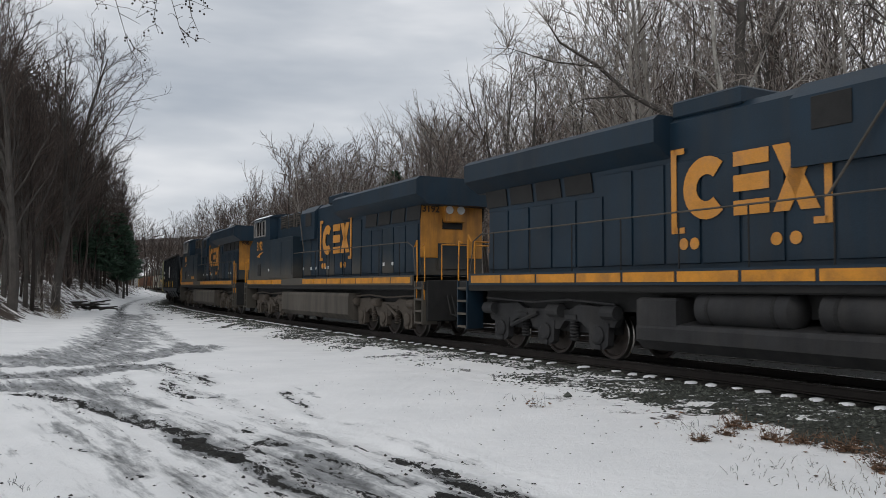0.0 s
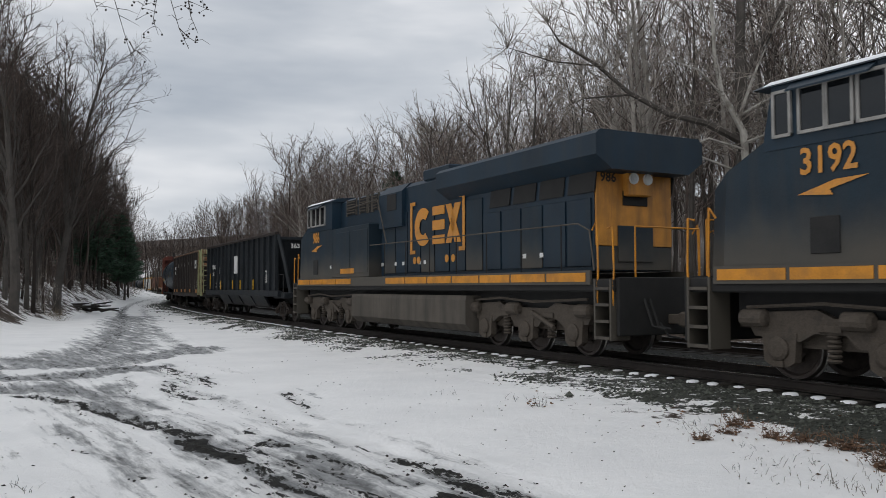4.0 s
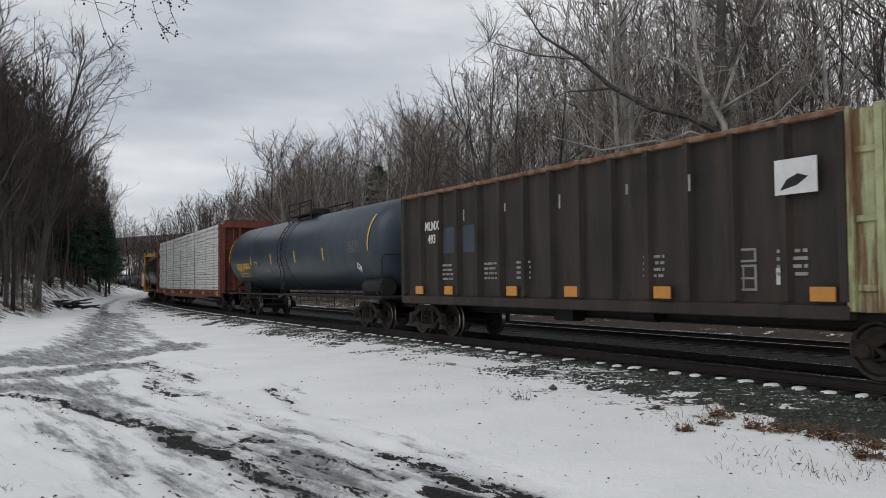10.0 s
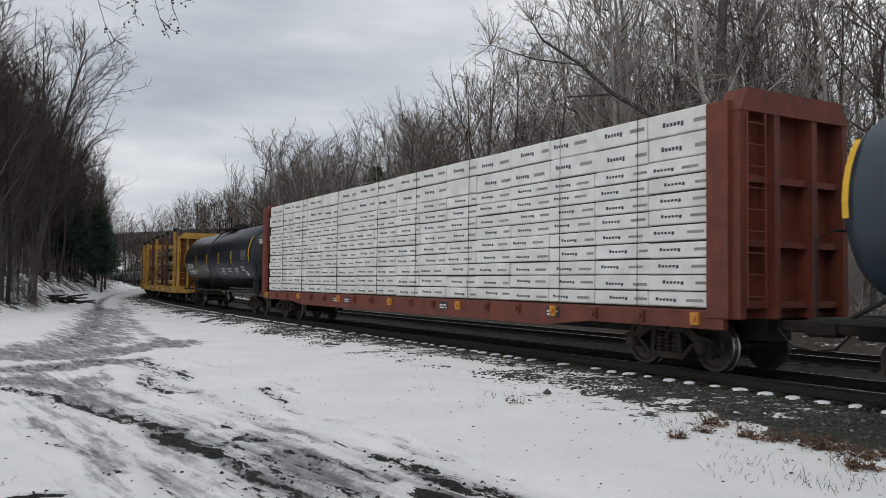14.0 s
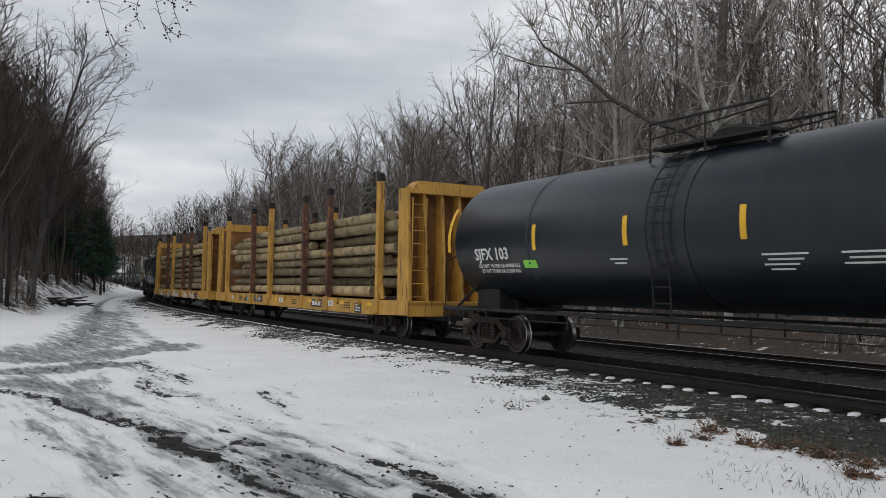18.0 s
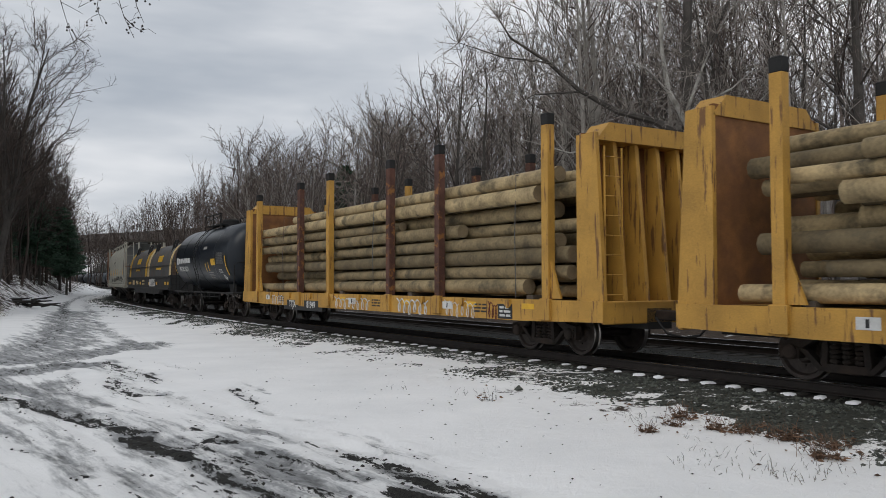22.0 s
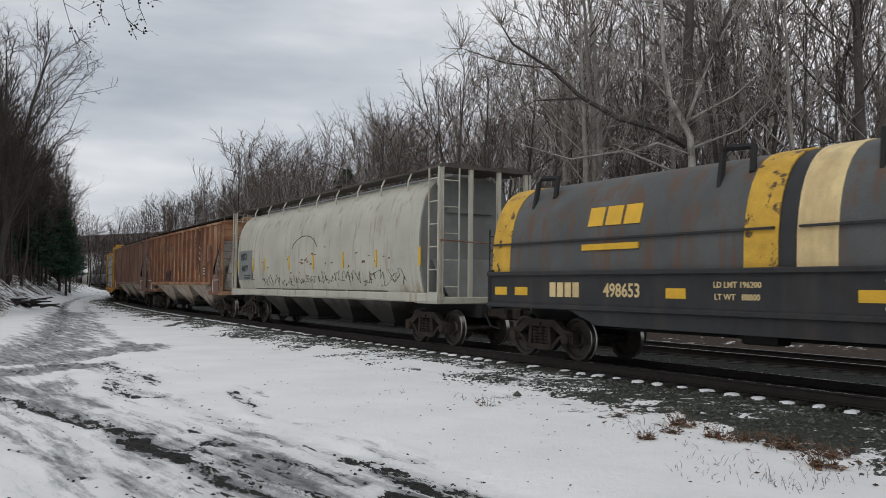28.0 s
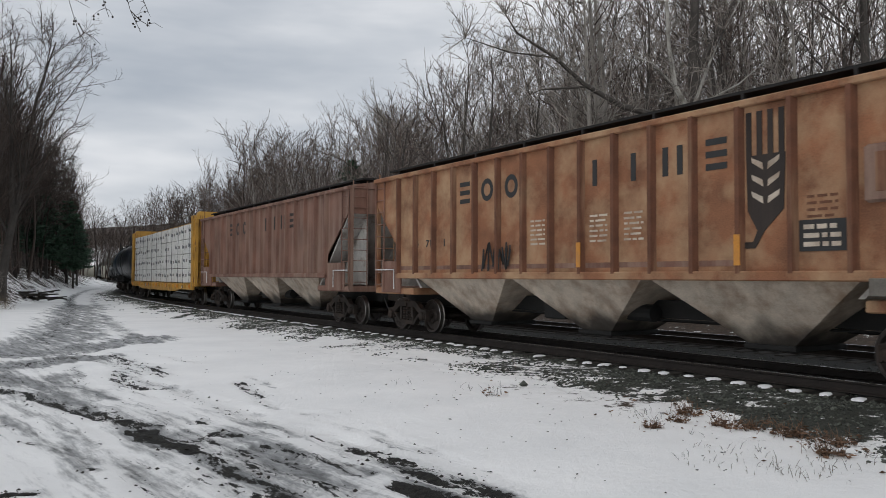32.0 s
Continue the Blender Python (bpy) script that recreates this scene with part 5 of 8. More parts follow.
def brake_gear(car, half):
    g = Geo()
    g.lathe([(-.35, .17), (.35, .17)], "x", 12, (1.2, -.5, .85))
    g.box(-1.6, -.9, -.75, -.4, .62, .95, .03)
    g.tube([(-half + 2, -.3, .72), (half - 2, -.3, .72)], .025, 5)
    g.tube([(-half + 2, .35, .66), (half - 2, .35, .66)], .025, 5)
    part("brake_gear", g, DARK, car)


TRAIN = []
COUPLERS = [149.6, 127.3, 104.2, 81.8, 62.2, 44.8, 24.4, -2.8, -21.2, -45.5, -69.0, -81.7, -99.3, -118.9, -138.0, -157.9, -181.2]


def span(i):
    return (COUPLERS[i] + COUPLERS[i + 1]) / 2, (COUPLERS[i] - COUPLERS[i + 1]) / 2


# ---------- locomotives ----------


def loco_truck_mesh():
    g = Geo()
    for sy in (-1, 1):
        a, b = sorted((.98 * sy, 1.14 * sy))
        g.prism([(-2.55, .95), (-2.4, .72), (-1.5, .66), (-1.25, .80), (-.7, .80), (-.5, .60), (.5, .60), (.7, .80), (1.25, .80), (1.5, .66), (2.4, .72), (2.55, .95), (2.3, 1.12), (1.2, 1.18), (.9, 1.05), (-.9, 1.05), (-1.2, 1.18), (-2.3, 1.12)], "y", a, b)
        for x in (-1.9, 0, 1.9):
            g.prism([(x - .34, .80), (x + .34, .80), (x + .30, .32), (x + .17, .24), (x - .17, .24), (x - .30, .32)], "y", a + .02 * sy, b + .02 * sy)
            g.lathe([(1.14 * sy, .20), (1.20 * sy, .20), (1.23 * sy, .14), (1.24 * sy, 0)], "y", 14, (x, 0, .53))
            g.box(x - .1, x + .1, *sorted((1.14 * sy, 1.2 * sy)), .22, .34, .02)
        for x in (-.95, .95):
            for q in range(6):
                g.lathe([(.36 + q * .075, .09), (.39 + q * .075, .115), (.42 + q * .075, .09)], "z", 10, (x, sy * 1.06, 0))
            g.box(x - .2, x + .2, *sorted((1.0 * sy, 1.18 * sy)), .82, .95, .02)
        for x in (-2.35, 2.35, -.45):
            g.lathe([(-.22, .15), (.22, .15), (.26, .08)], "x", 12, (x, sy * 1.2, 1.02))
        g.tube([(-2.5, 1.2 * sy, 1.2), (-1, 1.24 * sy, 1.28), (.4, 1.22 * sy, 1.2), (2.5, 1.22 * sy, 1.28)], .03, 5)
        g.tube([(.3, 1.18 * sy, .95), (1.3, 1.26 * sy, .62)], .055, 6)
    g.box(-2.2, 2.2, -.95, .95, .55, .95)
    return g.mesh("truck", TRUCK)


LOCO_TRUCK = loco_truck_mesh()
LOCO_TRUCK_DARK = LOCO_TRUCK.copy()
LOCO_TRUCK_DARK.materials[0] = DARKTANK


def brand_shapes(car, x, z, y, size, side, stretch=1.2):
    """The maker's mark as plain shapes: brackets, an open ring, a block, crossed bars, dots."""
    k = size
    sg = -side  # reading direction

    def X(u):
        return x + sg * u * k * stretch

    def slab(u0, u1, w0, w1):
        a, b = sorted((X(u0), X(u1)))
        return Geo().box(a, b, y - .006, y + .006, z + w0 * k, z + w1 * k)
    for u, w in ((-1.28, 1), (1.18, -1)):
        g = slab(u, u + .1, -.72, .72)
        for zz in (-.72, .62):
            a, b = sorted((X(u + .05), X(u + .05 + .2 * w)))
            g.box(a, b, y - .006, y + .006, z + zz * k, z + (zz + .1) * k)
        part("bracket_mark", g, ORANGE, car)
    g = Geo()
    ring = []
    n = 18
    for i in range(n + 1):
        a = radians(48 + 264 * i / n)
        ring.append((math.cos(a), math.sin(a)))
    vs, fs = [], []
    for c, s in ring:
        for rr in (.52, .22):
            vs.append((X(-.62 + c * rr * .82), y - .008 * (1 if side < 0 else -1), z + s * rr * k))
    for i in range(n):
        fs.append((2 * i, 2 * i + 1, 2 * i + 3, 2 * i + 2))
    g.add(vs, fs)
    part("open_ring_mark", g, ORANGE, car)
    for w0, w1 in ((.27, .5), (-.13, .13), (-.5, -.27)):
        part("bar_mark", slab(-.16, .40, w0, w1), ORANGE, car)
    g = Geo()
    for d in (1, -1):
        p = [(.46, .5 * d), (.70, .5 * d), (1.12, -.5 * d), (.86, -.5 * d)]
        vs = [(X(u), y + q, z + w * k) for q in (-.008 * d, .008 * d) for u, w in p]
        g.add(vs, [(0, 1, 2, 3), (7, 6, 5, 4), (0, 4, 5, 1), (1, 5, 6, 2), (2, 6, 7, 3), (3, 7, 4, 0)])
    part("crossed_bar_mark", g, ORANGE, car)
    for u in (-1.05, -.85, .5, .78):
        g = Geo().lathe([(y - .006, .1 * k), (y + .006, .1 * k)], "y", 16, (X(u), 0, z - .9 * k))
        part("dot_mark", g, ORANGE, car)


def loco(label, number, dusty):
    car = thing("locomotive", label, "locomotive", "locomotives at the head of the train")
    low = DUSTY if dusty else BLUE
    part("frame", Geo().box(-10.4, 10.4, -1.46, 1.46, 1.45, 1.72, .03).box(-9.6, 9.6, -1.0, 1.0, 1.05, 1.45), DARK, car)
    # walkway edge with its broken stripe
    for sy in (-1, 1):
        a, b = sorted((1.47 * sy, 1.52 * sy))
        part("walkway_edge", Geo().box(-9.7, 9.7, a, b, 1.60, 1.90), low, car)
        for k in range(13):
            x0 = -9.6 + k * 1.48
            if sy < 0 and dusty and k in (4, 5):
                continue
            a, b = sorted((1.515 * sy, 1.535 * sy))
            part("stripe", Geo().box(x0, x0 + 1.40, a, b, 1.66, 1.85), GOLD, car)
    # fuel tank and air reservoirs
    g = Geo().prism([(-1.46, 1.32), (-1.50, 1.2), (-1.50, .55), (-1.30, .36), (1.30, .36), (1.50, .55), (1.50, 1.2 if dusty else .78), (1.46, 1.32 if dusty else .86)], "x", -3.7 if dusty else -4.6, 4.4 if dusty else 3.3)
    if not dusty:
        g.box(2.25, 3.3, .6, 1.48, .5, 1.36, .05)
    part("fuel_tank", g, GREYTANK if dusty else DARKTANK, car, "dusty grey fuel tank" if dusty else "black fuel tank")
    for x in (.85, -1.7):
        for sy in ((1,) if dusty else (1, -1)):
            rv = part("air_reservoir", Geo().lathe([(-1.1, .12), (-1.06, .22), (-.98, .32), (.98, .32), (1.06, .22), (1.1, .12)], "x", 22, (x, sy * 1.14, 1.17)), DARK if dusty else DARKTANK, car, smooth=True)
            for q in (-.7, .7):
                share("strap", Geo().lathe([(x + q - .04, .322), (x + q - .03, .332), (x + q + .03, .332), (x + q + .04, .322)], "x", 22, (0, sy * 1.14, 1.17)).mesh("strap", DARK), rv)
    # trucks
    for sx in (1, -1):
        t = share("truck", LOCO_TRUCK if dusty else LOCO_TRUCK_DARK, car, pose(sx * 6.75, 0, 0))
        for q in (1.9, 0, -1.9):
            w = share("wheelset", WHEEL_LOCO, t, pose(q, 0, .53))
            WHEELSETS.append((w, q, .53, 1))
    # cab and nose at the -x end
    part("nose", Geo().loft([[(-10.0, -1.2, 1.9), (-10.0, 1.2, 1.9), (-9.92, 1.2, 3.28), (-9.92, -1.2, 3.28)], [(-9.5, -1.47, 1.9), (-9.5, 1.47, 1.9), (-9.4, 1.47, 3.52), (-9.4, -1.47, 3.52)], [(-8.5, -1.49, 1.9), (-8.5, 1.49, 1.9), (-8.5, 1.49, 3.96), (-8.5, -1.49, 3.96)]]), low, car)
    part("cab", Geo().prism([(-8.55, 1.9), (-8.55, 3.96), (-8.38, 4.78), (-5.7, 4.78), (-5.7, 1.9)], "y", -1.49, 1.49), low if dusty else BLUE, car)
    part("cab_upper", Geo().prism([(-8.58, 3.75), (-8.58, 3.98), (-8.41, 4.79), (-5.68, 4.79), (-5.68, 3.75)], "y", -1.505, 1.505), BLUE, car)
    part("cab_roof", Geo().prism([(-1.56, 4.78), (1.56, 4.78), (1.3, 4.90), (.6, 4.97), (-.6, 4.97), (-1.3, 4.90)], "x", -8.75, -5.6), BLUE, car)
    part("roof_snow", Geo().prism([(-1.50, 4.82), (-1.30, 4.93), (-.6, 5.005), (.6, 5.005), (1.30, 4.93), (1.50, 4.82), (.6, 4.96), (-.6, 4.96)], "x", -8.6, -6.2), SNOWCAP, car, "thin snow on the cab roof")
    for sy in (-1, 1):
        a, b = sorted((1.50 * sy, 1.53 * sy))
        for x0, x1 in ((-8.34, -8.08), (-7.86, -7.46), (-7.38, -7.0), (-6.86, -6.45)):
            w = part("window", Geo().box(x0, x1, a, b, 3.98, 4.64, .01), GLASS, car, "dark cab side window")
            f = Geo()
            a2, b2 = sorted((1.50 * sy, 1.555 * sy))
            for q in ((x0 - .05, x0, 3.93, 4.69), (x1, x1 + .05, 3.93, 4.69)):
                f.box(q[0], q[1], a2, b2, q[2], q[3])
            f.box(x0 - .05, x1 + .05, a2, b2, 4.64, 4.69)
            f.box(x0 - .05, x1 + .05, a2, b2, 3.93, 3.98)
            share("window_frame", f.mesh("window_frame", FAINT), w, label="pale metal window frame")
        part("sun_visor", Geo().prism([(1.5 * sy, 4.73), (1.72 * sy, 4.60), (1.72 * sy, 4.63), (1.5 * sy, 4.78)][::sy], "x", -8.0, -6.6), BLUE, car)
    part("windshield", Geo().loft([[(-8.60, -1.2, 4.06), (-8.60, 1.2, 4.06), (-8.44, 1.2, 4.69), (-8.44, -1.2, 4.69)], [(-8.53, -1.2, 4.06), (-8.53, 1.2, 4.06), (-8.38, 1.2, 4.69), (-8.38, -1.2, 4.69)]]), GLASS, car)
    # equipment cabinet behind the cab, full width below and narrower above
    part("equipment_cabinet", Geo().box(-5.69, -2.2, -1.49, 1.49, 1.9, 3.72, .02), low, car)
    part("upper_cabinet", Geo().prism([(-1.14, 3.72), (-1.14, 4.70), (-.9, 4.86), (.9, 4.86), (1.14, 4.70), (1.14, 3.72)], "x", -5.69, -2.0), BLUE, car)
    for sy in (-1, 1):
        a, b = sorted((1.14 * sy, 1.19 * sy))
        for x0, w in ((-4.95, .82), (-3.74, .6), (-2.9, .16), (-2.56, .42)):
            l = part("louvre_panel", Geo().box(x0, x0 + w, a, b, 4.2, 4.74, .01), DARK, car)
            for q in range(5):
                a2, b2 = sorted((1.19 * sy, 1.225 * sy))
                share("louvre", Geo().box(x0 + .05, x0 + w - .05, a2, b2, 4.25 + q * .1, 4.28 + q * .1).mesh("louvre", TRUCK), l)
            for xx in (x0 - .06, x0 + w + .02):
                share("louvre_frame", Geo().box(xx, xx + .05, a, b + .01 * sy if sy > 0 else b, 4.16, 4.79).mesh("louvre_frame", GREYTANK), l)
        a, b = sorted((1.49 * sy, 1.51 * sy))
        for x0 in (-5.2, -3.6):
            part("cabinet_door", Geo().box(x0, x0 + 1.3, a, b, 2.05, 3.55, .01), low, car)
    # long hood
    part("long_hood", Geo().prism([(-1.1, 1.9), (-1.1, 4.72), (-.92, 4.87), (.92, 4.87), (1.1, 4.72), (1.1, 1.9)], "x", -2.0, 9.35), BLUE, car)
    part("intake_housing", Geo().prism([(-1.25, 3.5), (-1.25, 4.62), (-.95, 4.90), (.95, 4.90), (1.25, 4.62), (1.25, 3.5)], "x", -1.9, -.1), BLUE, car)
    part("intake_screen", Geo().box(-1.2, -.5, -1.27, 1.27, 4.05, 4.58, .01), DARK, car)
    part("exhaust_hatch", Geo().box(1.05, 2.7, -1.06, 1.06, 4.80, 5.14, .04), BLUE, car)
    # radiator wings
    part("radiator_wing", Geo().prism([(-1.1, 4.05), (-1.52, 4.34), (-1.52, 4.78), (-1.40, 4.88), (1.40, 4.88), (1.52, 4.78), (1.52, 4.34), (1.1, 4.05)], "x", 2.75, 9.95), BLUE, car)
    part("wing_snow", Geo().prism([(-1.38, 4.88), (-1.2, 4.915), (1.2, 4.915), (1.38, 4.88)], "x", 4.35, 6.4), SNOWCAP, car, "strip of snow on the radiator roof")
    for sy in (-1, 1):
        a, b = sorted((1.1 * sy, 1.135 * sy))
        for k in range(4):
            x0 = 5.05 + k * 1.13
            part("radiator_screen", Geo().prism([(x0, 3.62), (x0 + .95, 3.62), (x0 + 1.03, 4.06), (x0 + .08, 4.06)], "y", a, b), DARK, car)
        for k in range(12):
            x0 = -1.7 + k * .92
            hgt = 3.5 if k > 6 else 3.95
            part("hood_door", Geo().box(x0, x0 + .84, a, b, 2.0, hgt, .012), BLUE if k % 3 else DUSTY if dusty else BLUE, car)
    for sy in (-1, 1):
        brand_shapes(car, 2.05 if dusty else .95, 3.38, sy * 1.15, 1.12, sy)
    # yellow hood end with lights and number boards
    part("hood_end", Geo().box(9.352, 9.40, -1.08, 1.08, 2.45, 4.32, .01), HOODORANGE, car, "orange-yellow hood end")
    part("lower_hood_end", Geo().box(9.352, 9.39, -1.08, 1.08, 1.92, 2.44, .01), low, car)
    lg = part("light_housing", Geo().box(9.40, 9.60, -.34, .34, 3.55, 4.16, .03), HOODORANGE, car)
    for y in (-.2, .2):
        share("headlight", Geo().lathe([(9.60, .13), (9.64, .12), (9.62, .1), (9.61, 0)], "x", 14, (0, y, 3.93)).mesh("headlight", WHITE), lg, label="clear round headlight")
    part("end_grille", Geo().box(9.40, 9.43, -.35, .35, 3.35, 3.68, .01), DARK, car)
    part("end_grille", Geo().box(9.40, 9.43, -.5, .5, 2.1, 2.9, .01), DUSTY, car)
    # handrails
    for sy in (-1, 1):
        y = 1.44 * sy
        rail = part("handrail", Geo().tube([(-5.0, y, 2.98), (0, y, 2.96), (9.2, y, 2.92), (9.6, y, 2.75), (9.75, y, 1.9)], .019, 6), GREYTANK, car, "thin grey handrail")
        for x in (-4.2, -2.6, -1.0, .6, 2.2, 3.8, 5.4, 7.0, 8.6):
            share("stanchion", Geo().tube([(x, y, 1.85), (x, y, 2.95)], .017, 5).mesh("stanchion", DARK), rail)
        part("cab_handrail", Geo().tube([(-4.9, 1.2 * sy, 4.42), (-3.2, 1.24 * sy, 4.5), (-1.95, 1.28 * sy, 4.5), (-.9, 1.42 * sy, 2.98)], .022, 6), GREYTANK, car)
        for sx in (1, -1):
            for x, zt in ((9.85, 2.95), (10.35, 2.8)):
                part("end_handrail", Geo().tube([(sx * (x - .16), y, 2.75), (sx * x, y, zt), (sx * (x + .03), y, 1.9), (sx * (x - .03), y, 1.0)], .022, 6), GOLD, car, "yellow end handrail")
            a, b = sorted((sx * 9.85, sx * 10.3))
            sw = part("step_well", Geo().box(a - .05, a, *sorted((1.0 * sy, 1.5 * sy)), .45, 1.72).box(b, b + .05, *sorted((1.0 * sy, 1.5 * sy)), .45, 1.72), low, car)
            for q in range(4):
                share("step", Geo().box(a, b, *sorted((1.05 * sy, 1.5 * sy)), .48 + q * .34, .52 + q * .34).mesh("step", DARK), sw)
                share("step_edge", Geo().box(a, b, *sorted((1.5 * sy, 1.52 * sy)), .47 + q * .34, .53 + q * .34).mesh("step_edge", GREYTANK), sw, label="worn grey step edge")
    for sx in (1, -1):
        a, b = sorted((sx * 10.4, sx * 10.5))
        part("end_plate", Geo().box(a, b, -1.4, 1.4, .55, 1.75, .02), DARK, car)
        g = Geo()
        for y in (-.9, .9):
            g.tube([(sx * 10.42, y, 1.75), (sx * 10.42, y, 2.8)], .02, 5)
        g.tube([(sx * 10.42, -.9, 2.8), (sx * 10.42, .9, 2.8)], .02, 5)
        part("end_rail", g, GOLD, car)
        h = Geo()
        for y in (-.75, -.6, .6, .75):
            h.tube([(sx * 10.5, y, 1.3), (sx * 10.75, y, .75), (sx * 11.05, y * .9, .7)], .028, 5)
        part("hose_set", h, DARK, car)
    couplers(car, 11.15, .88, TRUCK)
    if number:
        lettering(number, .58, ORANGE, car, -7.42, 3.47, -1.515, .86)
        g = Geo()
        vs = [(-7.96, -1.513, 2.98), (-7.24, -1.513, 3.06), (-7.3, -1.513, 3.16), (-6.74, -1.513, 3.18), (-7.40, -1.513, 3.02), (-7.34, -1.513, 2.93)]
        g.add(vs, [(0, 1, 2), (3, 1, 4), (1, 3, 2), (0, 4, 1), (4, 0, 5)])
        part("flash_mark", g, ORANGE, car)
        lettering(number, .3, BLACKPAINT, car, 0, 0, rot=pose(9.405, -.75, 3.95, 90, 0, 90))
    rnd2 = random.Random(len(label))
    for k in range(9):
        x = rnd2.uniform(-8, 8)
        yy = -1.535 if x < -2.2 else -1.14
        part("sticker", Geo().box(x, x + .14, yy - .004, yy + .004, 2.25, 2.36), WHITE, car)
    if dusty:
        part("vent_door", Geo().box(-7.75, -7.25, -1.512, -1.49, 2.05, 2.62, .01), DARK, car)
        if number == "986":
            part("stripe", Geo().box(-4.79, -3.48, -1.512, -1.495, 2.04, 2.22), GOLD, car)
    return car


for i, (lab, num, dusty, turned) in enumerate((("dark blue diesel locomotive with orange markings, cab leading", "", False, True),
                                                ("dusty dark blue diesel locomotive with yellow hood end", "3192", True, False),
                                                ("dusty dark blue diesel locomotive with yellow hood end", "986", True, False))):
    c_, h_ = span(i)
    TRAIN.append((loco(lab, num, dusty), c_, 6.75, turned))


# ---------- freight cars ----------


def bathtub_gondola(i):
    c, h = span(i)
    car = thing("coal_gondola", "black steel coal gondola with ribbed sloping sides", "freight car")
    bl, b = 8.3, 7.95                 # length behind and ahead of the middle
    base = h - 2.2
    # side sheets and sloping ends of the tub
    for sy in (-1, 1):
        a, q = sorted((1.38 * sy, 1.42 * sy))
        part("side_sheet", Geo().box(-bl, b, a, q, 1.4, 4.02), BLACKHOP, car)
        a, q = sorted((1.36 * sy, 1.54 * sy))
        part("top_chord", Geo().box(-bl - .03, b + .03, a, q, 3.97, 4.10, .02), BROWN, car, "worn brown top rail")
        a, q = sorted((1.36 * sy, 1.56 * sy))
        part("side_sill", Geo().box(-h + 1.3, h - 1.3, a, q, 1.12, 1.40, .02), BLACKHOP, car)
        for k in range(16):
            x = -bl + .07 + k * (bl + b - .14) / 15
            a, q = sorted((1.42 * sy, 1.53 * sy))
            part("rib", Geo().box(x - .07, x + .07, a, q, 1.40, 3.98, .025), BLACKHOP, car)
        # tub hanging below the sill
        for x0, x1 in ((-5.4, -2.82), (-2.8, -.12), (-.1, 2.58), (2.6, 5.3)):
            part("tub_rib", Geo().prism([(1.40 * sy, 1.12), (1.10 * sy, .60), (1.0 * sy, .60), (1.30 * sy, 1.12)][::sy], "x", x1 - .1, x1 + .1), BLACKHOP, car)
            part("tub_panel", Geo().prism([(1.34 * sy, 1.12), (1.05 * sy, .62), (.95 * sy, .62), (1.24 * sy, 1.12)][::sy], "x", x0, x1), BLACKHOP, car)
    part("tub_floor", Geo().box(-5.6, 5.6, -1.0, 1.0, .58, .66), DARK, car)
    for sx in (1, -1):
        bb = b if sx > 0 else bl
        lo = bb - .8
        part("end_sheet", Geo().loft([[(sx * lo, -1.4, 1.5), (sx * lo, 1.4, 1.5), (sx * (lo - .05), 1.4, 1.5), (sx * (lo - .05), -1.4, 1.5)], [(sx * bb, -1.4, 3.85), (sx * bb, 1.4, 3.85), (sx * (bb - .05), 1.4, 3.85), (sx * (bb - .05), -1.4, 3.85)]]), BLACKHOP, car)
        part("end_chord", Geo().box(*sorted((sx * (bb - .06), sx * (bb + .08))), -1.45, 1.45, 3.72, 3.87, .02), BLACKHOP, car)
        for sy in (-1, 1):
            part("corner_brace", Geo().tube([(sx * (bb - .02), 1.38 * sy, 3.95), (sx * (bb + .5), 1.22 * sy, 2.7), (sx * (h - 1.0), 1.05 * sy, 1.32)], .09, 4), BLACKHOP, car)
        part("end_platform", Geo().box(*sorted((sx * (h - 2.6), sx * (h - .75))), -1.4, 1.4, 1.05, 1.32, .03), BLACKHOP, car)
        g = Geo()
        g.tube([(sx * (h - .85), -1.42, 1.3), (sx * (h - .85), -1.42, 2.1), (sx * (h - 1.6), -1.42, 2.15), (sx * (h - 1.6), -1.42, 1.4)], .02, 5)
        part("grab_iron", g, DARK, car)
    part("centre_sill", Geo().box(-h + .9, h - .9, -.25, .25, .75, 1.08), DARK, car)
    part("coal_load", Geo().prism([(-1.35, 3.2), (1.35, 3.2), (.4, 3.6), (-.4, 3.6)], "x", -bl + .9, b - .9), DARK, car)
    for x, w in ((-7.2, .13), (-4.05, .13), (-.9, .13), (.95, .13), (3.8, .13)):
        part("reflector", Geo().box(x, x + w * .7, -1.552, -1.545 + .02, 1.45, 1.95 if x > -7 else 2.4), YMARK, car, "yellow reflective strip")
    lettering("MLMX", .34, WHITE, car, -5.97, 2.76, -1.55, .95)
    lettering("363", .31, WHITE, car, -6.1, 2.33, -1.55, .95)
    bars(FAINT, car, -6.1, 1.75, -1.43, .8, 2, .09, .2)
    part("board", Geo().box(-5.13, -4.82, -1.432, -1.424, 2.38, 2.72), WHITE, car)
    part("board", Geo().box(-5.10, -4.85, -1.437, -1.424, 2.41, 2.69), BLACKHOP, car)
    lettering("C", .2, WHITE, car, -4.975, 2.55, -1.44)
    part("placard", Geo().box(-.4, .3, -1.56, -1.53, 2.3, 3.25), WHITE, car, "pale rectangular panel")
    part("data_box", Geo().box(5.5, 6.1, -1.434, -1.425, 1.78, 2.35), WHITE, car)
    part("data_box", Geo().box(5.55, 6.05, -1.44, -1.425, 1.83, 2.3), BLACKHOP, car)
    bars(FAINT, car, 5.8, 2.1, -1.445, .4, 4, .05, .1, seed=4)
    bars(FAINT, car, -5.0, 1.75, -1.43, .8, 2, .09, .2, seed=5)
    lettering("363", .3, WHITE, car, 0, 0, rot=pose(b + .02, -.6, 3.45, 74, 0, 90))
    add_trucks(car, base)
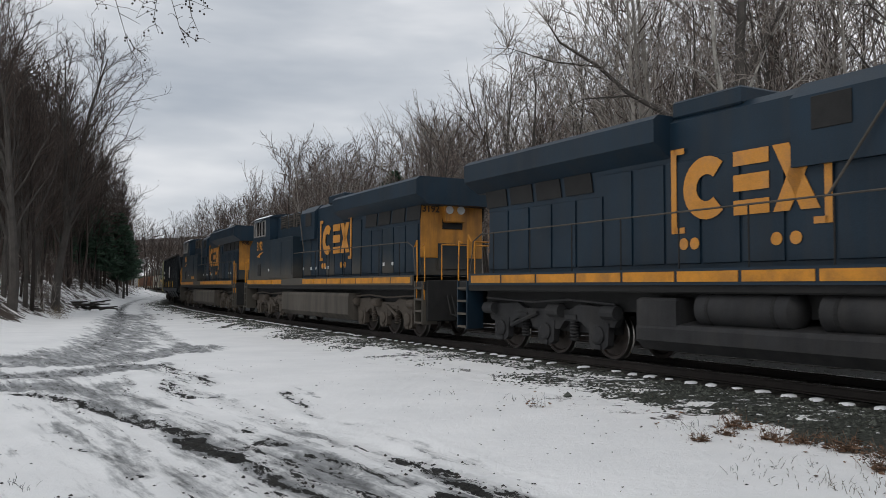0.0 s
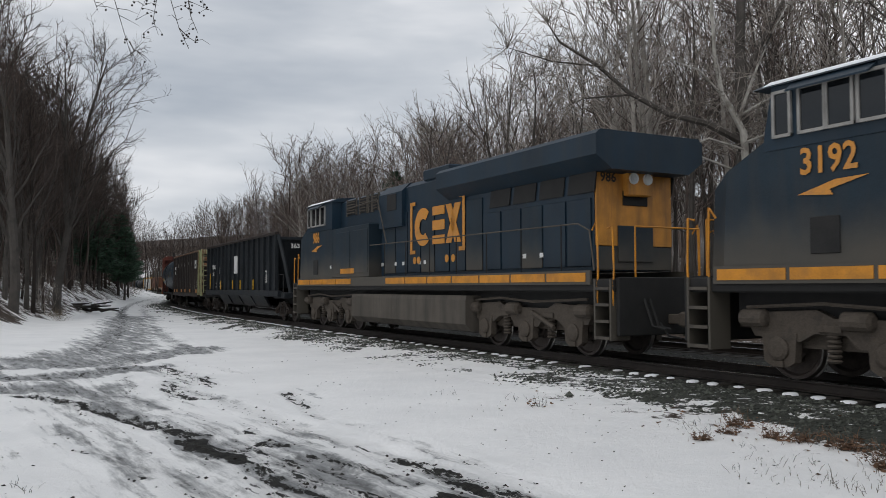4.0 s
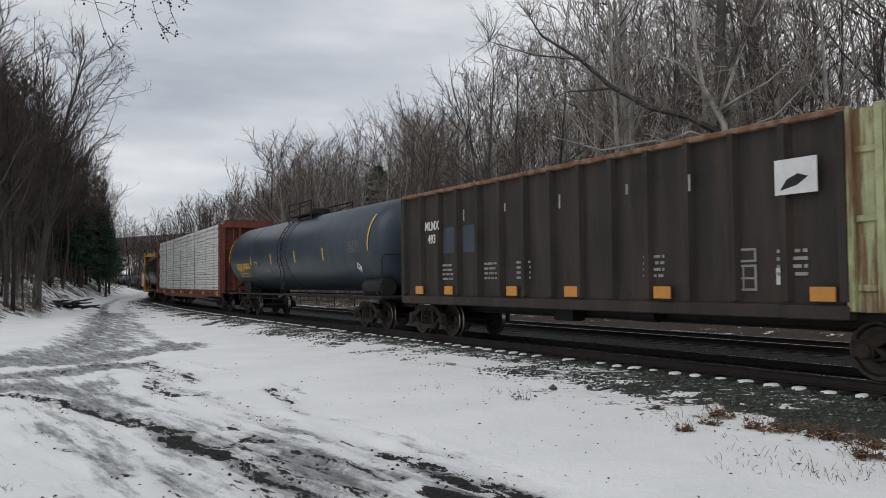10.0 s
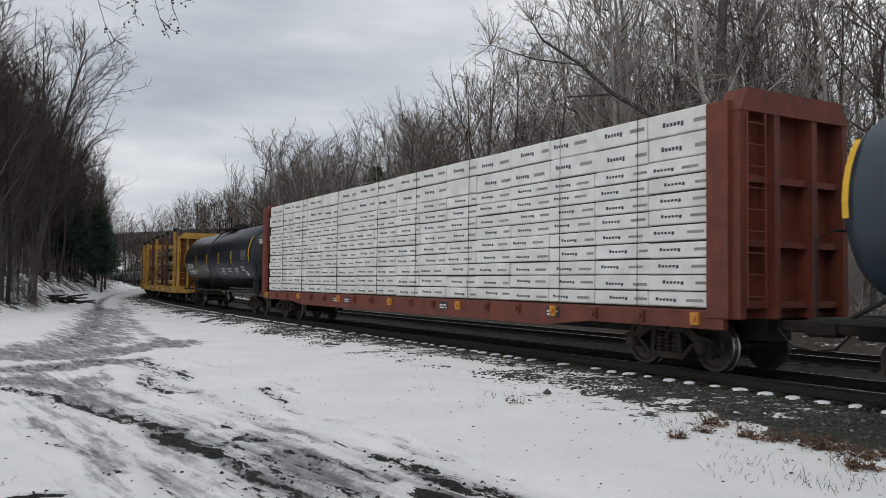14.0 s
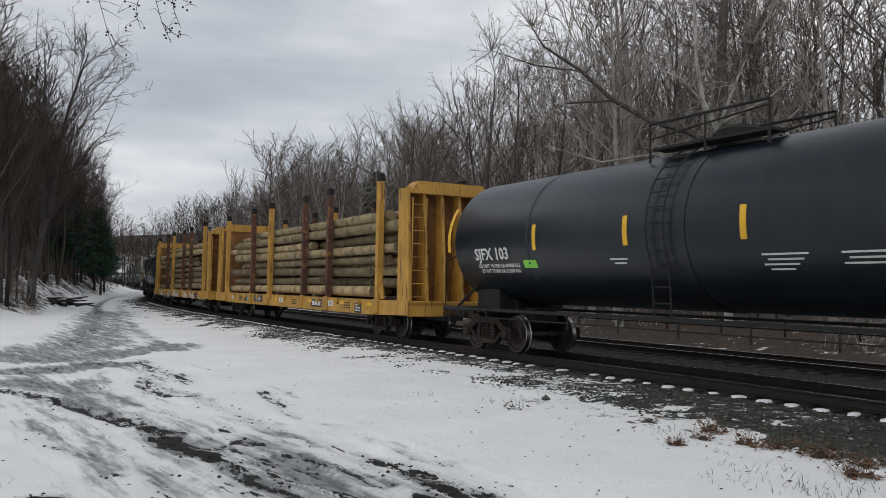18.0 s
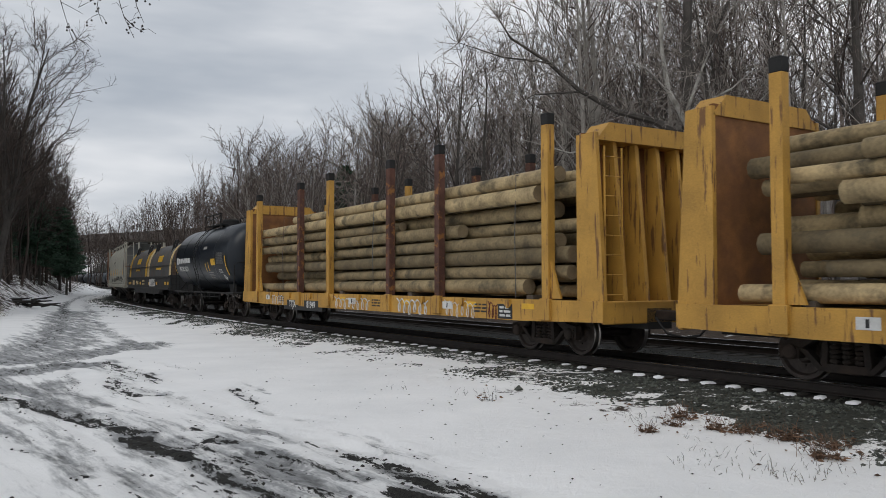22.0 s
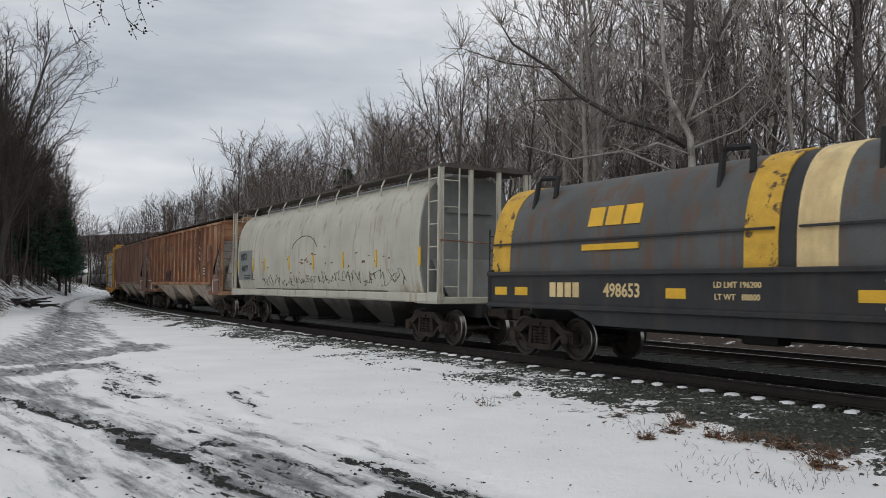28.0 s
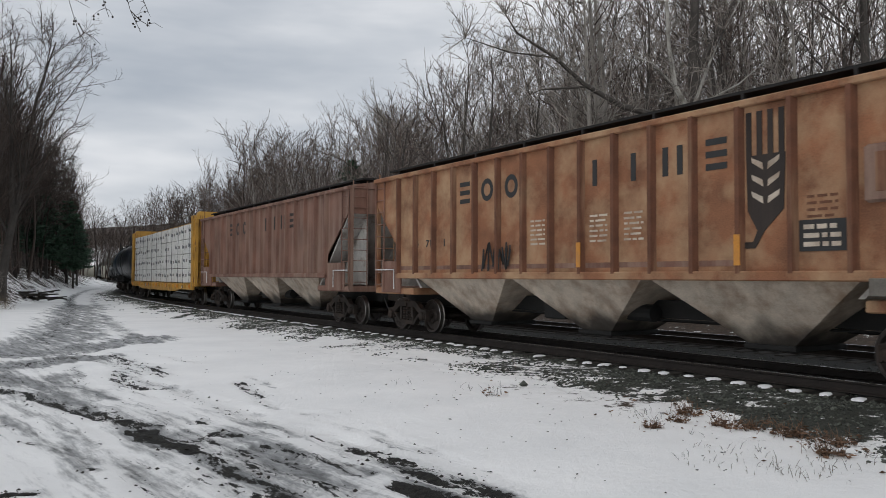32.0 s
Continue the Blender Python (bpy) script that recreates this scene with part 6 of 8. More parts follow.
    couplers(car, h)
    brake_gear(car, h)
    return car, c, base


def side_gondola(i):
    c, h = span(i)
    car = thing("woodchip_gondola", "dark brown high-sided gondola with pale green end posts", "freight car")
    b, bf, base = 7.85, 7.75, 7.2
    for sy in (-1, 1):
        a, q = sorted((1.40 * sy, 1.44 * sy))
        part("side_sheet", Geo().box(-b, 6.35, a, q, 1.05, 4.0), BROWN, car)
        part("green_panel", Geo().box(6.35, bf, a, q, 1.05, 4.0), PALEGREEN, car, "pale green rusted end panel")
        for x in (6.42, 6.9):
            part("panel_post", Geo().box(x - .06, x + .06, *sorted((1.44 * sy, 1.53 * sy)), 1.05, 4.03, .015), PALEGREEN, car)
        for z in (1.4, 2.4, 3.4):
            part("panel_rib", Geo().box(6.5, bf - .1, *sorted((1.44 * sy, 1.475 * sy)), z - .05, z + .05, .01), PALEGREEN, car)
        a, q = sorted((1.38 * sy, 1.55 * sy))
        part("top_chord", Geo().box(-b, 6.4, a, q, 3.96, 4.06, .02), RUST, car, "rusted pale top rail")
        part("side_sill", Geo().box(-b, 6.4, a, q, .92, 1.14, .02), BROWN, car)
        for k in range(15):
            x = -b + .12 + k * (b + 6.2) / 14
            a2, q2 = sorted((1.44 * sy, 1.56 * sy))
            part("rib", Geo().prism([(x - .11, 1.44 * sy), (x - .06, 1.56 * sy), (x + .06, 1.56 * sy), (x + .11, 1.44 * sy)][::-sy], "z", 1.2, 3.98), BROWN, car)
        g = Geo()
        ladder(g, 7.0, bf - .12, 1.53 * sy, 1.1, 3.9, 9, .014)
        part("ladder", g, PALEGREEN, car)
    for sx in (1, -1):
        bb = bf if sx > 0 else b
        m = PALEGREEN if sx > 0 else BROWN
        part("end_sheet", Geo().box(*sorted((sx * (bb - .06), sx * bb)), -1.42, 1.42, 1.1, 4.0), BROWN, car)
        part("end_cap", Geo().box(*sorted((sx * bb, sx * (bb + .14))), -1.46, 1.46, 3.75, 4.05, .03), m, car)
        for k in range(6):
            z = 1.35 + k * .42
            part("end_rib", Geo().prism([(sx * bb, z - .14), (sx * (bb + .13), z - .08), (sx * (bb + .13), z + .08), (sx * bb, z + .14)][::-sx], "y", -1.42, 1.42), BROWN if k < 4 else RUST, car)
        for sy in (-1, 1):
            part("corner_post", Geo().box(*sorted((sx * (bb - .1), sx * (bb + .1))), *sorted((1.38 * sy, 1.52 * sy)), 1.0, 4.07, .02), m, car)
        g = Geo()
        end_ladder(g, sx * (bb + .2), -1.35, -.85, 1.2, 3.8, 8)
        part("end_ladder", g, m, car)
    part("underframe", Geo().box(-b, b, -1.2, 1.2, .92, 1.12).box(-h + .9, h - .9, -.3, .3, .68, 1.0), DARK, car)
    for k, x in enumerate((-6.95, -5.3, -2.35, -.15, 2.5, 5.78)):
        part("reflector", Geo().box(x, x + .42, -1.575, -1.55, 1.20, 1.42), ORANGE, car)
    part("label_board", Geo().box(5.2, 5.95, -1.57, -1.55, 2.85, 3.4), WHITE, car, "white placard")
    part("label_smudge", Geo().prism([(5.3, 2.92), (5.6, 2.98), (5.8, 3.1), (5.62, 3.16), (5.42, 3.08)], "y", -1.575, -1.55), BLACKHOP, car)
    lettering("MLMX", .34, WHITE, car, -5.95, 3.06, -1.585, .85)
    lettering("493", .34, WHITE, car, -5.95, 2.70, -1.585, .85)
    for x in (2.4, 5.4, -3.2, -1.8, -5.3):
        bars(FAINT, car, x, 1.95, -1.46, .55, 4, .055, .12, seed=int(x * 10) + 99)
    part("patch", Geo().box(-b + 2.3, -b + 2.95, -1.452, -1.44, 2.3, 3.0), TANKBLUE, car, "grey repainted patch")
    part("patch", Geo().box(-b + 3.35, -b + 4.0, -1.452, -1.44, 2.3, 3.0), TANKBLUE, car, "grey repainted patch")
    for z0, z1 in ((1.35, 1.78), (1.82, 2.05)):
        part("data_box", Geo().box(4.22, 4.72, -1.456, -1.44, z0, z1), FAINT, car)
        part("data_panel", Geo().box(4.26, 4.68, -1.460, -1.44, z0 + .04, z1 - .04), BROWN, car)
    part("data_line", Geo().box(4.45, 4.48, -1.464, -1.44, 1.39, 1.74), FAINT, car)
    part("data_line", Geo().box(4.26, 4.68, -1.464, -1.44, 1.54, 1.57), FAINT, car)
    part("route_card", Geo().box(5.1, 5.3, -1.456, -1.44, 1.45, 1.72), WHITE, car, "small white routing card")
    for k, x in enumerate((-4.3, -2.4, -.3, 1.8, 3.4)):
        part("chalk_mark", Geo().box(x, x + .05, -1.575, -1.56, 3.1 + .1 * (k % 2), 3.4), FAINT, car)
    add_trucks(car, base)
    couplers(car, h)
    brake_gear(car, h)
    return car, c, base


def tank_car(i, mat, label, r, zc, half_shell=None, marks="", span_=None, keyed=True, deck=True):
    c, h = span_ or span(i)
    car = thing("tank_car", label, "tank car", "tank cars in the train")
    s, base = half_shell or h - 1.0, 7.45 if marks == "blue" else h - 2.3
    prof = [(-s, .02), (-s + .03, .45 * r), (-s + .12, .72 * r), (-s + .28, .9 * r), (-s + .55, r), (-.02, r), (-.02, r + .012), (.25, r + .012), (.25, r), (s - .55, r), (s - .28, .9 * r), (s - .12, .72 * r), (s - .03, .45 * r), (s, .02)]
    part("tank_shell", Geo().lathe(prof, "x", 48, (0, 0, zc)), mat, car, smooth=True)
    for x in (-s * .55, s * .55):
        part("weld_band", Geo().lathe([(x - .04, r), (x - .03, r + .008), (x + .03, r + .008), (x + .04, r)], "x", 48, (0, 0, zc)), mat, car)
    # top fittings and railing
    part("manway", Geo().lathe([(zc + r - .1, .42), (zc + r + .28, .42), (zc + r + .34, .36), (zc + r + .36, 0)], "z", 20, (.1, 0, 0)), DARK, car)
    pf = part("walkway", Geo().box(-1.3, 1.5, -.85, -.4, zc + r + .0, zc + r + .05).box(-1.3, 1.5, .4, .85, zc + r, zc + r + .05), DARK, car)
    for y in (-.9, .9):
        share("railing", Geo().tube([(-1.3, y, zc + r - .25), (-1.3, y, zc + r + .52), (1.5, y, zc + r + .52), (1.5, y, zc + r - .25)], .03, 6)
              .tube([(-1.3, y, zc + r + .22), (1.5, y, zc + r + .42)], .02, 5).tube([(.1, y, zc + r - .2), (.1, y, zc + r + .52)], .022, 5).mesh("railing", DARK), pf)
    for sy in (-1, 1):
        g = Geo()
        for xx in (-.62, -.18):
            pts = [(xx, sy * 1.42, 1.0)]
            for k in range(9):
                a = radians(-25 + 13 * k)
                pts.append((xx, sy * (r + .10) * math.cos(a), zc + (r + .10) * math.sin(a)))
            g.tube(pts, .017, 5)
        for k in range(13):
            if k < 3:
                y, z = 1.42, 1.05 + k * .3
                if z > zc - .75:
                    continue
            else:
                a = radians(-28 + 10 * (k - 3))
                y, z = (r + .10) * math.cos(a), zc + (r + .10) * math.sin(a)
            g.tube([(-.62, sy * y, z), (-.18, sy * y, z)], .016, 5)
        part("ladder", g, DARK, car)
        # running board and its handrail
        if deck:
            part("running_board", Geo().box(-h + 1.2, h - 1.2, *sorted((1.1 * sy, 1.46 * sy)), 1.02, 1.08), DARK, car)
            g = Geo()
            g.tube([(-h + 2.9, 1.46 * sy, .86), (h - 2.9, 1.46 * sy, .86)], .014, 5)
            for k in range(9):
                x = (-h + 2.9) + k * (2 * h - 5.8) / 8
                g.tube([(x, 1.46 * sy, .72), (x, 1.46 * sy, 1.05)], .02, 5)
            part("side_rail", g, DARK, car)
    for sx in (1, -1):
        part("stub_sill", Geo().box(*sorted((sx * (h - 3.4), sx * (h - .8))), -.35, .35, .72, 1.12, .02), DARK, car)
        part("end_deck", Geo().box(*sorted((sx * (h - 2.1), sx * (h - .75))), -1.45, 1.45, 1.0, 1.1, .02), DARK, car)
        g = Geo()
        for sy in (-1, 1):
            g.prism([(sx * (base - .7), 1.05), (sx * (base + .7), 1.05), (sx * (base + .3), zc - .45 * r), (sx * (base - .5), zc - .45 * r)][::sx], "y", *sorted((.45 * sy, .55 * sy)))
        g.box(sx * base - .5, sx * base + .5, -1.0, 1.0, 1.05, zc - .75 * r)
        part("saddle", g, DARK, car)
        part("end_rail", Geo().tube([(sx * (h - .8), -1.4, 1.1), (sx * (h - .8), -1.4, 2.3), (sx * (h - 1.0), -1.2, 2.42), (sx * (h - 1.0), 1.2, 2.42), (sx * (h - .8), 1.4, 2.3), (sx * (h - .8), 1.4, 1.1)], .022, 6), DARK, car)
        part("crosswise_brace", Geo().tube([(sx * (h - 1.3), -1.3, 1.1), (sx * (base + .2), -1.0, zc - .6 * r)], .04, 5), DARK, car)
    # curved markings follow the shell
    def curved(x0, x1, a0, a1, m, name, dr=.006):
        g, n = Geo(), 5
        vs, fs = [], []
        for k in range(n + 1):
            a = radians(a0 + (a1 - a0) * k / n)
            for x in (x0, x1):
                vs.append((x, -(r + dr) * math.cos(a), zc + (r + dr) * math.sin(a)))
        for k in range(n):
            fs.append((2 * k, 2 * k + 1, 2 * k + 3, 2 * k + 2))
        return part(name, g.add(vs, fs), m, car)

    def grid(x0, x1, a0, a1, rows, cuts):
        """A white table with dark cells, following the shell."""
        curved(x0, x1, a0, a1, FAINT, "data_table")
        w, q = x1 - x0, (a1 - a0) / rows
        for r_ in range(rows):
            for u0, u1 in zip((0, *cuts), (*cuts, 1)):
                curved(x0 + u0 * w + .015, x0 + u1 * w - .015, a0 + r_ * q + .25, a0 + (r_ + 1) * q - .25, mat, "table_cell", .010)

    def diamond(x, ang, k):
        """A hazard placard standing on its corner."""
        a = radians(ang)
        m4 = pose(x, -(r + .012) * math.cos(a), zc + (r + .012) * math.sin(a), 90 - ang, 0, 0) @ Matrix.Rotation(radians(45), 4, "Z")
        pl = share("hazard_placard", Geo().box(-k, k, -k, k, -.004, .006).mesh("hazard_placard", WHITE), car, m4, "white diamond hazard placard")
        share("placard_figure", Geo().box(-k * .1, k * .55, -k * .1, k * .55, .006, .012).box(-k * .8, -k * .35, -k * .8, -k * .35, .006, .012).mesh("placard_figure", BLACKPAINT), pl)

    def words(t, size, m, x, ang, wide=1.0):
        a = radians(ang)
        return lettering(t, size, m, car, 0, 0, rot=pose(x, -(r + .006) * math.cos(a), zc + (r + .006) * math.sin(a), 90 - ang, 0, 0), wide=wide)
    if marks == "blue":
        for x in (-s + .35, s - .62):
            curved(x, x + .10, -8, 38, YMARK, "reflector")
        for x in (-5.1, -1.95, 1.25, 4.45):
            curved(x, x + .12, -16, 1, YMARK, "reflector")
        words("UTLX 670676", .40, YMARK, -s + 2.75, -17)
        for k, (w, a) in enumerate(((1.1, -24), (1.7, -30), (1.7, -35))):
            for q in range(4):
                curved(-s + 1.75 + q * w / 4, -s + 1.75 + (q + .85) * w / 4, a - .9, a + .9, YMARK, "small_print")
        curved(-4.45, -4.1, -19, -10, YMARK, "data_box")
        curved(-4.41, -4.14, -18, -11, mat, "data_box", .009)
        grid(s - 2.3, s - 1.25, -9, 7, 6, (.3, .5, .75))
        diamond(s - 1.6, -28, .14)
        curved(-2.9, -2.5, -29, -24, FAINT, "small_print")
    elif marks == "black":
        for x in (-s + .18, s - .62):
            curved(x, x + .14, -10, 34, YMARK, "reflector")
        for x in (-4.3, -1.35, 1.45, 4.25):
            curved(x, x + .13, -12, 9, YMARK, "reflector")
        words("SJFX 103", .40, WHITE, -6.0, -14)
        words("LD LMT 191700 LB 86950 KG", .135, WHITE, -5.8, -24.5, 1.05)
        words("LT WT 71300 LB 32350 KG", .135, WHITE, -5.8, -29.5, 1.05)
        curved(-4.75, -4.25, -27, -20, LIME, "placard")
        grid(s - 2.0, s - .98, -8, 9, 7, (.3, .45, .6, .75, .88))
        for k, x in enumerate((-1.8, 1.8, 3.2, 4.6)):
            w = .5 if k == 0 else .85
            for q in range(2 if k == 0 else 3 + k % 2):
                curved(x + .1 * (q % 2), x + w * (1 - .12 * q), -22.2 - q * 3.2, -21 - q * 3.2, WHITE, "small_print")
        curved(s - 2.25, s - 1.7, -27, -19, WHITE, "data_box")
        curved(s - 2.2, s - 1.75, -26, -20, mat, "data_box", .009)
        diamond(s - 1.45, -33, .15)
        lettering("SJFX 103", .26, WHITE, car, 0, 0, rot=pose(s + .02, -.86, zc + .62, 78, 0, 58), wide=.8)
    elif marks == "procor":
        curved(-s + .35, -s + .43, -26, -4, YMARK, "reflector")
        curved(4.72, 4.84, -32, 0, YMARK, "reflector")
        for x in (1.3, 1.8):
            curved(x, x + .10, -24, -9, YMARK, "reflector")
        # the owner's mark as plain blocks
        for k in range(7):
            curved(-4.44 + k * .41, -4.1 + k * .41, -7 if k else -9, 2 if k else 4, WHITE, "owner_mark")
        words("PROX 16211", .36, WHITE, -3.07, -18)
        for k in range(3):
            for q in range(3):
                curved(-4.0 + q * .62, -3.5 + q * .62 - .05 * k, -28 - k * 4, -26.8 - k * 4, FAINT, "small_print")
        curved(2.36, 3.1, -14, -3, YMARK, "placard")
        grid(3.3, 4.4, -12, 6, 7, (.3, .5, .75))
        for k in range(5):
            curved(1.5, 2.4 - .12 * (k % 2), -27 - k * 3.2, -25.8 - k * 3.2, FAINT, "small_print")
        curved(3.45, 3.95, -28, -21, WHITE, "data_box")
        curved(3.49, 3.91, -27.3, -21.7, mat, "data_box", .009)
        diamond(4.0, -37, .15)
        curved(.9, 1.5, 14, 19, FAINT, "small_print")
        lettering("PROX 16211", .26, WHITE, car, 0, 0, rot=pose(s - .12, -.75, zc + .7, 78, 0, 62), wide=.9)
    if mat is TANKBLUE:
        part("valve_box", Geo().lathe([(-.7, .3), (.7, .3)], "x", 16, (s - .9, -1.0, zc - r + .15)), DARK, car)
    add_trucks(car, base, keyed=keyed)
    couplers(car, h)
    return car, c, base


def centre_beam(i, mat, label, group, rows, cols, zload, bundle_h, span_=None, load_label=""):
    c, h = span_ or span(i)
    car = thing("centre_beam_flat_car", label, "flat car")
    b, base = h - .85, h - 2.6
    part("deck", Geo().box(-b, b, -1.45, 1.45, 1.0, 1.14, .02), mat, car)
    for sy in (-1, 1):
        a, q = sorted((1.38 * sy, 1.5 * sy))
        part("side_sill", Geo().prism([(-b, 1.12), (-b, .82), (-b + 3.5, .82), (-b + 5, .68), (b - 5, .68), (b - 3.5, .82), (b, .82), (b, 1.12)][::-1], "y", a, q), mat, car)
        for k in range(19):
            x = -b + .6 + k * (2 * b - 1.2) / 18
            part("winch", Geo().lathe([(1.5 * sy, .06), (1.6 * sy, .06)], "y", 8, (x, 0, 1.0)).box(x - .09, x + .09, *sorted((1.48 * sy, 1.56 * sy)), .88, 1.1), mat if k % 3 else ORANGE, car)
    part("centre_sill", Geo().box(-h + .9, h - .9, -.3, .3, .6, 1.0), DARK, car)
    part("centre_beam", Geo().box(-b, b, -.06, .06, 1.14, 4.8), mat, car)
    for sx in (1, -1):
        bh = part("end_bulkhead", Geo().box(*sorted((sx * (b - .12), sx * (b - .02))), -1.4, 1.4, 1.1, 4.68), mat, car)
        for y in (-1.36, -.5, .5, 1.36):
            share("post", Geo().box(*sorted((sx * (b - .05), sx * (b + .30))), y - .07, y + .07, 1.0, 4.78 if abs(y) < 1 else 4.58, .02).mesh("post", mat), bh)
        for z in (1.25, 2.3, 3.4):
            share("cross_rib", Geo().box(*sorted((sx * b, sx * (b + .2))), -1.3, 1.3, z - .06, z + .06).mesh("cross_rib", mat), bh)
        share("gusset_top", Geo().prism([(-1.45, 4.52), (-1.25, 4.92), (1.25, 4.92), (1.45, 4.52)], "x", *sorted((sx * (b - .15), sx * (b + .32)))).mesh("gusset_top", mat), bh)
        for sy in (-1, 1):
            share("side_flange", Geo().box(*sorted((sx * (b - .35), sx * (b + .12))), *sorted((1.4 * sy, 1.52 * sy)), 1.0, 4.72, .02).mesh("side_flange", mat), bh)
        g = Geo()
        end_ladder(g, sx * (b + .34), -1.3, -.85, 1.2, 4.5, 9)
        part("ladder", g, mat, car)
    for x in (-4.6, -3.6, 3.0, 7.8):
        part("sill_board", Geo().box(x, x + .5, -1.508, -1.498, .86, 1.06), BLACKPAINT, car)
        bars(WHITE, car, x + .25, .96, -1.512, .36, 2, .04, .07, seed=int(x * 10) + 70)
    add_trucks(car, base)
    couplers(car, h)
    brake_gear(car, h)
    load = thing("lumber_load", load_label, "lumber")
    L = (2 * b - .8) / cols
    rnd3 = random.Random(i + 3)
    heights = [bundle_h] * rows if group == "second" else [bundle_h] * (rows - 2) + [bundle_h * 1.5] * 2
    bold, faint = Geo(), Geo()
    for sy in (-1, 1):
        z0 = zload
        for k, hh in enumerate(heights):
            for q in range(cols):
                x0 = -b + .42 + q * L
                dz, dy = rnd3.uniform(-.01, .01), rnd3.uniform(-.025, .025)
                y1 = 1.36 + dy
                part("wrapped_pack", Geo().box(x0 + .008, x0 + L - .012, *sorted((.12 * sy, y1 * sy)), z0 + .022 + dz, z0 + hh - .006 + dz, .022), WRAP, load)
                if sy < 0 and rnd3.random() > .04:
                    u, mh = x0 + L * rnd3.uniform(.08, .3), (.26 if group == "second" else .2) * hh
                    zm = z0 + hh * rnd3.uniform(.36, .52)
                    for n in range(6):
                        bold.box(u + n * L * .058, u + (n + .72) * L * .058, -y1 - .003, -y1 + .004, zm - (.3 * mh if n == 5 else 0), zm + mh * (.7 if n else 1))
                    u += L * rnd3.uniform(.46, .55)
                    faint.box(u, min(u + L * .26, x0 + L - .03), -y1 - .003, -y1 + .004, zm - .01, zm + mh * .7)
            z0 += hh
        part("spacer", Geo().box(-b + .45, b - .45, *sorted((.14 * sy, 1.25 * sy)), zload, z0 - .05), TIMBER, load)
    tagged(part("printed_mark", bold, TANKBLUE, load), kind="stuff")
    tagged(part("faint_mark", faint, FAINT, load), kind="stuff")
    top = zload + sum(heights)
    for k in range(cols // 2 if group == "first" else cols):
        x = -b + .42 + (k + .35 + .3 * rnd3.random()) * (2 * b - .8) / (cols // 2 if group == "first" else cols)
        part("strap", Geo().tube([(x, -1.40, zload - .1), (x + .02, -1.41, (zload + top) / 2), (x, -1.39, top + .01), (x, -.1, top + .03)], .009, 4), DARK, load)
    return car, c, base, load


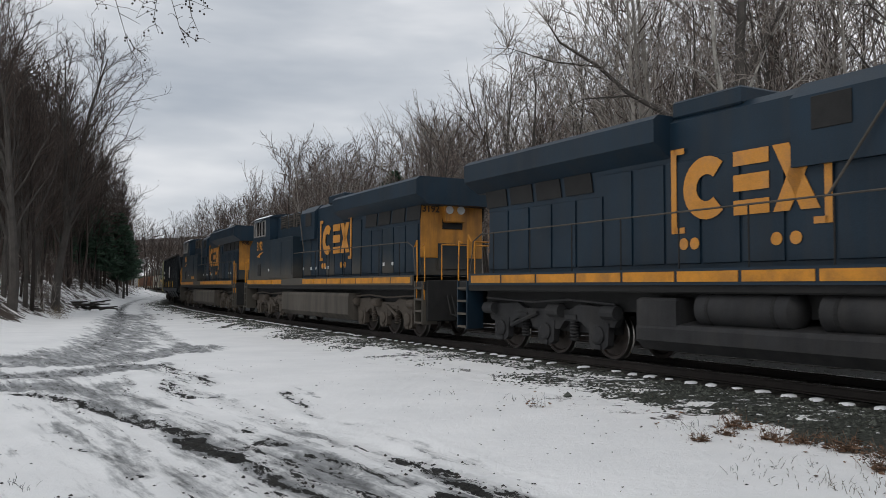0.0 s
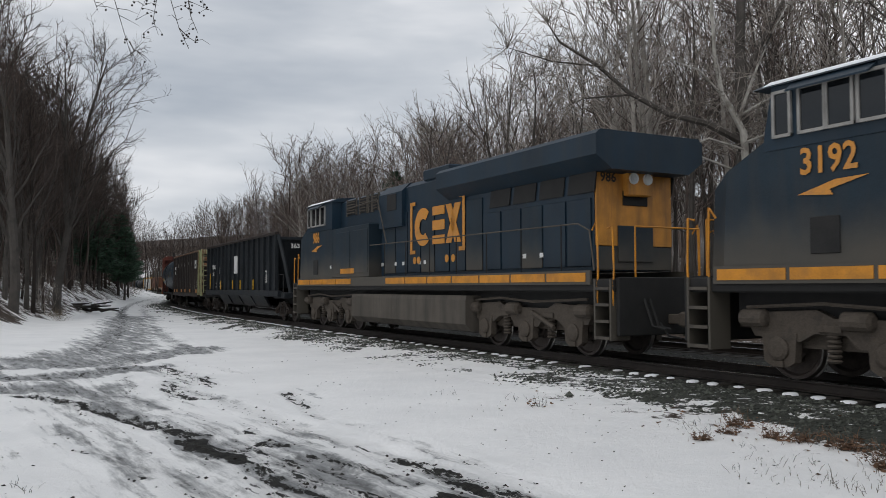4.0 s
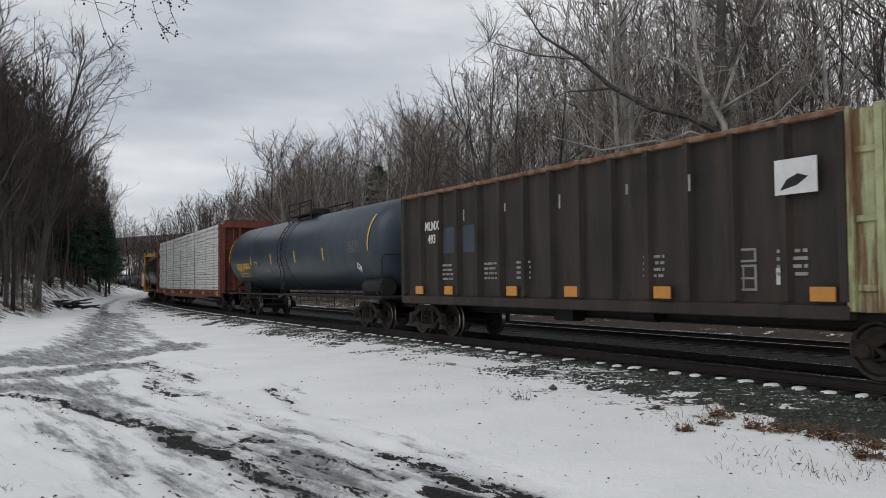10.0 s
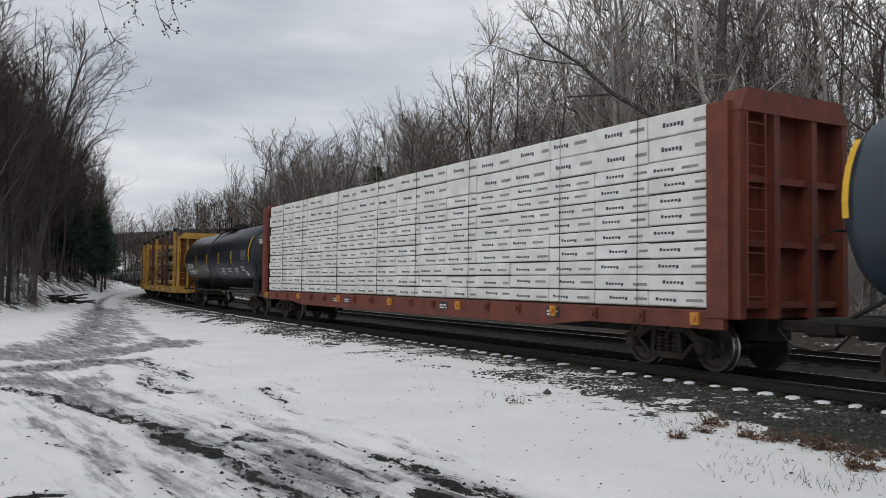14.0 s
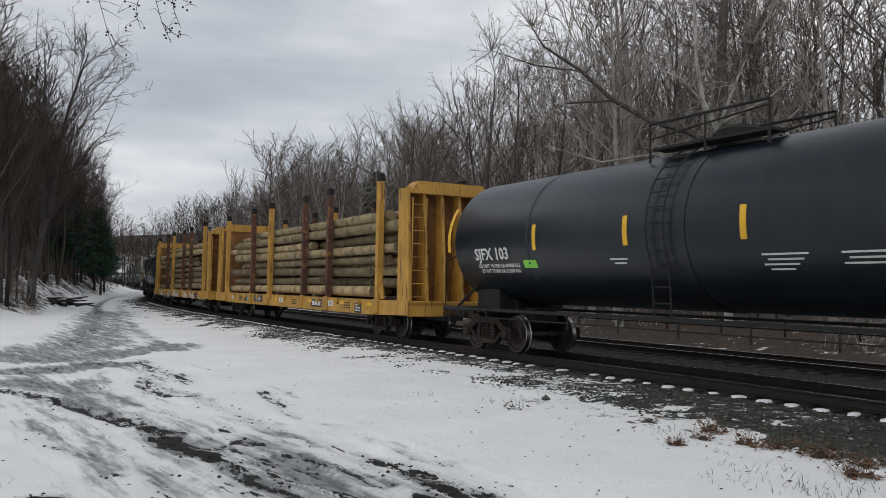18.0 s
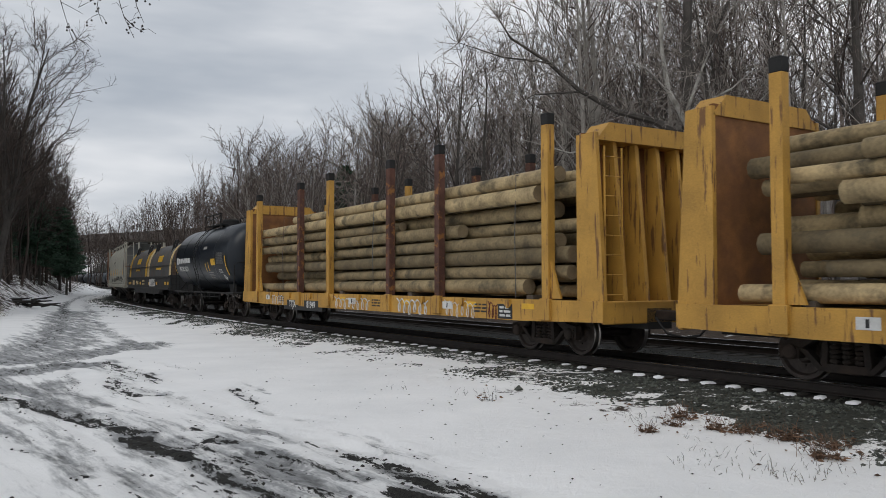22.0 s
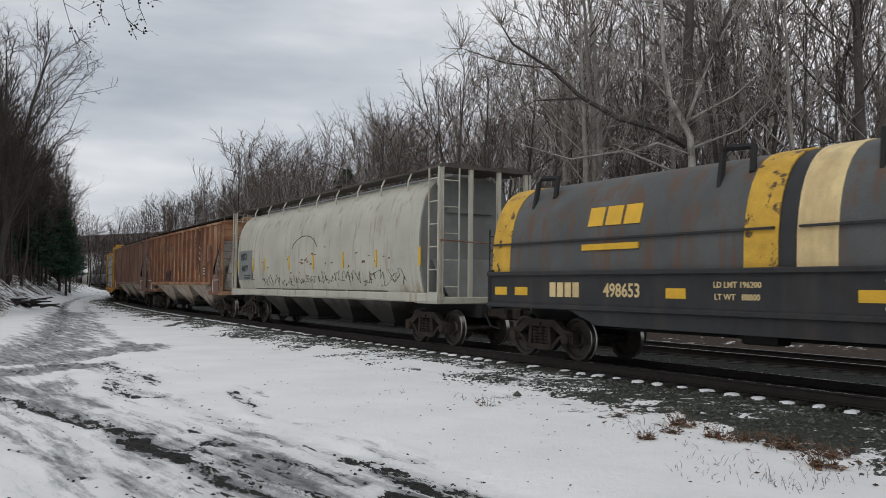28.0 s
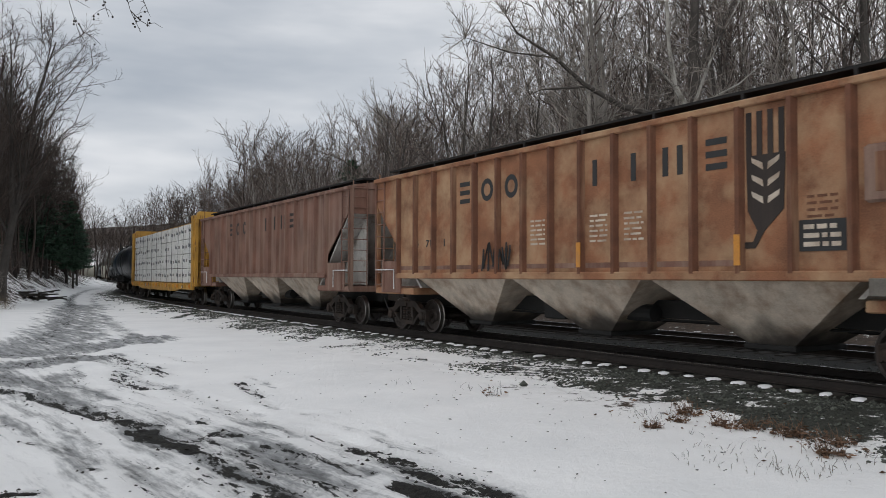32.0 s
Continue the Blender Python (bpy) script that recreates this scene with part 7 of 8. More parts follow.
def log_car(i, label, number):
    c, h = span(i)
    car = thing("bulkhead_flat_car", label, "flat car", "yellow bulkhead flat cars")
    b, base = h - .9, 8.45
    part("deck", Geo().box(-b, b, -1.46, 1.46, 1.02, 1.16, .02), CARYELLOW, car)
    part("centre_sill", Geo().box(-h + .9, h - .9, -.35, .35, .6, 1.02), DARK, car)
    for sy in (-1, 1):
        a, q = sorted((1.42 * sy, 1.53 * sy))
        part("side_sill", Geo().prism([(-b, 1.17), (-b, .76), (-b + 2.6, .70), (b - 2.6, .70), (b, .76), (b, 1.17)][::-1], "y", a, q), CARYELLOW, car)
        xs = [-9.2, -4.74, -2.1, 2.2, 4.82, 9.12] if i == 8 else [-9.05, -4.67, -2.12, 2.08, 4.76, 9.14]
        for k, x in enumerate(xs):
            m = CARYELLOW if k in (0, 2, len(xs) - 1) else STAKERUST
            st = part("stake", Geo().box(x - .11, x + .11, *sorted((1.38 * sy, 1.56 * sy)), .8, 4.78 + .05 * (k % 3), .015), m, car)
            share("stake_top", Geo().box(x - .115, x + .115, *sorted((1.375 * sy, 1.565 * sy)), 4.76 + .05 * (k % 3), 5.02 + .05 * (k % 3), .02).mesh("stake_top", DARK), st)
            share("stake_pocket", Geo().box(x - .17, x + .17, *sorted((1.5 * sy, 1.6 * sy)), .74, 1.2, .02).mesh("stake_pocket", CARYELLOW), st)
            if k in (0, len(xs) - 1):
                share("stake_gusset", Geo().prism([(x + .11, 1.2), (x + .42, 1.2), (x + .11, 2.0)], "y", *sorted((1.44 * sy, 1.5 * sy))).mesh("stake_gusset", CARYELLOW), st)
    for sx in (1, -1):
        bh = part("bulkhead", Geo().box(*sorted((sx * (b - .75), sx * (b - .66))), -1.4, 1.4, 1.1, 4.55), BULKRUST, car, "yellow steel bulkhead with rust")
        share("top_plate", Geo().prism([(-1.45, 4.35), (-1.1, 4.72), (1.1, 4.72), (1.45, 4.35)], "x", *sorted((sx * (b - .78), sx * (b - .22)))).mesh("top_plate", CARYELLOW), bh)
        for sy in (-1, 1):
            share("side_gusset", Geo().prism([(sx * (b - .78), 1.1), (sx * b, 1.1), (sx * (b - .22), 4.5), (sx * (b - .78), 4.5)][::sx], "y", *sorted((1.40 * sy, 1.49 * sy))).mesh("side_gusset", CARYELLOW), bh)
        for y in (-.85, -.25, .35, .95):
            share("buttress", Geo().prism([(sx * (b - .70), 1.1), (sx * (b - .05), 1.1), (sx * (b - .35), 4.4), (sx * (b - .70), 4.4)][::sx], "y", y - .05, y + .05).mesh("buttress", CARYELLOW), bh)
        g = Geo()
        end_ladder(g, sx * (b - .1), -1.36, -.9, 1.1, 4.2, 8)
        part("ladder", g, CARYELLOW, car)
        part("end_sill", Geo().box(*sorted((sx * (b - .1), sx * b)), -1.48, 1.48, .72, 1.17, .02), CARYELLOW, car)
    zb = .98 if i == 8 else .76
    if i == 9:
        part("lower_sill", Geo().box(-6.1, -2.6, -1.529, -1.38, .56, .885), BLACKPAINT, car, "black lower sill")
    for x, w, t_ in ((-5.25, .55, "TTJX"), (-3.55, .62, number)):
        part("number_board", Geo().box(x - w, x + w, -1.536, -1.526, zb - .15, zb + .15), BLACKPAINT, car)
        lettering(t_, .32, WHITE, car, x, zb, -1.54, .95)
    for x, w in ((-8.0, .36), (-.55, .5), (5.0, .46)):
        part("placard", Geo().box(x, x + w, -1.537, -1.527, .88, 1.06), WHITE, car)
        part("placard_figure", Geo().box(x + w * .4, x + w * .55, -1.541, -1.53, .91, 1.03), BLACKPAINT, car)
    for x in (-6.4, 1.3, 6.7):
        bars(BLACKPAINT, car, x, 1.0, -1.535, .5, 3, .04, .08, seed=int(x * 10) + 100)
    part("data_box", Geo().box(7.4, 7.95, -1.537, -1.527, .72, 1.05), BLACKPAINT, car)
    bars(WHITE, car, 7.68, .95, -1.541, .4, 3, .05, .09, seed=41)
    for x in (-1.2, 2.9, 6.1, 8.3):
        part("reflector", Geo().box(x, x + .42, -1.537, -1.527, .96, 1.08), YMARK, car)
    for k in range(9):
        x = -7.6 + k * 1.9
        part("sill_bracket", Geo().prism([(x, 1.16), (x + .3, 1.16), (x + .3, 1.02), (x + .22, .96)], "y", -1.60, -1.53), CARYELLOW, car)
    if i == 8:
        part("mark_board", Geo().box(3.25, 4.35, -1.536, -1.526, .80, 1.08), BLACKPAINT, car)
        for k in range(3):
            part("owner_mark", Geo().box(3.38 + k * .31, 3.63 + k * .31, -1.541, -1.53, .86, 1.02), WHITE, car)
    if i == 9:
        rnd4 = random.Random(8)
        for x0, x1, n, r_, m in ((-1.6, .9, 8, .017, GRAFFITI), (5.1, 6.5, 6, .012, GRAFFITI), (2.6, 4.3, 6, .022, GRAFFITI), (-7.4, -6.1, 5, .012, GRAFFITI), (7.0, 7.4, 3, .014, RED)):
            # looped strokes of uneven height, as a hand swings a spray can
            pts, w, tall = [], (x1 - x0) / n, 1.0
            for k in range(n * 9 + 1):
                u = k / 9
                tall = tall * .8 + .2 * rnd4.uniform(.35, 1.1)
                pts.append((x0 + w * u + w * .42 * math.sin(6.28 * u) + rnd4.uniform(-.012, .012), -1.535, (.88 + .22 * tall * math.cos(6.28 * u)) + .03 * math.sin(2.1 * u)))
            part("graffiti", Geo().tube(pts, r_, 5), m, car, "white spray-painted scrawl" if m is GRAFFITI else "red spray-painted scrawl")
    add_trucks(car, base)
    couplers(car, h)
    brake_gear(car, h)
    load = thing("pole_load", "stacked peeled wooden poles held between yellow stakes", "logs")
    rl = random.Random(60 + i)
    me_cache = []
    for k in range(4):
        g = Geo()
        L, ra, rb = (17.6, 15.2, 18.2, 12.0)[k], (.180, .168, .185, .16)[k], (.145, .135, .15, .13)[k]
        rings, n = [], 10
        for q in range(9):
            u = q / 8
            rr = ra + (rb - ra) * u
            ox, oz = .03 * math.sin(3 * u + k), .02 * math.sin(5 * u + k)
            rings.append([(-L / 2 + L * u, ox + rr * math.cos(6.2832 * a / n), oz + rr * math.sin(6.2832 * a / n)) for a in range(n)])
        g.loft(rings)
        me = g.mesh("pole", LOG, True)
        me.materials.append(LOGEND)
        for p in me.polygons:
            if abs(p.normal.x) > .9:
                p.material_index = 1
        me_cache.append((me, L))
    inner = b - .95
    rows = 8
    for k in range(rows):
        for q in range(7):
            y = -1.19 + q * .395 + rl.uniform(-.02, .02) + (.06 if k % 2 else 0)
            me, L = me_cache[3] if q == 0 and k in (1, 3, 5) else rl.choice(me_cache[:3])
            x = rl.choice((-1, 1)) * (inner - L / 2) * rl.uniform(.6, 1) if inner > L / 2 else 0
            z = 1.41 + k * .347 + rl.uniform(-.012, .012) + (-.12 if (k == rows - 1 and q == 6) else 0)
            share("pole", me, load, pose(x, y, z, rl.uniform(0, 360), rl.uniform(-.35, .35), 180 * rl.randint(0, 1) + rl.uniform(-.25, .25)))
    for x in (-b + 4.2, .8, b - 3.0):
        share("strap", Geo().tube([(x, -1.36, 1.2), (x + .02, -1.40, 2.6), (x, -1.34, 3.95), (x, 0, 4.02), (x, 1.36, 3.9)], .012, 4).mesh("strap", COILGREY), load)
    for x in (-b + 2.4, -1.5, 3.0, b - 2.5):
        share("bolster", Geo().box(x - .12, x + .12, -1.35, 1.35, 1.16, 1.26).mesh("bolster", TIMBER), load)
    return car, c, base, load


def coil_car(i):
    c, h = span(i)
    car = thing("coil_car", "coil car with grey arched hoods banded in yellow", "freight car")
    b, base = h - .75, 6.65
    for sy in (-1, 1):
        a, q = sorted((1.30 * sy, 1.45 * sy))
        part("side_sill", Geo().prism([(-b, 1.85), (-b, 1.15), (-b + 2.8, 1.10), (-b + 3.6, .82), (b - 3.6, .82), (b - 2.8, 1.10), (b, 1.15), (b, 1.85)][::-1], "y", a, q), COILDARK, car)
        a, q = sorted((1.26 * sy, 1.52 * sy))
        part("top_rail", Geo().box(-b, b, a, q, 1.80, 1.90, .02), COILDARK, car)
        part("lower_rail", Geo().box(-b, b, a, q, 1.10, 1.2, .02), COILDARK, car)
        for x in (-b + .25, -b + 1.0, -b + 5.4, .9, b - 4.4, b - 1.5, b - .7):
            part("reflector", Geo().box(x, x + .45, *sorted((1.445 * sy, 1.46 * sy)), 1.38, 1.56), YMARK, car)
    part("trough", Geo().box(-b, b, -1.3, 1.3, 1.2, 1.8), COILDARK, car)
    part("centre_sill", Geo().box(-h + .9, h - .9, -.3, .3, .7, 1.2), DARK, car)

    def arch(x0, x1, r, m, name, parent, z0=1.9):
        g, n = Geo(), 18
        prof = []
        for k in range(n + 1):
            a = math.pi * k / n
            cx, sz = math.cos(a), math.sin(a)
            # flattened sides, round top
            prof.append((r * (abs(cx) ** .72) * (1 if cx > 0 else -1), z0 + 1.98 * (abs(sz) ** .8) * r / 1.36))
        g.prism(prof, "x", x0, x1)
        me = g.mesh(name, m, True)
        o = new(name, me)
        o.parent = parent
        return o
    arch(-.455, -.115, 1.35, BLACKPAINT, "hood_joint", car)
    for x0, x1 in ((-b + .03, -.46), (-.11, b - .03)):
        hd = arch(x0, x1, 1.36, COILGREY, "hood", car)
        arch(x0 - .01, x0 + .66, 1.372, BANDYELLOW if x0 < -1 else CREAM, "end_band", hd)
        arch(x1 - .62, x1 - .1 if x0 > -1 else x1 + .01, 1.372, CREAM if x0 > -1 else BANDYELLOW, "end_band", hd)
        for x in (x0 + 1.2, x1 - 1.3):
            for sy in (-1, 1):
                share("lifting_bracket", Geo().tube([(x, 1.12 * sy, 3.1), (x - .08, .9 * sy, 3.9), (x - .02, .84 * sy, 4.0), (x + .5, .84 * sy, 3.96), (x + .58, .98 * sy, 3.5)], .065, 5).mesh("lifting_bracket", DARK), hd)
        share("hood_seam", Geo().box(x0 + .05, x1 - .05, -1.40, 1.40, 2.50, 2.54).mesh("hood_seam", COILDARK), hd)
        xm = (x0 + x1) / 2 - .6
        for k in range(3):
            share("owner_mark", Geo().prism([(-1.28, 2.78), (-1.315, 2.78), (-1.205, 3.16), (-1.17, 3.16)][::-1], "x", xm + k * .5, xm + k * .5 + .42).mesh("owner_mark", YMARK), hd)
        share("owner_bar", Geo().box(xm - .1, xm + 1.45, -1.385, -1.33, 2.30, 2.42).mesh("owner_bar", YMARK), hd)
    lettering("498653", .36, CREAM, car, -b + 4.3, 1.5, -1.455, .9)
    for k in range(4):
        part("owner_mark", Geo().box(-b + 2.2 + k * .24, -b + 2.39 + k * .24, -1.457, -1.45, 1.36, 1.66), CREAM, car)
    lettering("LD LMT 196200", .14, CREAM, car, -b + 6.9, 1.62, -1.455)
    lettering("LT WT   88800", .14, CREAM, car, -b + 6.9, 1.42, -1.455)
    g, r5 = Geo(), random.Random(3)
    for k in range(5):
        x = 1.3 + k * .42
        g.tube([(x, -1.458, 1.3), (x + .28, -1.458, 1.32), (x + .02, -1.458, 1.7), (x + .32, -1.458, 1.72)], .035, 4)
    part("graffiti", g, GRAFFITI, car, "white spray-painted scrawl")
    for sx in (1, -1):
        part("end_frame", Geo().box(*sorted((sx * (b - .1), sx * (b + .05))), -1.45, 1.45, 1.05, 1.95, .02), COILDARK, car)
        gg = Geo()
        end_ladder(gg, sx * (b + .12), -1.35, -.9, .9, 2.9, 6)
        part("ladder", gg, DARK, car)
    add_trucks(car, base)
    couplers(car, h)
    brake_gear(car, h)
    return car, c, base


def hopper_bottom(car, n, length, mat, zt, base):
    """A row of outlet hoppers with sloping sheets."""
    w = length / n
    for k in range(n):
        x0 = -length / 2 + k * w
        x1, xm = x0 + w, x0 + w / 2
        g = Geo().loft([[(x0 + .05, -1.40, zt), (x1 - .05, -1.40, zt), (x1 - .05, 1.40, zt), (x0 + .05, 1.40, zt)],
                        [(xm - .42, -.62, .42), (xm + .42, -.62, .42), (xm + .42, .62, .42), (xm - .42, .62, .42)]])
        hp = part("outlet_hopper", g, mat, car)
        share("gate", Geo().box(xm - .5, xm + .5, -.7, .7, .34, .44, .02).mesh("gate", DARK), hp)


def round_hopper(i, span_=None, label="weathered pale grey covered hopper with rounded sides", lettered=True, keyed=True):
    c, h = span_ or span(i)
    car = thing("covered_hopper", label, "hopper car", "covered hoppers in the train")
    b, base = h - 1.15, h - 2.45
    bx = b - .9
    if span_ is None:
        c -= .3
    # side curve: from the sill up and over to the roof
    side = [(-1.36, 1.36), (-1.44, 1.60), (-1.51, 2.0), (-1.535, 2.45), (-1.535, 2.95), (-1.49, 3.42), (-1.39, 3.84), (-1.20, 4.2), (-.94, 4.44), (-.6, 4.55)]
    full = side + [(-y, z) for y, z in reversed(side)]
    part("body", Geo().prism(full[::-1], "x", -bx, bx), HOPGREY, car, smooth=True)
    for sx in (1, -1):
        # flat end wall under the roof with its slope sheet
        ends = [(y * .985, z) for y, z in full]
        part("end_wall", Geo().prism(ends[::-1], "x", *sorted((sx * bx, sx * (bx + .05)))), HOPGREYEND, car)
        part("end_slope", Geo().loft([[(sx * (bx + .05), -1.3, 2.3), (sx * (bx + .05), 1.3, 2.3), (sx * (bx - .4), 1.3, 2.3), (sx * (bx - .4), -1.3, 2.3)], [(sx * (bx - .9), -1.2, 1.2), (sx * (bx - .9), 1.2, 1.2), (sx * (bx - 1.3), 1.2, 1.2), (sx * (bx - 1.3), -1.2, 1.2)]]), HOPGREYEND, car)
        part("end_platform", Geo().box(*sorted((sx * (bx - .3), sx * b)), -1.48, 1.48, 1.10, 1.28, .02), HOPGREY, car)
        part("end_porthole", Geo().lathe([(sx * (bx + .04), .0), (sx * (bx + .06), .22), (sx * (bx + .065), 0)], "x", 14, (0, -.3, 1.9)), BLACKPAINT, car)
        for y in (-1.36, -.45, .45, 1.36):
            part("end_post", Geo().box(*sorted((sx * (b - .12), sx * (b - .02))), y - .05, y + .05, 1.2, 4.68), HOPGREY, car)
        part("end_roof_beam", Geo().box(*sorted((sx * (bx - .1), sx * (b + .02))), -1.42, 1.42, 4.64, 4.72), GREYTANK, car)
        g = Geo()
        end_ladder(g, sx * b, -1.34, -.85, 1.2, 4.65, 5, .016)
        part("end_ladder", g, HOPGREY, car)
        for sy in (-1, 1):
            g = Geo()
            ladder(g, *sorted((sx * (b - .5), sx * (b - .02))), 1.47 * sy, 1.1, 4.65, 6, .018)
            part("side_ladder", g, HOPGREY, car)
        part("end_grab", Geo().tube([(sx * (b + .02), -1.45, 2.75), (sx * (b + .06), 0, 2.7), (sx * (b + .02), 1.45, 2.75)], .02, 5), RUST, car)
        part("end_stiffener", Geo().box(*sorted((sx * (bx + .05), sx * (bx + .14))), -.75, .75, 3.55, 3.68), HOPGREYEND, car)
        part("end_hopper_sheet", Geo().loft([[(sx * (bx + .06), -1.2, 2.3), (sx * (bx + .06), 1.2, 2.3), (sx * (bx + .1), 1.2, 2.3), (sx * (bx + .1), -1.2, 2.3)], [(sx * (bx + .5), -.9, 1.28), (sx * (bx + .5), .9, 1.28), (sx * (bx + .54), .9, 1.28), (sx * (bx + .54), -.9, 1.28)]]), HOPGREYEND, car)
    for sy in (-1, 1):
        part("side_sill", Geo().box(-b, b, *sorted((1.28 * sy, 1.50 * sy)), 1.13, 1.38, .03), HOPGREY, car)
        part("sill_pipe", Geo().tube([(-b + 2.2, 1.54 * sy, 1.20), (-2, 1.56 * sy, 1.16), (3, 1.54 * sy, 1.20), (b - 2.2, 1.55 * sy, 1.17)], .022, 5), HOPGREY, car)
        rb = part("running_board", Geo().box(-b, b, *sorted((.52 * sy, 1.12 * sy)), 4.72, 4.77), GREYTANK, car)
        for k in range(11):
            x = -b + .5 + k * (2 * b - 1) / 10
            share("board_bracket", Geo().tube([(x, 1.08 * sy, 4.74), (x + .05, 1.22 * sy, 4.5), (x, 1.22 * sy, 4.22)], .028, 4).mesh("board_bracket", HOPGREY), rb)
    part("hatch_trough", Geo().box(-bx + .3, bx - .3, -.3, .3, 4.53, 4.70, .03), HOPGREYEND, car)
    hopper_bottom(car, 4, 11.6, SLOPE if not lettered else HOPDIRTY, 1.42, base)
    part("centre_sill", Geo().box(-h + .9, h - .9, -.3, .3, .75, 1.1), DARK, car)
    if lettered:
        part("number_panel", Geo().box(-7.55, -5.85, -1.548, -1.530, 1.75, 2.95), HOPGREYEND, car, "faded grey number panel")
        lettering("INTX", .40, BLACKPAINT, car, -6.85, 2.68, -1.552, .8)
        lettering("460277", .36, BLACKPAINT, car, -6.75, 2.2, -1.552, .75)
        bars(BLACKPAINT, car, -6.4, 1.9, -1.552, .8, 2, .05, .1, seed=3)
        for x in (-bx + .12, -5.75, -4.4, -1.8, .5, 2.9, 5.2, 7.75):
            part("reflector", Geo().box(x, x + .10, -1.549, -1.53, 2.1, 2.6), YMARK, car)
        r6 = random.Random(12)
        SIDEZ = ([z for y, z in side], [y for y, z in side])
        for x0, n, zz, hh in ((-4.6, 7, 1.5, .45), (-2.2, 9, 1.5, .4), (.9, 10, 1.6, .45), (4.4, 8, 1.55, .5)):
            pts = []
            for k in range(n):
                x = x0 + k * .34
                for q in range(5):
                    z = zz + hh * r6.random()
                    pts.append((x + r6.uniform(-.16, .2), float(np.interp(z, *SIDEZ)) - .004, z))
            part("graffiti", Geo().tube(pts, .007, 4), BLACKHOP, car, "dark scratchy scrawl")
        g = Geo()
        arc = [radians(20 + 140 * k / 16) for k in range(17)]
        g.tube([(-.3 + 1.2 * math.cos(v), float(np.interp(2.65 + .62 * math.sin(v), *SIDEZ)) - .003, 2.65 + .62 * math.sin(v)) for v in arc], .013, 4)
        part("graffiti", g, BLACKHOP, car, "faded painted arc")
        g = Geo()
        for k in range(46):
            x, z = r6.uniform(-bx + 1.2, bx - 1.2), r6.choice((1.6, 1.75, 2.3, 2.45)) + r6.gauss(0, .12)
            w, t = r6.uniform(.06, .3), r6.uniform(.02, .07)
            y = float(np.interp(z, *SIDEZ))
            g.prism([(x, z), (x + w, z + t * .3), (x + w * .8, z + t), (x + w * .2, z + t * 1.2)], "y", y - .008, y + .03)
        tagged(part("rust_scab", g, RUST, car), "rust scabs in the paint", kind="stuff")
    add_trucks(car, base, keyed=keyed)
    couplers(car, h)
    return car, c, base


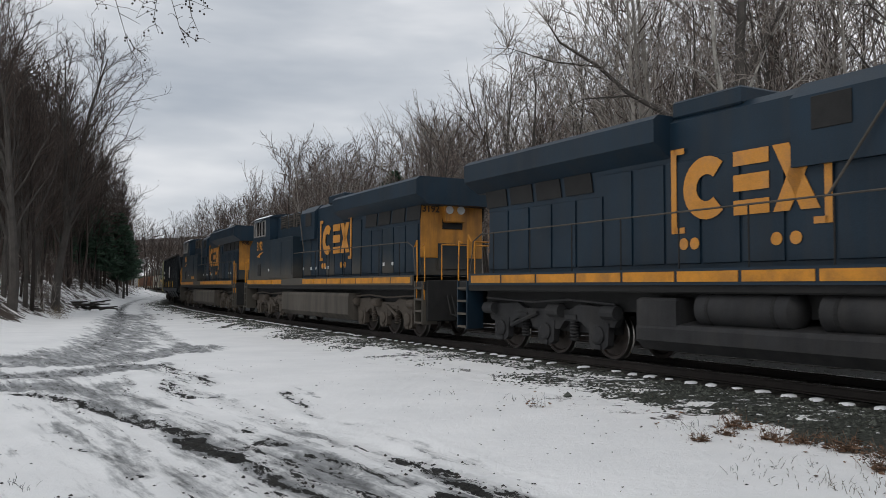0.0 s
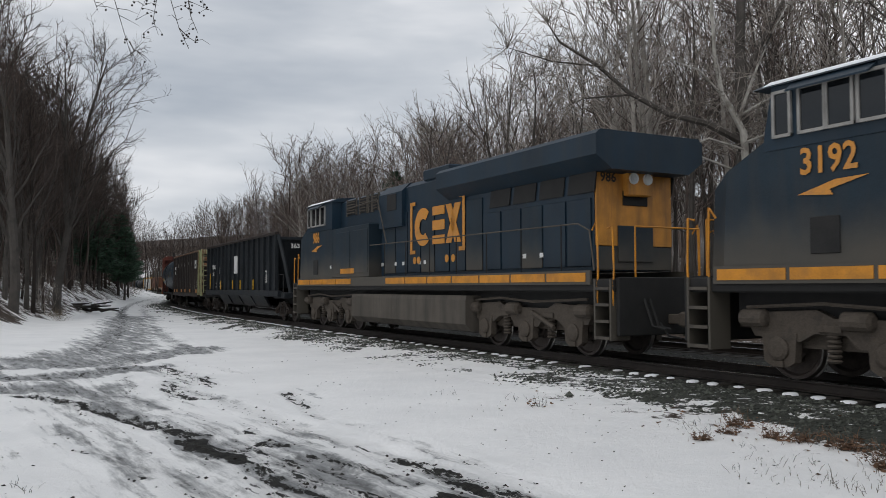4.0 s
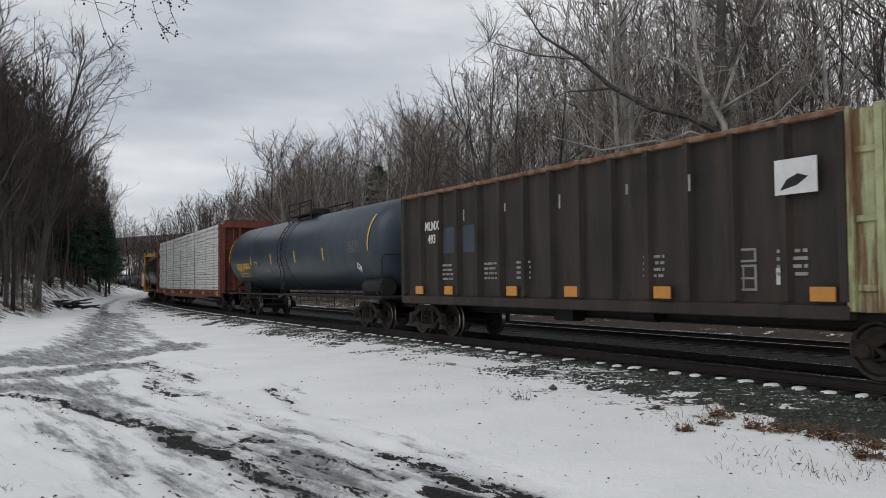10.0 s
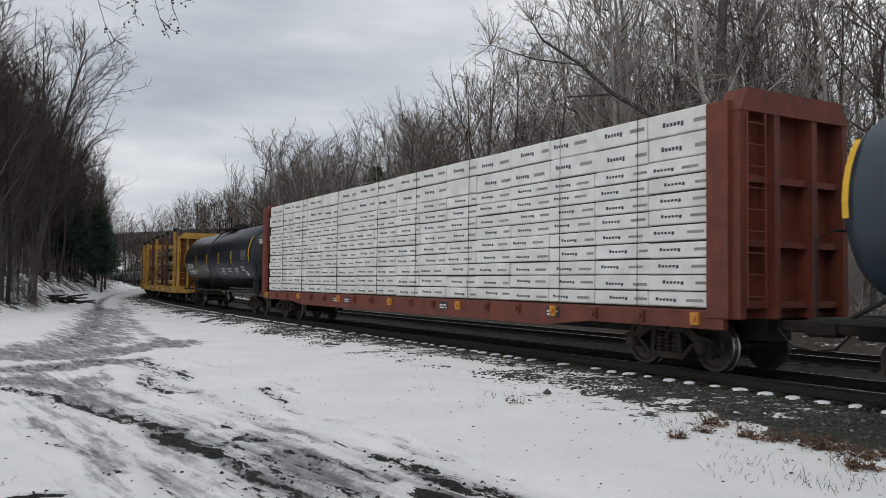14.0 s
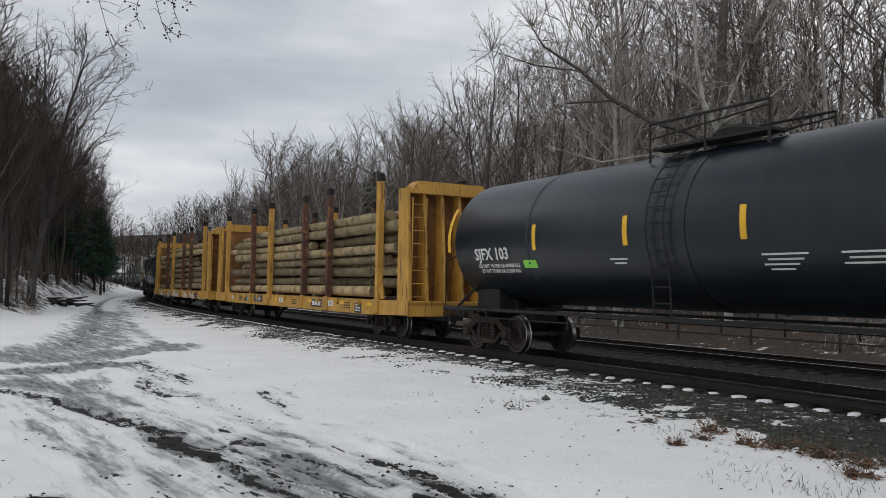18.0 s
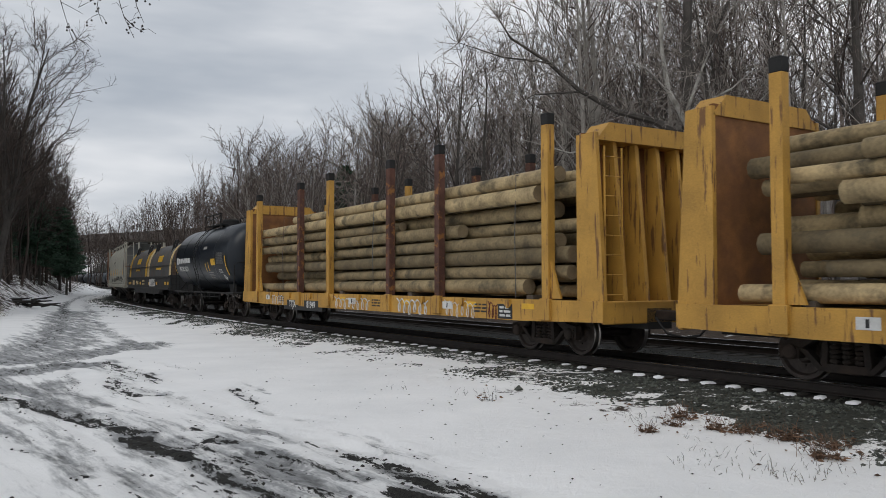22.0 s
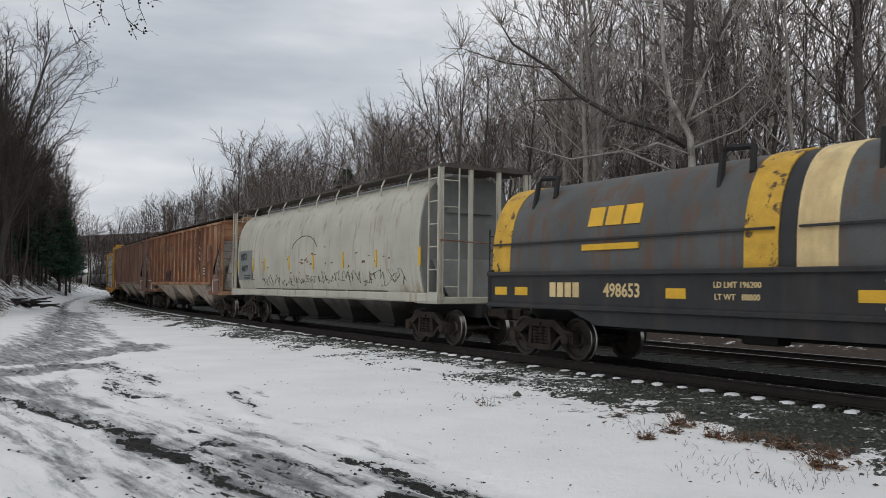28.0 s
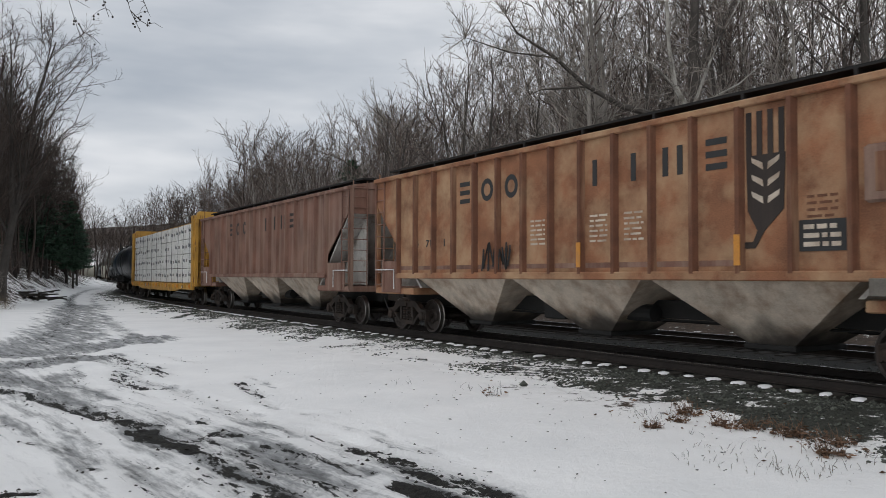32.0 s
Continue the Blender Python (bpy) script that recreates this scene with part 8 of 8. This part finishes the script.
def ribbed_hopper(i, mat, label, lettered):
    c, h = span(i)
    c -= .12
    car = thing("covered_hopper", label, "hopper car", "covered hoppers in the train")
    b, base = h - .9, 7.45
    bx, zs = 7.2, 1.56                       # half length of the straight side, its foot
    part("roof", Geo().prism([(-1.45, 4.36), (-1.30, 4.48), (-.6, 4.58), (.6, 4.58), (1.30, 4.48), (1.45, 4.36)], "x", -b, b), mat, car)
    pitch = 2 * bx / 15
    outline = [(-bx, zs), (bx, zs), (bx, 2.25), (b - .02, 3.66), (b - .02, 4.36), (-b + .02, 4.36), (-b + .02, 3.66), (-bx, 2.25)]
    for sy in (-1, 1):
        part("side_sheet", Geo().prism(outline[::sy], "y", *sorted((1.41 * sy, 1.45 * sy))), mat, car)
        part("side_sill", Geo().box(-bx, bx, *sorted((1.42 * sy, 1.55 * sy)), zs - .06, zs + .1, .02), mat, car)
        part("top_chord", Geo().box(-b, b, *sorted((1.40 * sy, 1.54 * sy)), 4.30, 4.42, .02), mat, car)
        for k in range(16):
            x = -bx + k * pitch
            # lettered car: rib colour deepened in place of the shade on the ribs
            part("rib", Geo().prism([(x - .085, 1.45 * sy), (x - .04, 1.555 * sy), (x + .04, 1.555 * sy), (x + .085, 1.45 * sy)][::-sy], "z", zs + .06, 4.32), HOPRIB if lettered else mat, car)
        part("running_board", Geo().box(-b, b, *sorted((.42 * sy, 1.0 * sy)), 4.66, 4.71), DARK, car)
        for k in range(9):
            x = -b + .6 + k * (2 * b - 1.2) / 8
            part("board_bracket", Geo().box(x - .03, x + .03, *sorted((.4 * sy, 1.02 * sy)), 4.55, 4.66), DARK, car)
    part("hatch_trough", Geo().box(-b + .2, b - .2, -.3, .3, 4.56, 4.70, .02), mat, car)
    for sx in (1, -1):
        part("end_sheet", Geo().box(*sorted((sx * (b - .08), sx * (b - .03))), -1.42, 1.42, 3.55, 4.45), mat, car)
        part("end_slope", Geo().loft([[(sx * (b - .06), -1.40, 3.6), (sx * (b - .06), 1.40, 3.6), (sx * (b - .14), 1.40, 3.6), (sx * (b - .14), -1.40, 3.6)], [(sx * 6.3, -1.3, 1.25), (sx * 6.3, 1.3, 1.25), (sx * 6.2, 1.3, 1.25), (sx * 6.2, -1.3, 1.25)]]), HOPENDPALE, car, "pale weathered end slope sheet")
        for y in (-.75, .75):
            part("slope_stiffener", Geo().prism([(sx * (b - .2), 1.28), (sx * (b - .2), 3.5), (sx * 6.9, 1.6), (sx * 6.9, 1.28)][::-sx], "y", y - .03, y + .03), HOPENDPALE, car)
        part("end_platform", Geo().box(*sorted((sx * 6.4, sx * b)), -1.45, 1.45, 1.06, 1.24, .02), mat, car)
        part("shear_plate", Geo().box(*sorted((sx * (bx - .1), sx * (b - .4))), -1.47, -1.43, 1.1, 2.0, .01), HOPRUST2, car)
        for y in (-1.40, 1.40):
            part("end_post", Geo().box(*sorted((sx * (b - .1), sx * b)), y - .05, y + .05, 1.2, 4.4), mat, car)
        g = Geo()
        end_ladder(g, sx * b, -1.34, -.85, 1.2, 4.6, 10)
        part("end_ladder", g, mat, car)
        g = Geo()
        ladder(g, *sorted((sx * (b - .56), sx * (b - .04))), -1.48, 1.15, 4.3, 9)
        part("side_ladder", g, HOPRUST2, car)
        g = Geo()
        g.tube([(sx * (b - .1), -1.5, 1.75), (sx * (b - 1.2), -1.5, 1.75), (sx * (b - 1.2), -1.5, 1.2)], .02, 5)
        part("grab_iron", g, WHITE, car, "white grab iron")
        part("brake_wheel", Geo().tube([(sx * (b + .1), .5 + .3 * math.cos(k * .5236), 2.9 + .3 * math.sin(k * .5236)) for k in range(13)], .02, 4), DARK, car)
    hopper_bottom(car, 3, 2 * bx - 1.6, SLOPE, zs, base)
    part("centre_sill", Geo().box(-h + .9, h - .9, -.3, .3, .75, 1.1), DARK, car)
    # the road name as plain bars and rings in its colour, one per panel
    m = BLACKPAINT if lettered else BROWN

    def mid(k):
        return -bx + (k + .5) * pitch
    for k, shape in ((3, "bars"), (4, "ring"), (5, "ring"), (8, "post"), (9, "post"), (10, "posts"), (11, "bars")):
        xm, z0, z1 = mid(k), 3.36, 3.88
        g = Geo()
        if shape == "ring":
            ang = [6.2832 * q / 20 for q in range(20)]
            vs = [(xm + .25 * r_ * math.cos(a), -1.456, (z0 + z1) / 2 + .27 * r_ * math.sin(a)) for r_ in (1, .55) for a in ang]
            g.add(vs, [(q, (q + 1) % 20, 20 + (q + 1) % 20, 20 + q) for q in range(20)])
        elif shape == "bars":
            for q in range(3):
                g.box(xm - .22, xm + .22, -1.458, -1.448, z0 + q * .21, z0 + q * .21 + .11)
        else:
            for q in ((-.17, .17) if shape == "posts" else (-.1,) if k == 8 else (0,)):
                g.box(xm + q - .065, xm + q + .065, -1.458, -1.448, z0, z1)
        part("name_shape", g, m, car)
    if lettered:
        for k, t_ in ((0.35, "74"), (1.1, "71"), (1.9, "1")):
            lettering(t_, .26, BLACKPAINT, car, mid(k + .1), 2.42, -1.456, 1.3)
        # ear of wheat: stem, leaf bars and awns
        xw = mid(12)
        g = Geo()
        g.prism([(xw - .40, 2.02), (xw - .2, 2.02), (xw - .02, 2.3), (xw + .32, 2.62), (xw + .36, 3.5), (xw - .36, 3.5), (xw - .34, 2.62), (xw - .16, 2.3), (xw - .24, 2.12), (xw - .40, 2.12)], "y", -1.462, -1.448)
        for q in range(4):
            x = xw - .36 + q * .2
            g.box(x, x + .10, -1.462, -1.448, 3.5, 4.2)
        part("wheat_mark", g, BROWN, car, "dark brown ear-of-wheat shape")
        for k in range(3):
            for sx in (-1, 1):
                part("wheat_grain", Geo().prism([(xw + sx * .04, 2.72 + k * .27), (xw + sx * .24, 2.84 + k * .27), (xw + sx * .26, 2.93 + k * .27), (xw + sx * .05, 2.83 + k * .27)][::sx], "y", -1.468, -1.455), SLOPE, car)
        part("data_box", Geo().box(mid(13) - .38, mid(13) + .38, -1.462, -1.448, 1.95, 2.42), BLACKPAINT, car)
        bars(SLOPE, car, mid(13), 2.28, -1.468, .6, 3, .07, .13, seed=9)
        part("vent_plate", Geo().box(mid(14) - .26, mid(14) + .26, -1.54, -1.448, 2.6, 3.42, .04), HOPRUST2, car, "rusty raised vent plate")
        part("vent_slot", Geo().box(mid(14) - .1, mid(14) + .14, -1.546, -1.535, 2.75, 3.3, .01), HOPRIB, car)
        part("defect_plate", Geo().box(mid(14) - .2, mid(14) + .2, -1.57, -1.55, 1.3, 1.55, .01), HOPDIRTY, car)
        for q in (6, 8, 9, 13):
            bars(SLOPE if q != 13 else HOPRIB, car, mid(q), 2.75, -1.452, .5, 6, .04, .1, seed=q * 3)
        for q in (8, 12):
            part("reflector", Geo().box(-bx + q * pitch - .06, -bx + q * pitch + .06, -1.565, -1.553, 1.75, 2.25), ORANGE, car)
        g, r7 = Geo(), random.Random(4)
        pts = []
        for k in range(26):
            x = mid(4) - .1 + k * .045
            pts.append((x + r7.uniform(-.1, .1), -1.50, 1.75 + .5 * (k % 2) + r7.uniform(-.08, .12)))
        g.tube(pts, .022, 4)
        part("graffiti", g, BLACKPAINT, car, "black spray-painted scrawl")
    for q in range(15):
        if q not in (12, 13, 14):
            part("band_mark", Geo().box(mid(q) - pitch / 2 + .1, mid(q) + pitch / 2 - .1, -1.456, -1.448, 1.74, 1.84), HOPRUST2, car)
    add_trucks(car, base)
    couplers(car, h)
    brake_gear(car, h)
    return car, c, base


def put(made, load=True):
    TRAIN.append((made[0], made[1], made[2], False))
    if len(made) > 3:
        TRAIN.append((made[3], made[1], made[2], False))


put(bathtub_gondola(3))
put(side_gondola(4))
put(tank_car(5, TANKBLUE, "dull blue-grey tank car with yellow markings", 1.56, 2.78, marks="blue"))
put(centre_beam(6, RED, "red centre-beam flat car with end bulkheads", "first", 11, 16, 1.15, .3025, load_label="white-wrapped lumber bundles stacked on a flat car"))
tank7 = tank_car(7, TANKBLACK, "glossy black tank car with yellow and white markings", 1.58, 2.78, marks="black")
put((tank7[0], tank7[1] + .2, tank7[2]))
put(log_car(8, "worn yellow bulkhead flat car with rusty stakes", "81766"))
put(log_car(9, "worn yellow bulkhead flat car with graffiti", "81949"))
put(tank_car(10, TANKBLACK, "short black tank car with white lettering", 1.62, 2.72, marks="procor", half_shell=5.35))
put(coil_car(11))
put(round_hopper(12))
put(ribbed_hopper(13, HOPRUST, "rusted orange-brown ribbed covered hopper", True))
put(ribbed_hopper(14, HOPRUST2, "dark rust-brown ribbed covered hopper", False))
put(centre_beam(15, CARYELLOW, "yellow centre-beam flat car with end bulkheads", "second", 4, 12, 1.16, .80, load_label="white printed lumber packs on a yellow flat car"))

# cars further back, seen small across the bend
far_tank = tank_car(0, TANKBLACK, "black tank car far back in the train", 1.55, 2.75, span_=(0, 7.9), keyed=False, deck=False)
far_tank2 = tank_car(0, TANKBLUE, "grey tank car far back in the train", 1.55, 2.75, span_=(0, 7.9), keyed=False, deck=False)
far_hop = round_hopper(0, span_=(0, 9.4), label="pale grey covered hopper far back in the train", lettered=False, keyed=False)
pos, first = -181.2, {}
for k in range(19):
    kind = far_hop if k in (12, 14, 15, 16, 17) else far_tank2 if k in (1, 3, 6, 9) else far_tank
    half = 9.4 if kind is far_hop else 7.9
    ob = kind[0] if kind[0].name not in first else copy_thing(kind[0], Matrix.Identity(4))
    first[kind[0].name] = 1
    TRAIN.append((ob, pos - half, kind[2], False))
    pos -= 2 * half


# ---------- motion of the train ----------


def car_rows(centre, base, turned):
    rows = []
    for k in range(65):
        t = k * 0.5
        s = centre + rolled(t)
        x0, y0, _ = line(s - base)
        x1, y1, _ = line(s + base)
        a = math.degrees(math.atan2(y1 - y0, x1 - x0))
        rows.append((t, pose((x0 + x1) / 2, (y0 + y1) / 2, 0, 0, 0, a + (180 if turned else 0))))
    return rows


def motions():
    for ob, centre, base, turned in TRAIN:
        walk(ob, car_rows(centre, base, turned))
    # each wheelset turns as far as the train has rolled
    turns = [(k / 15, rolled(k / 15) - rolled(0)) for k in range(481)]
    spins = {r: [(t, pose(0, 0, 0, 0, math.degrees(d / r), 0).to_quaternion().to_matrix().to_4x4()) for t, d in turns] for r in (.457, .53)}
    for w, x, r, way in WHEELSETS:
        turned = w.parent.parent is TRAIN[0][0]
        at = Matrix.Translation((x, 0, r))
        walk(w, [(t, at @ (m.inverted() if turned else m)) for t, m in spins[r]])


motions()
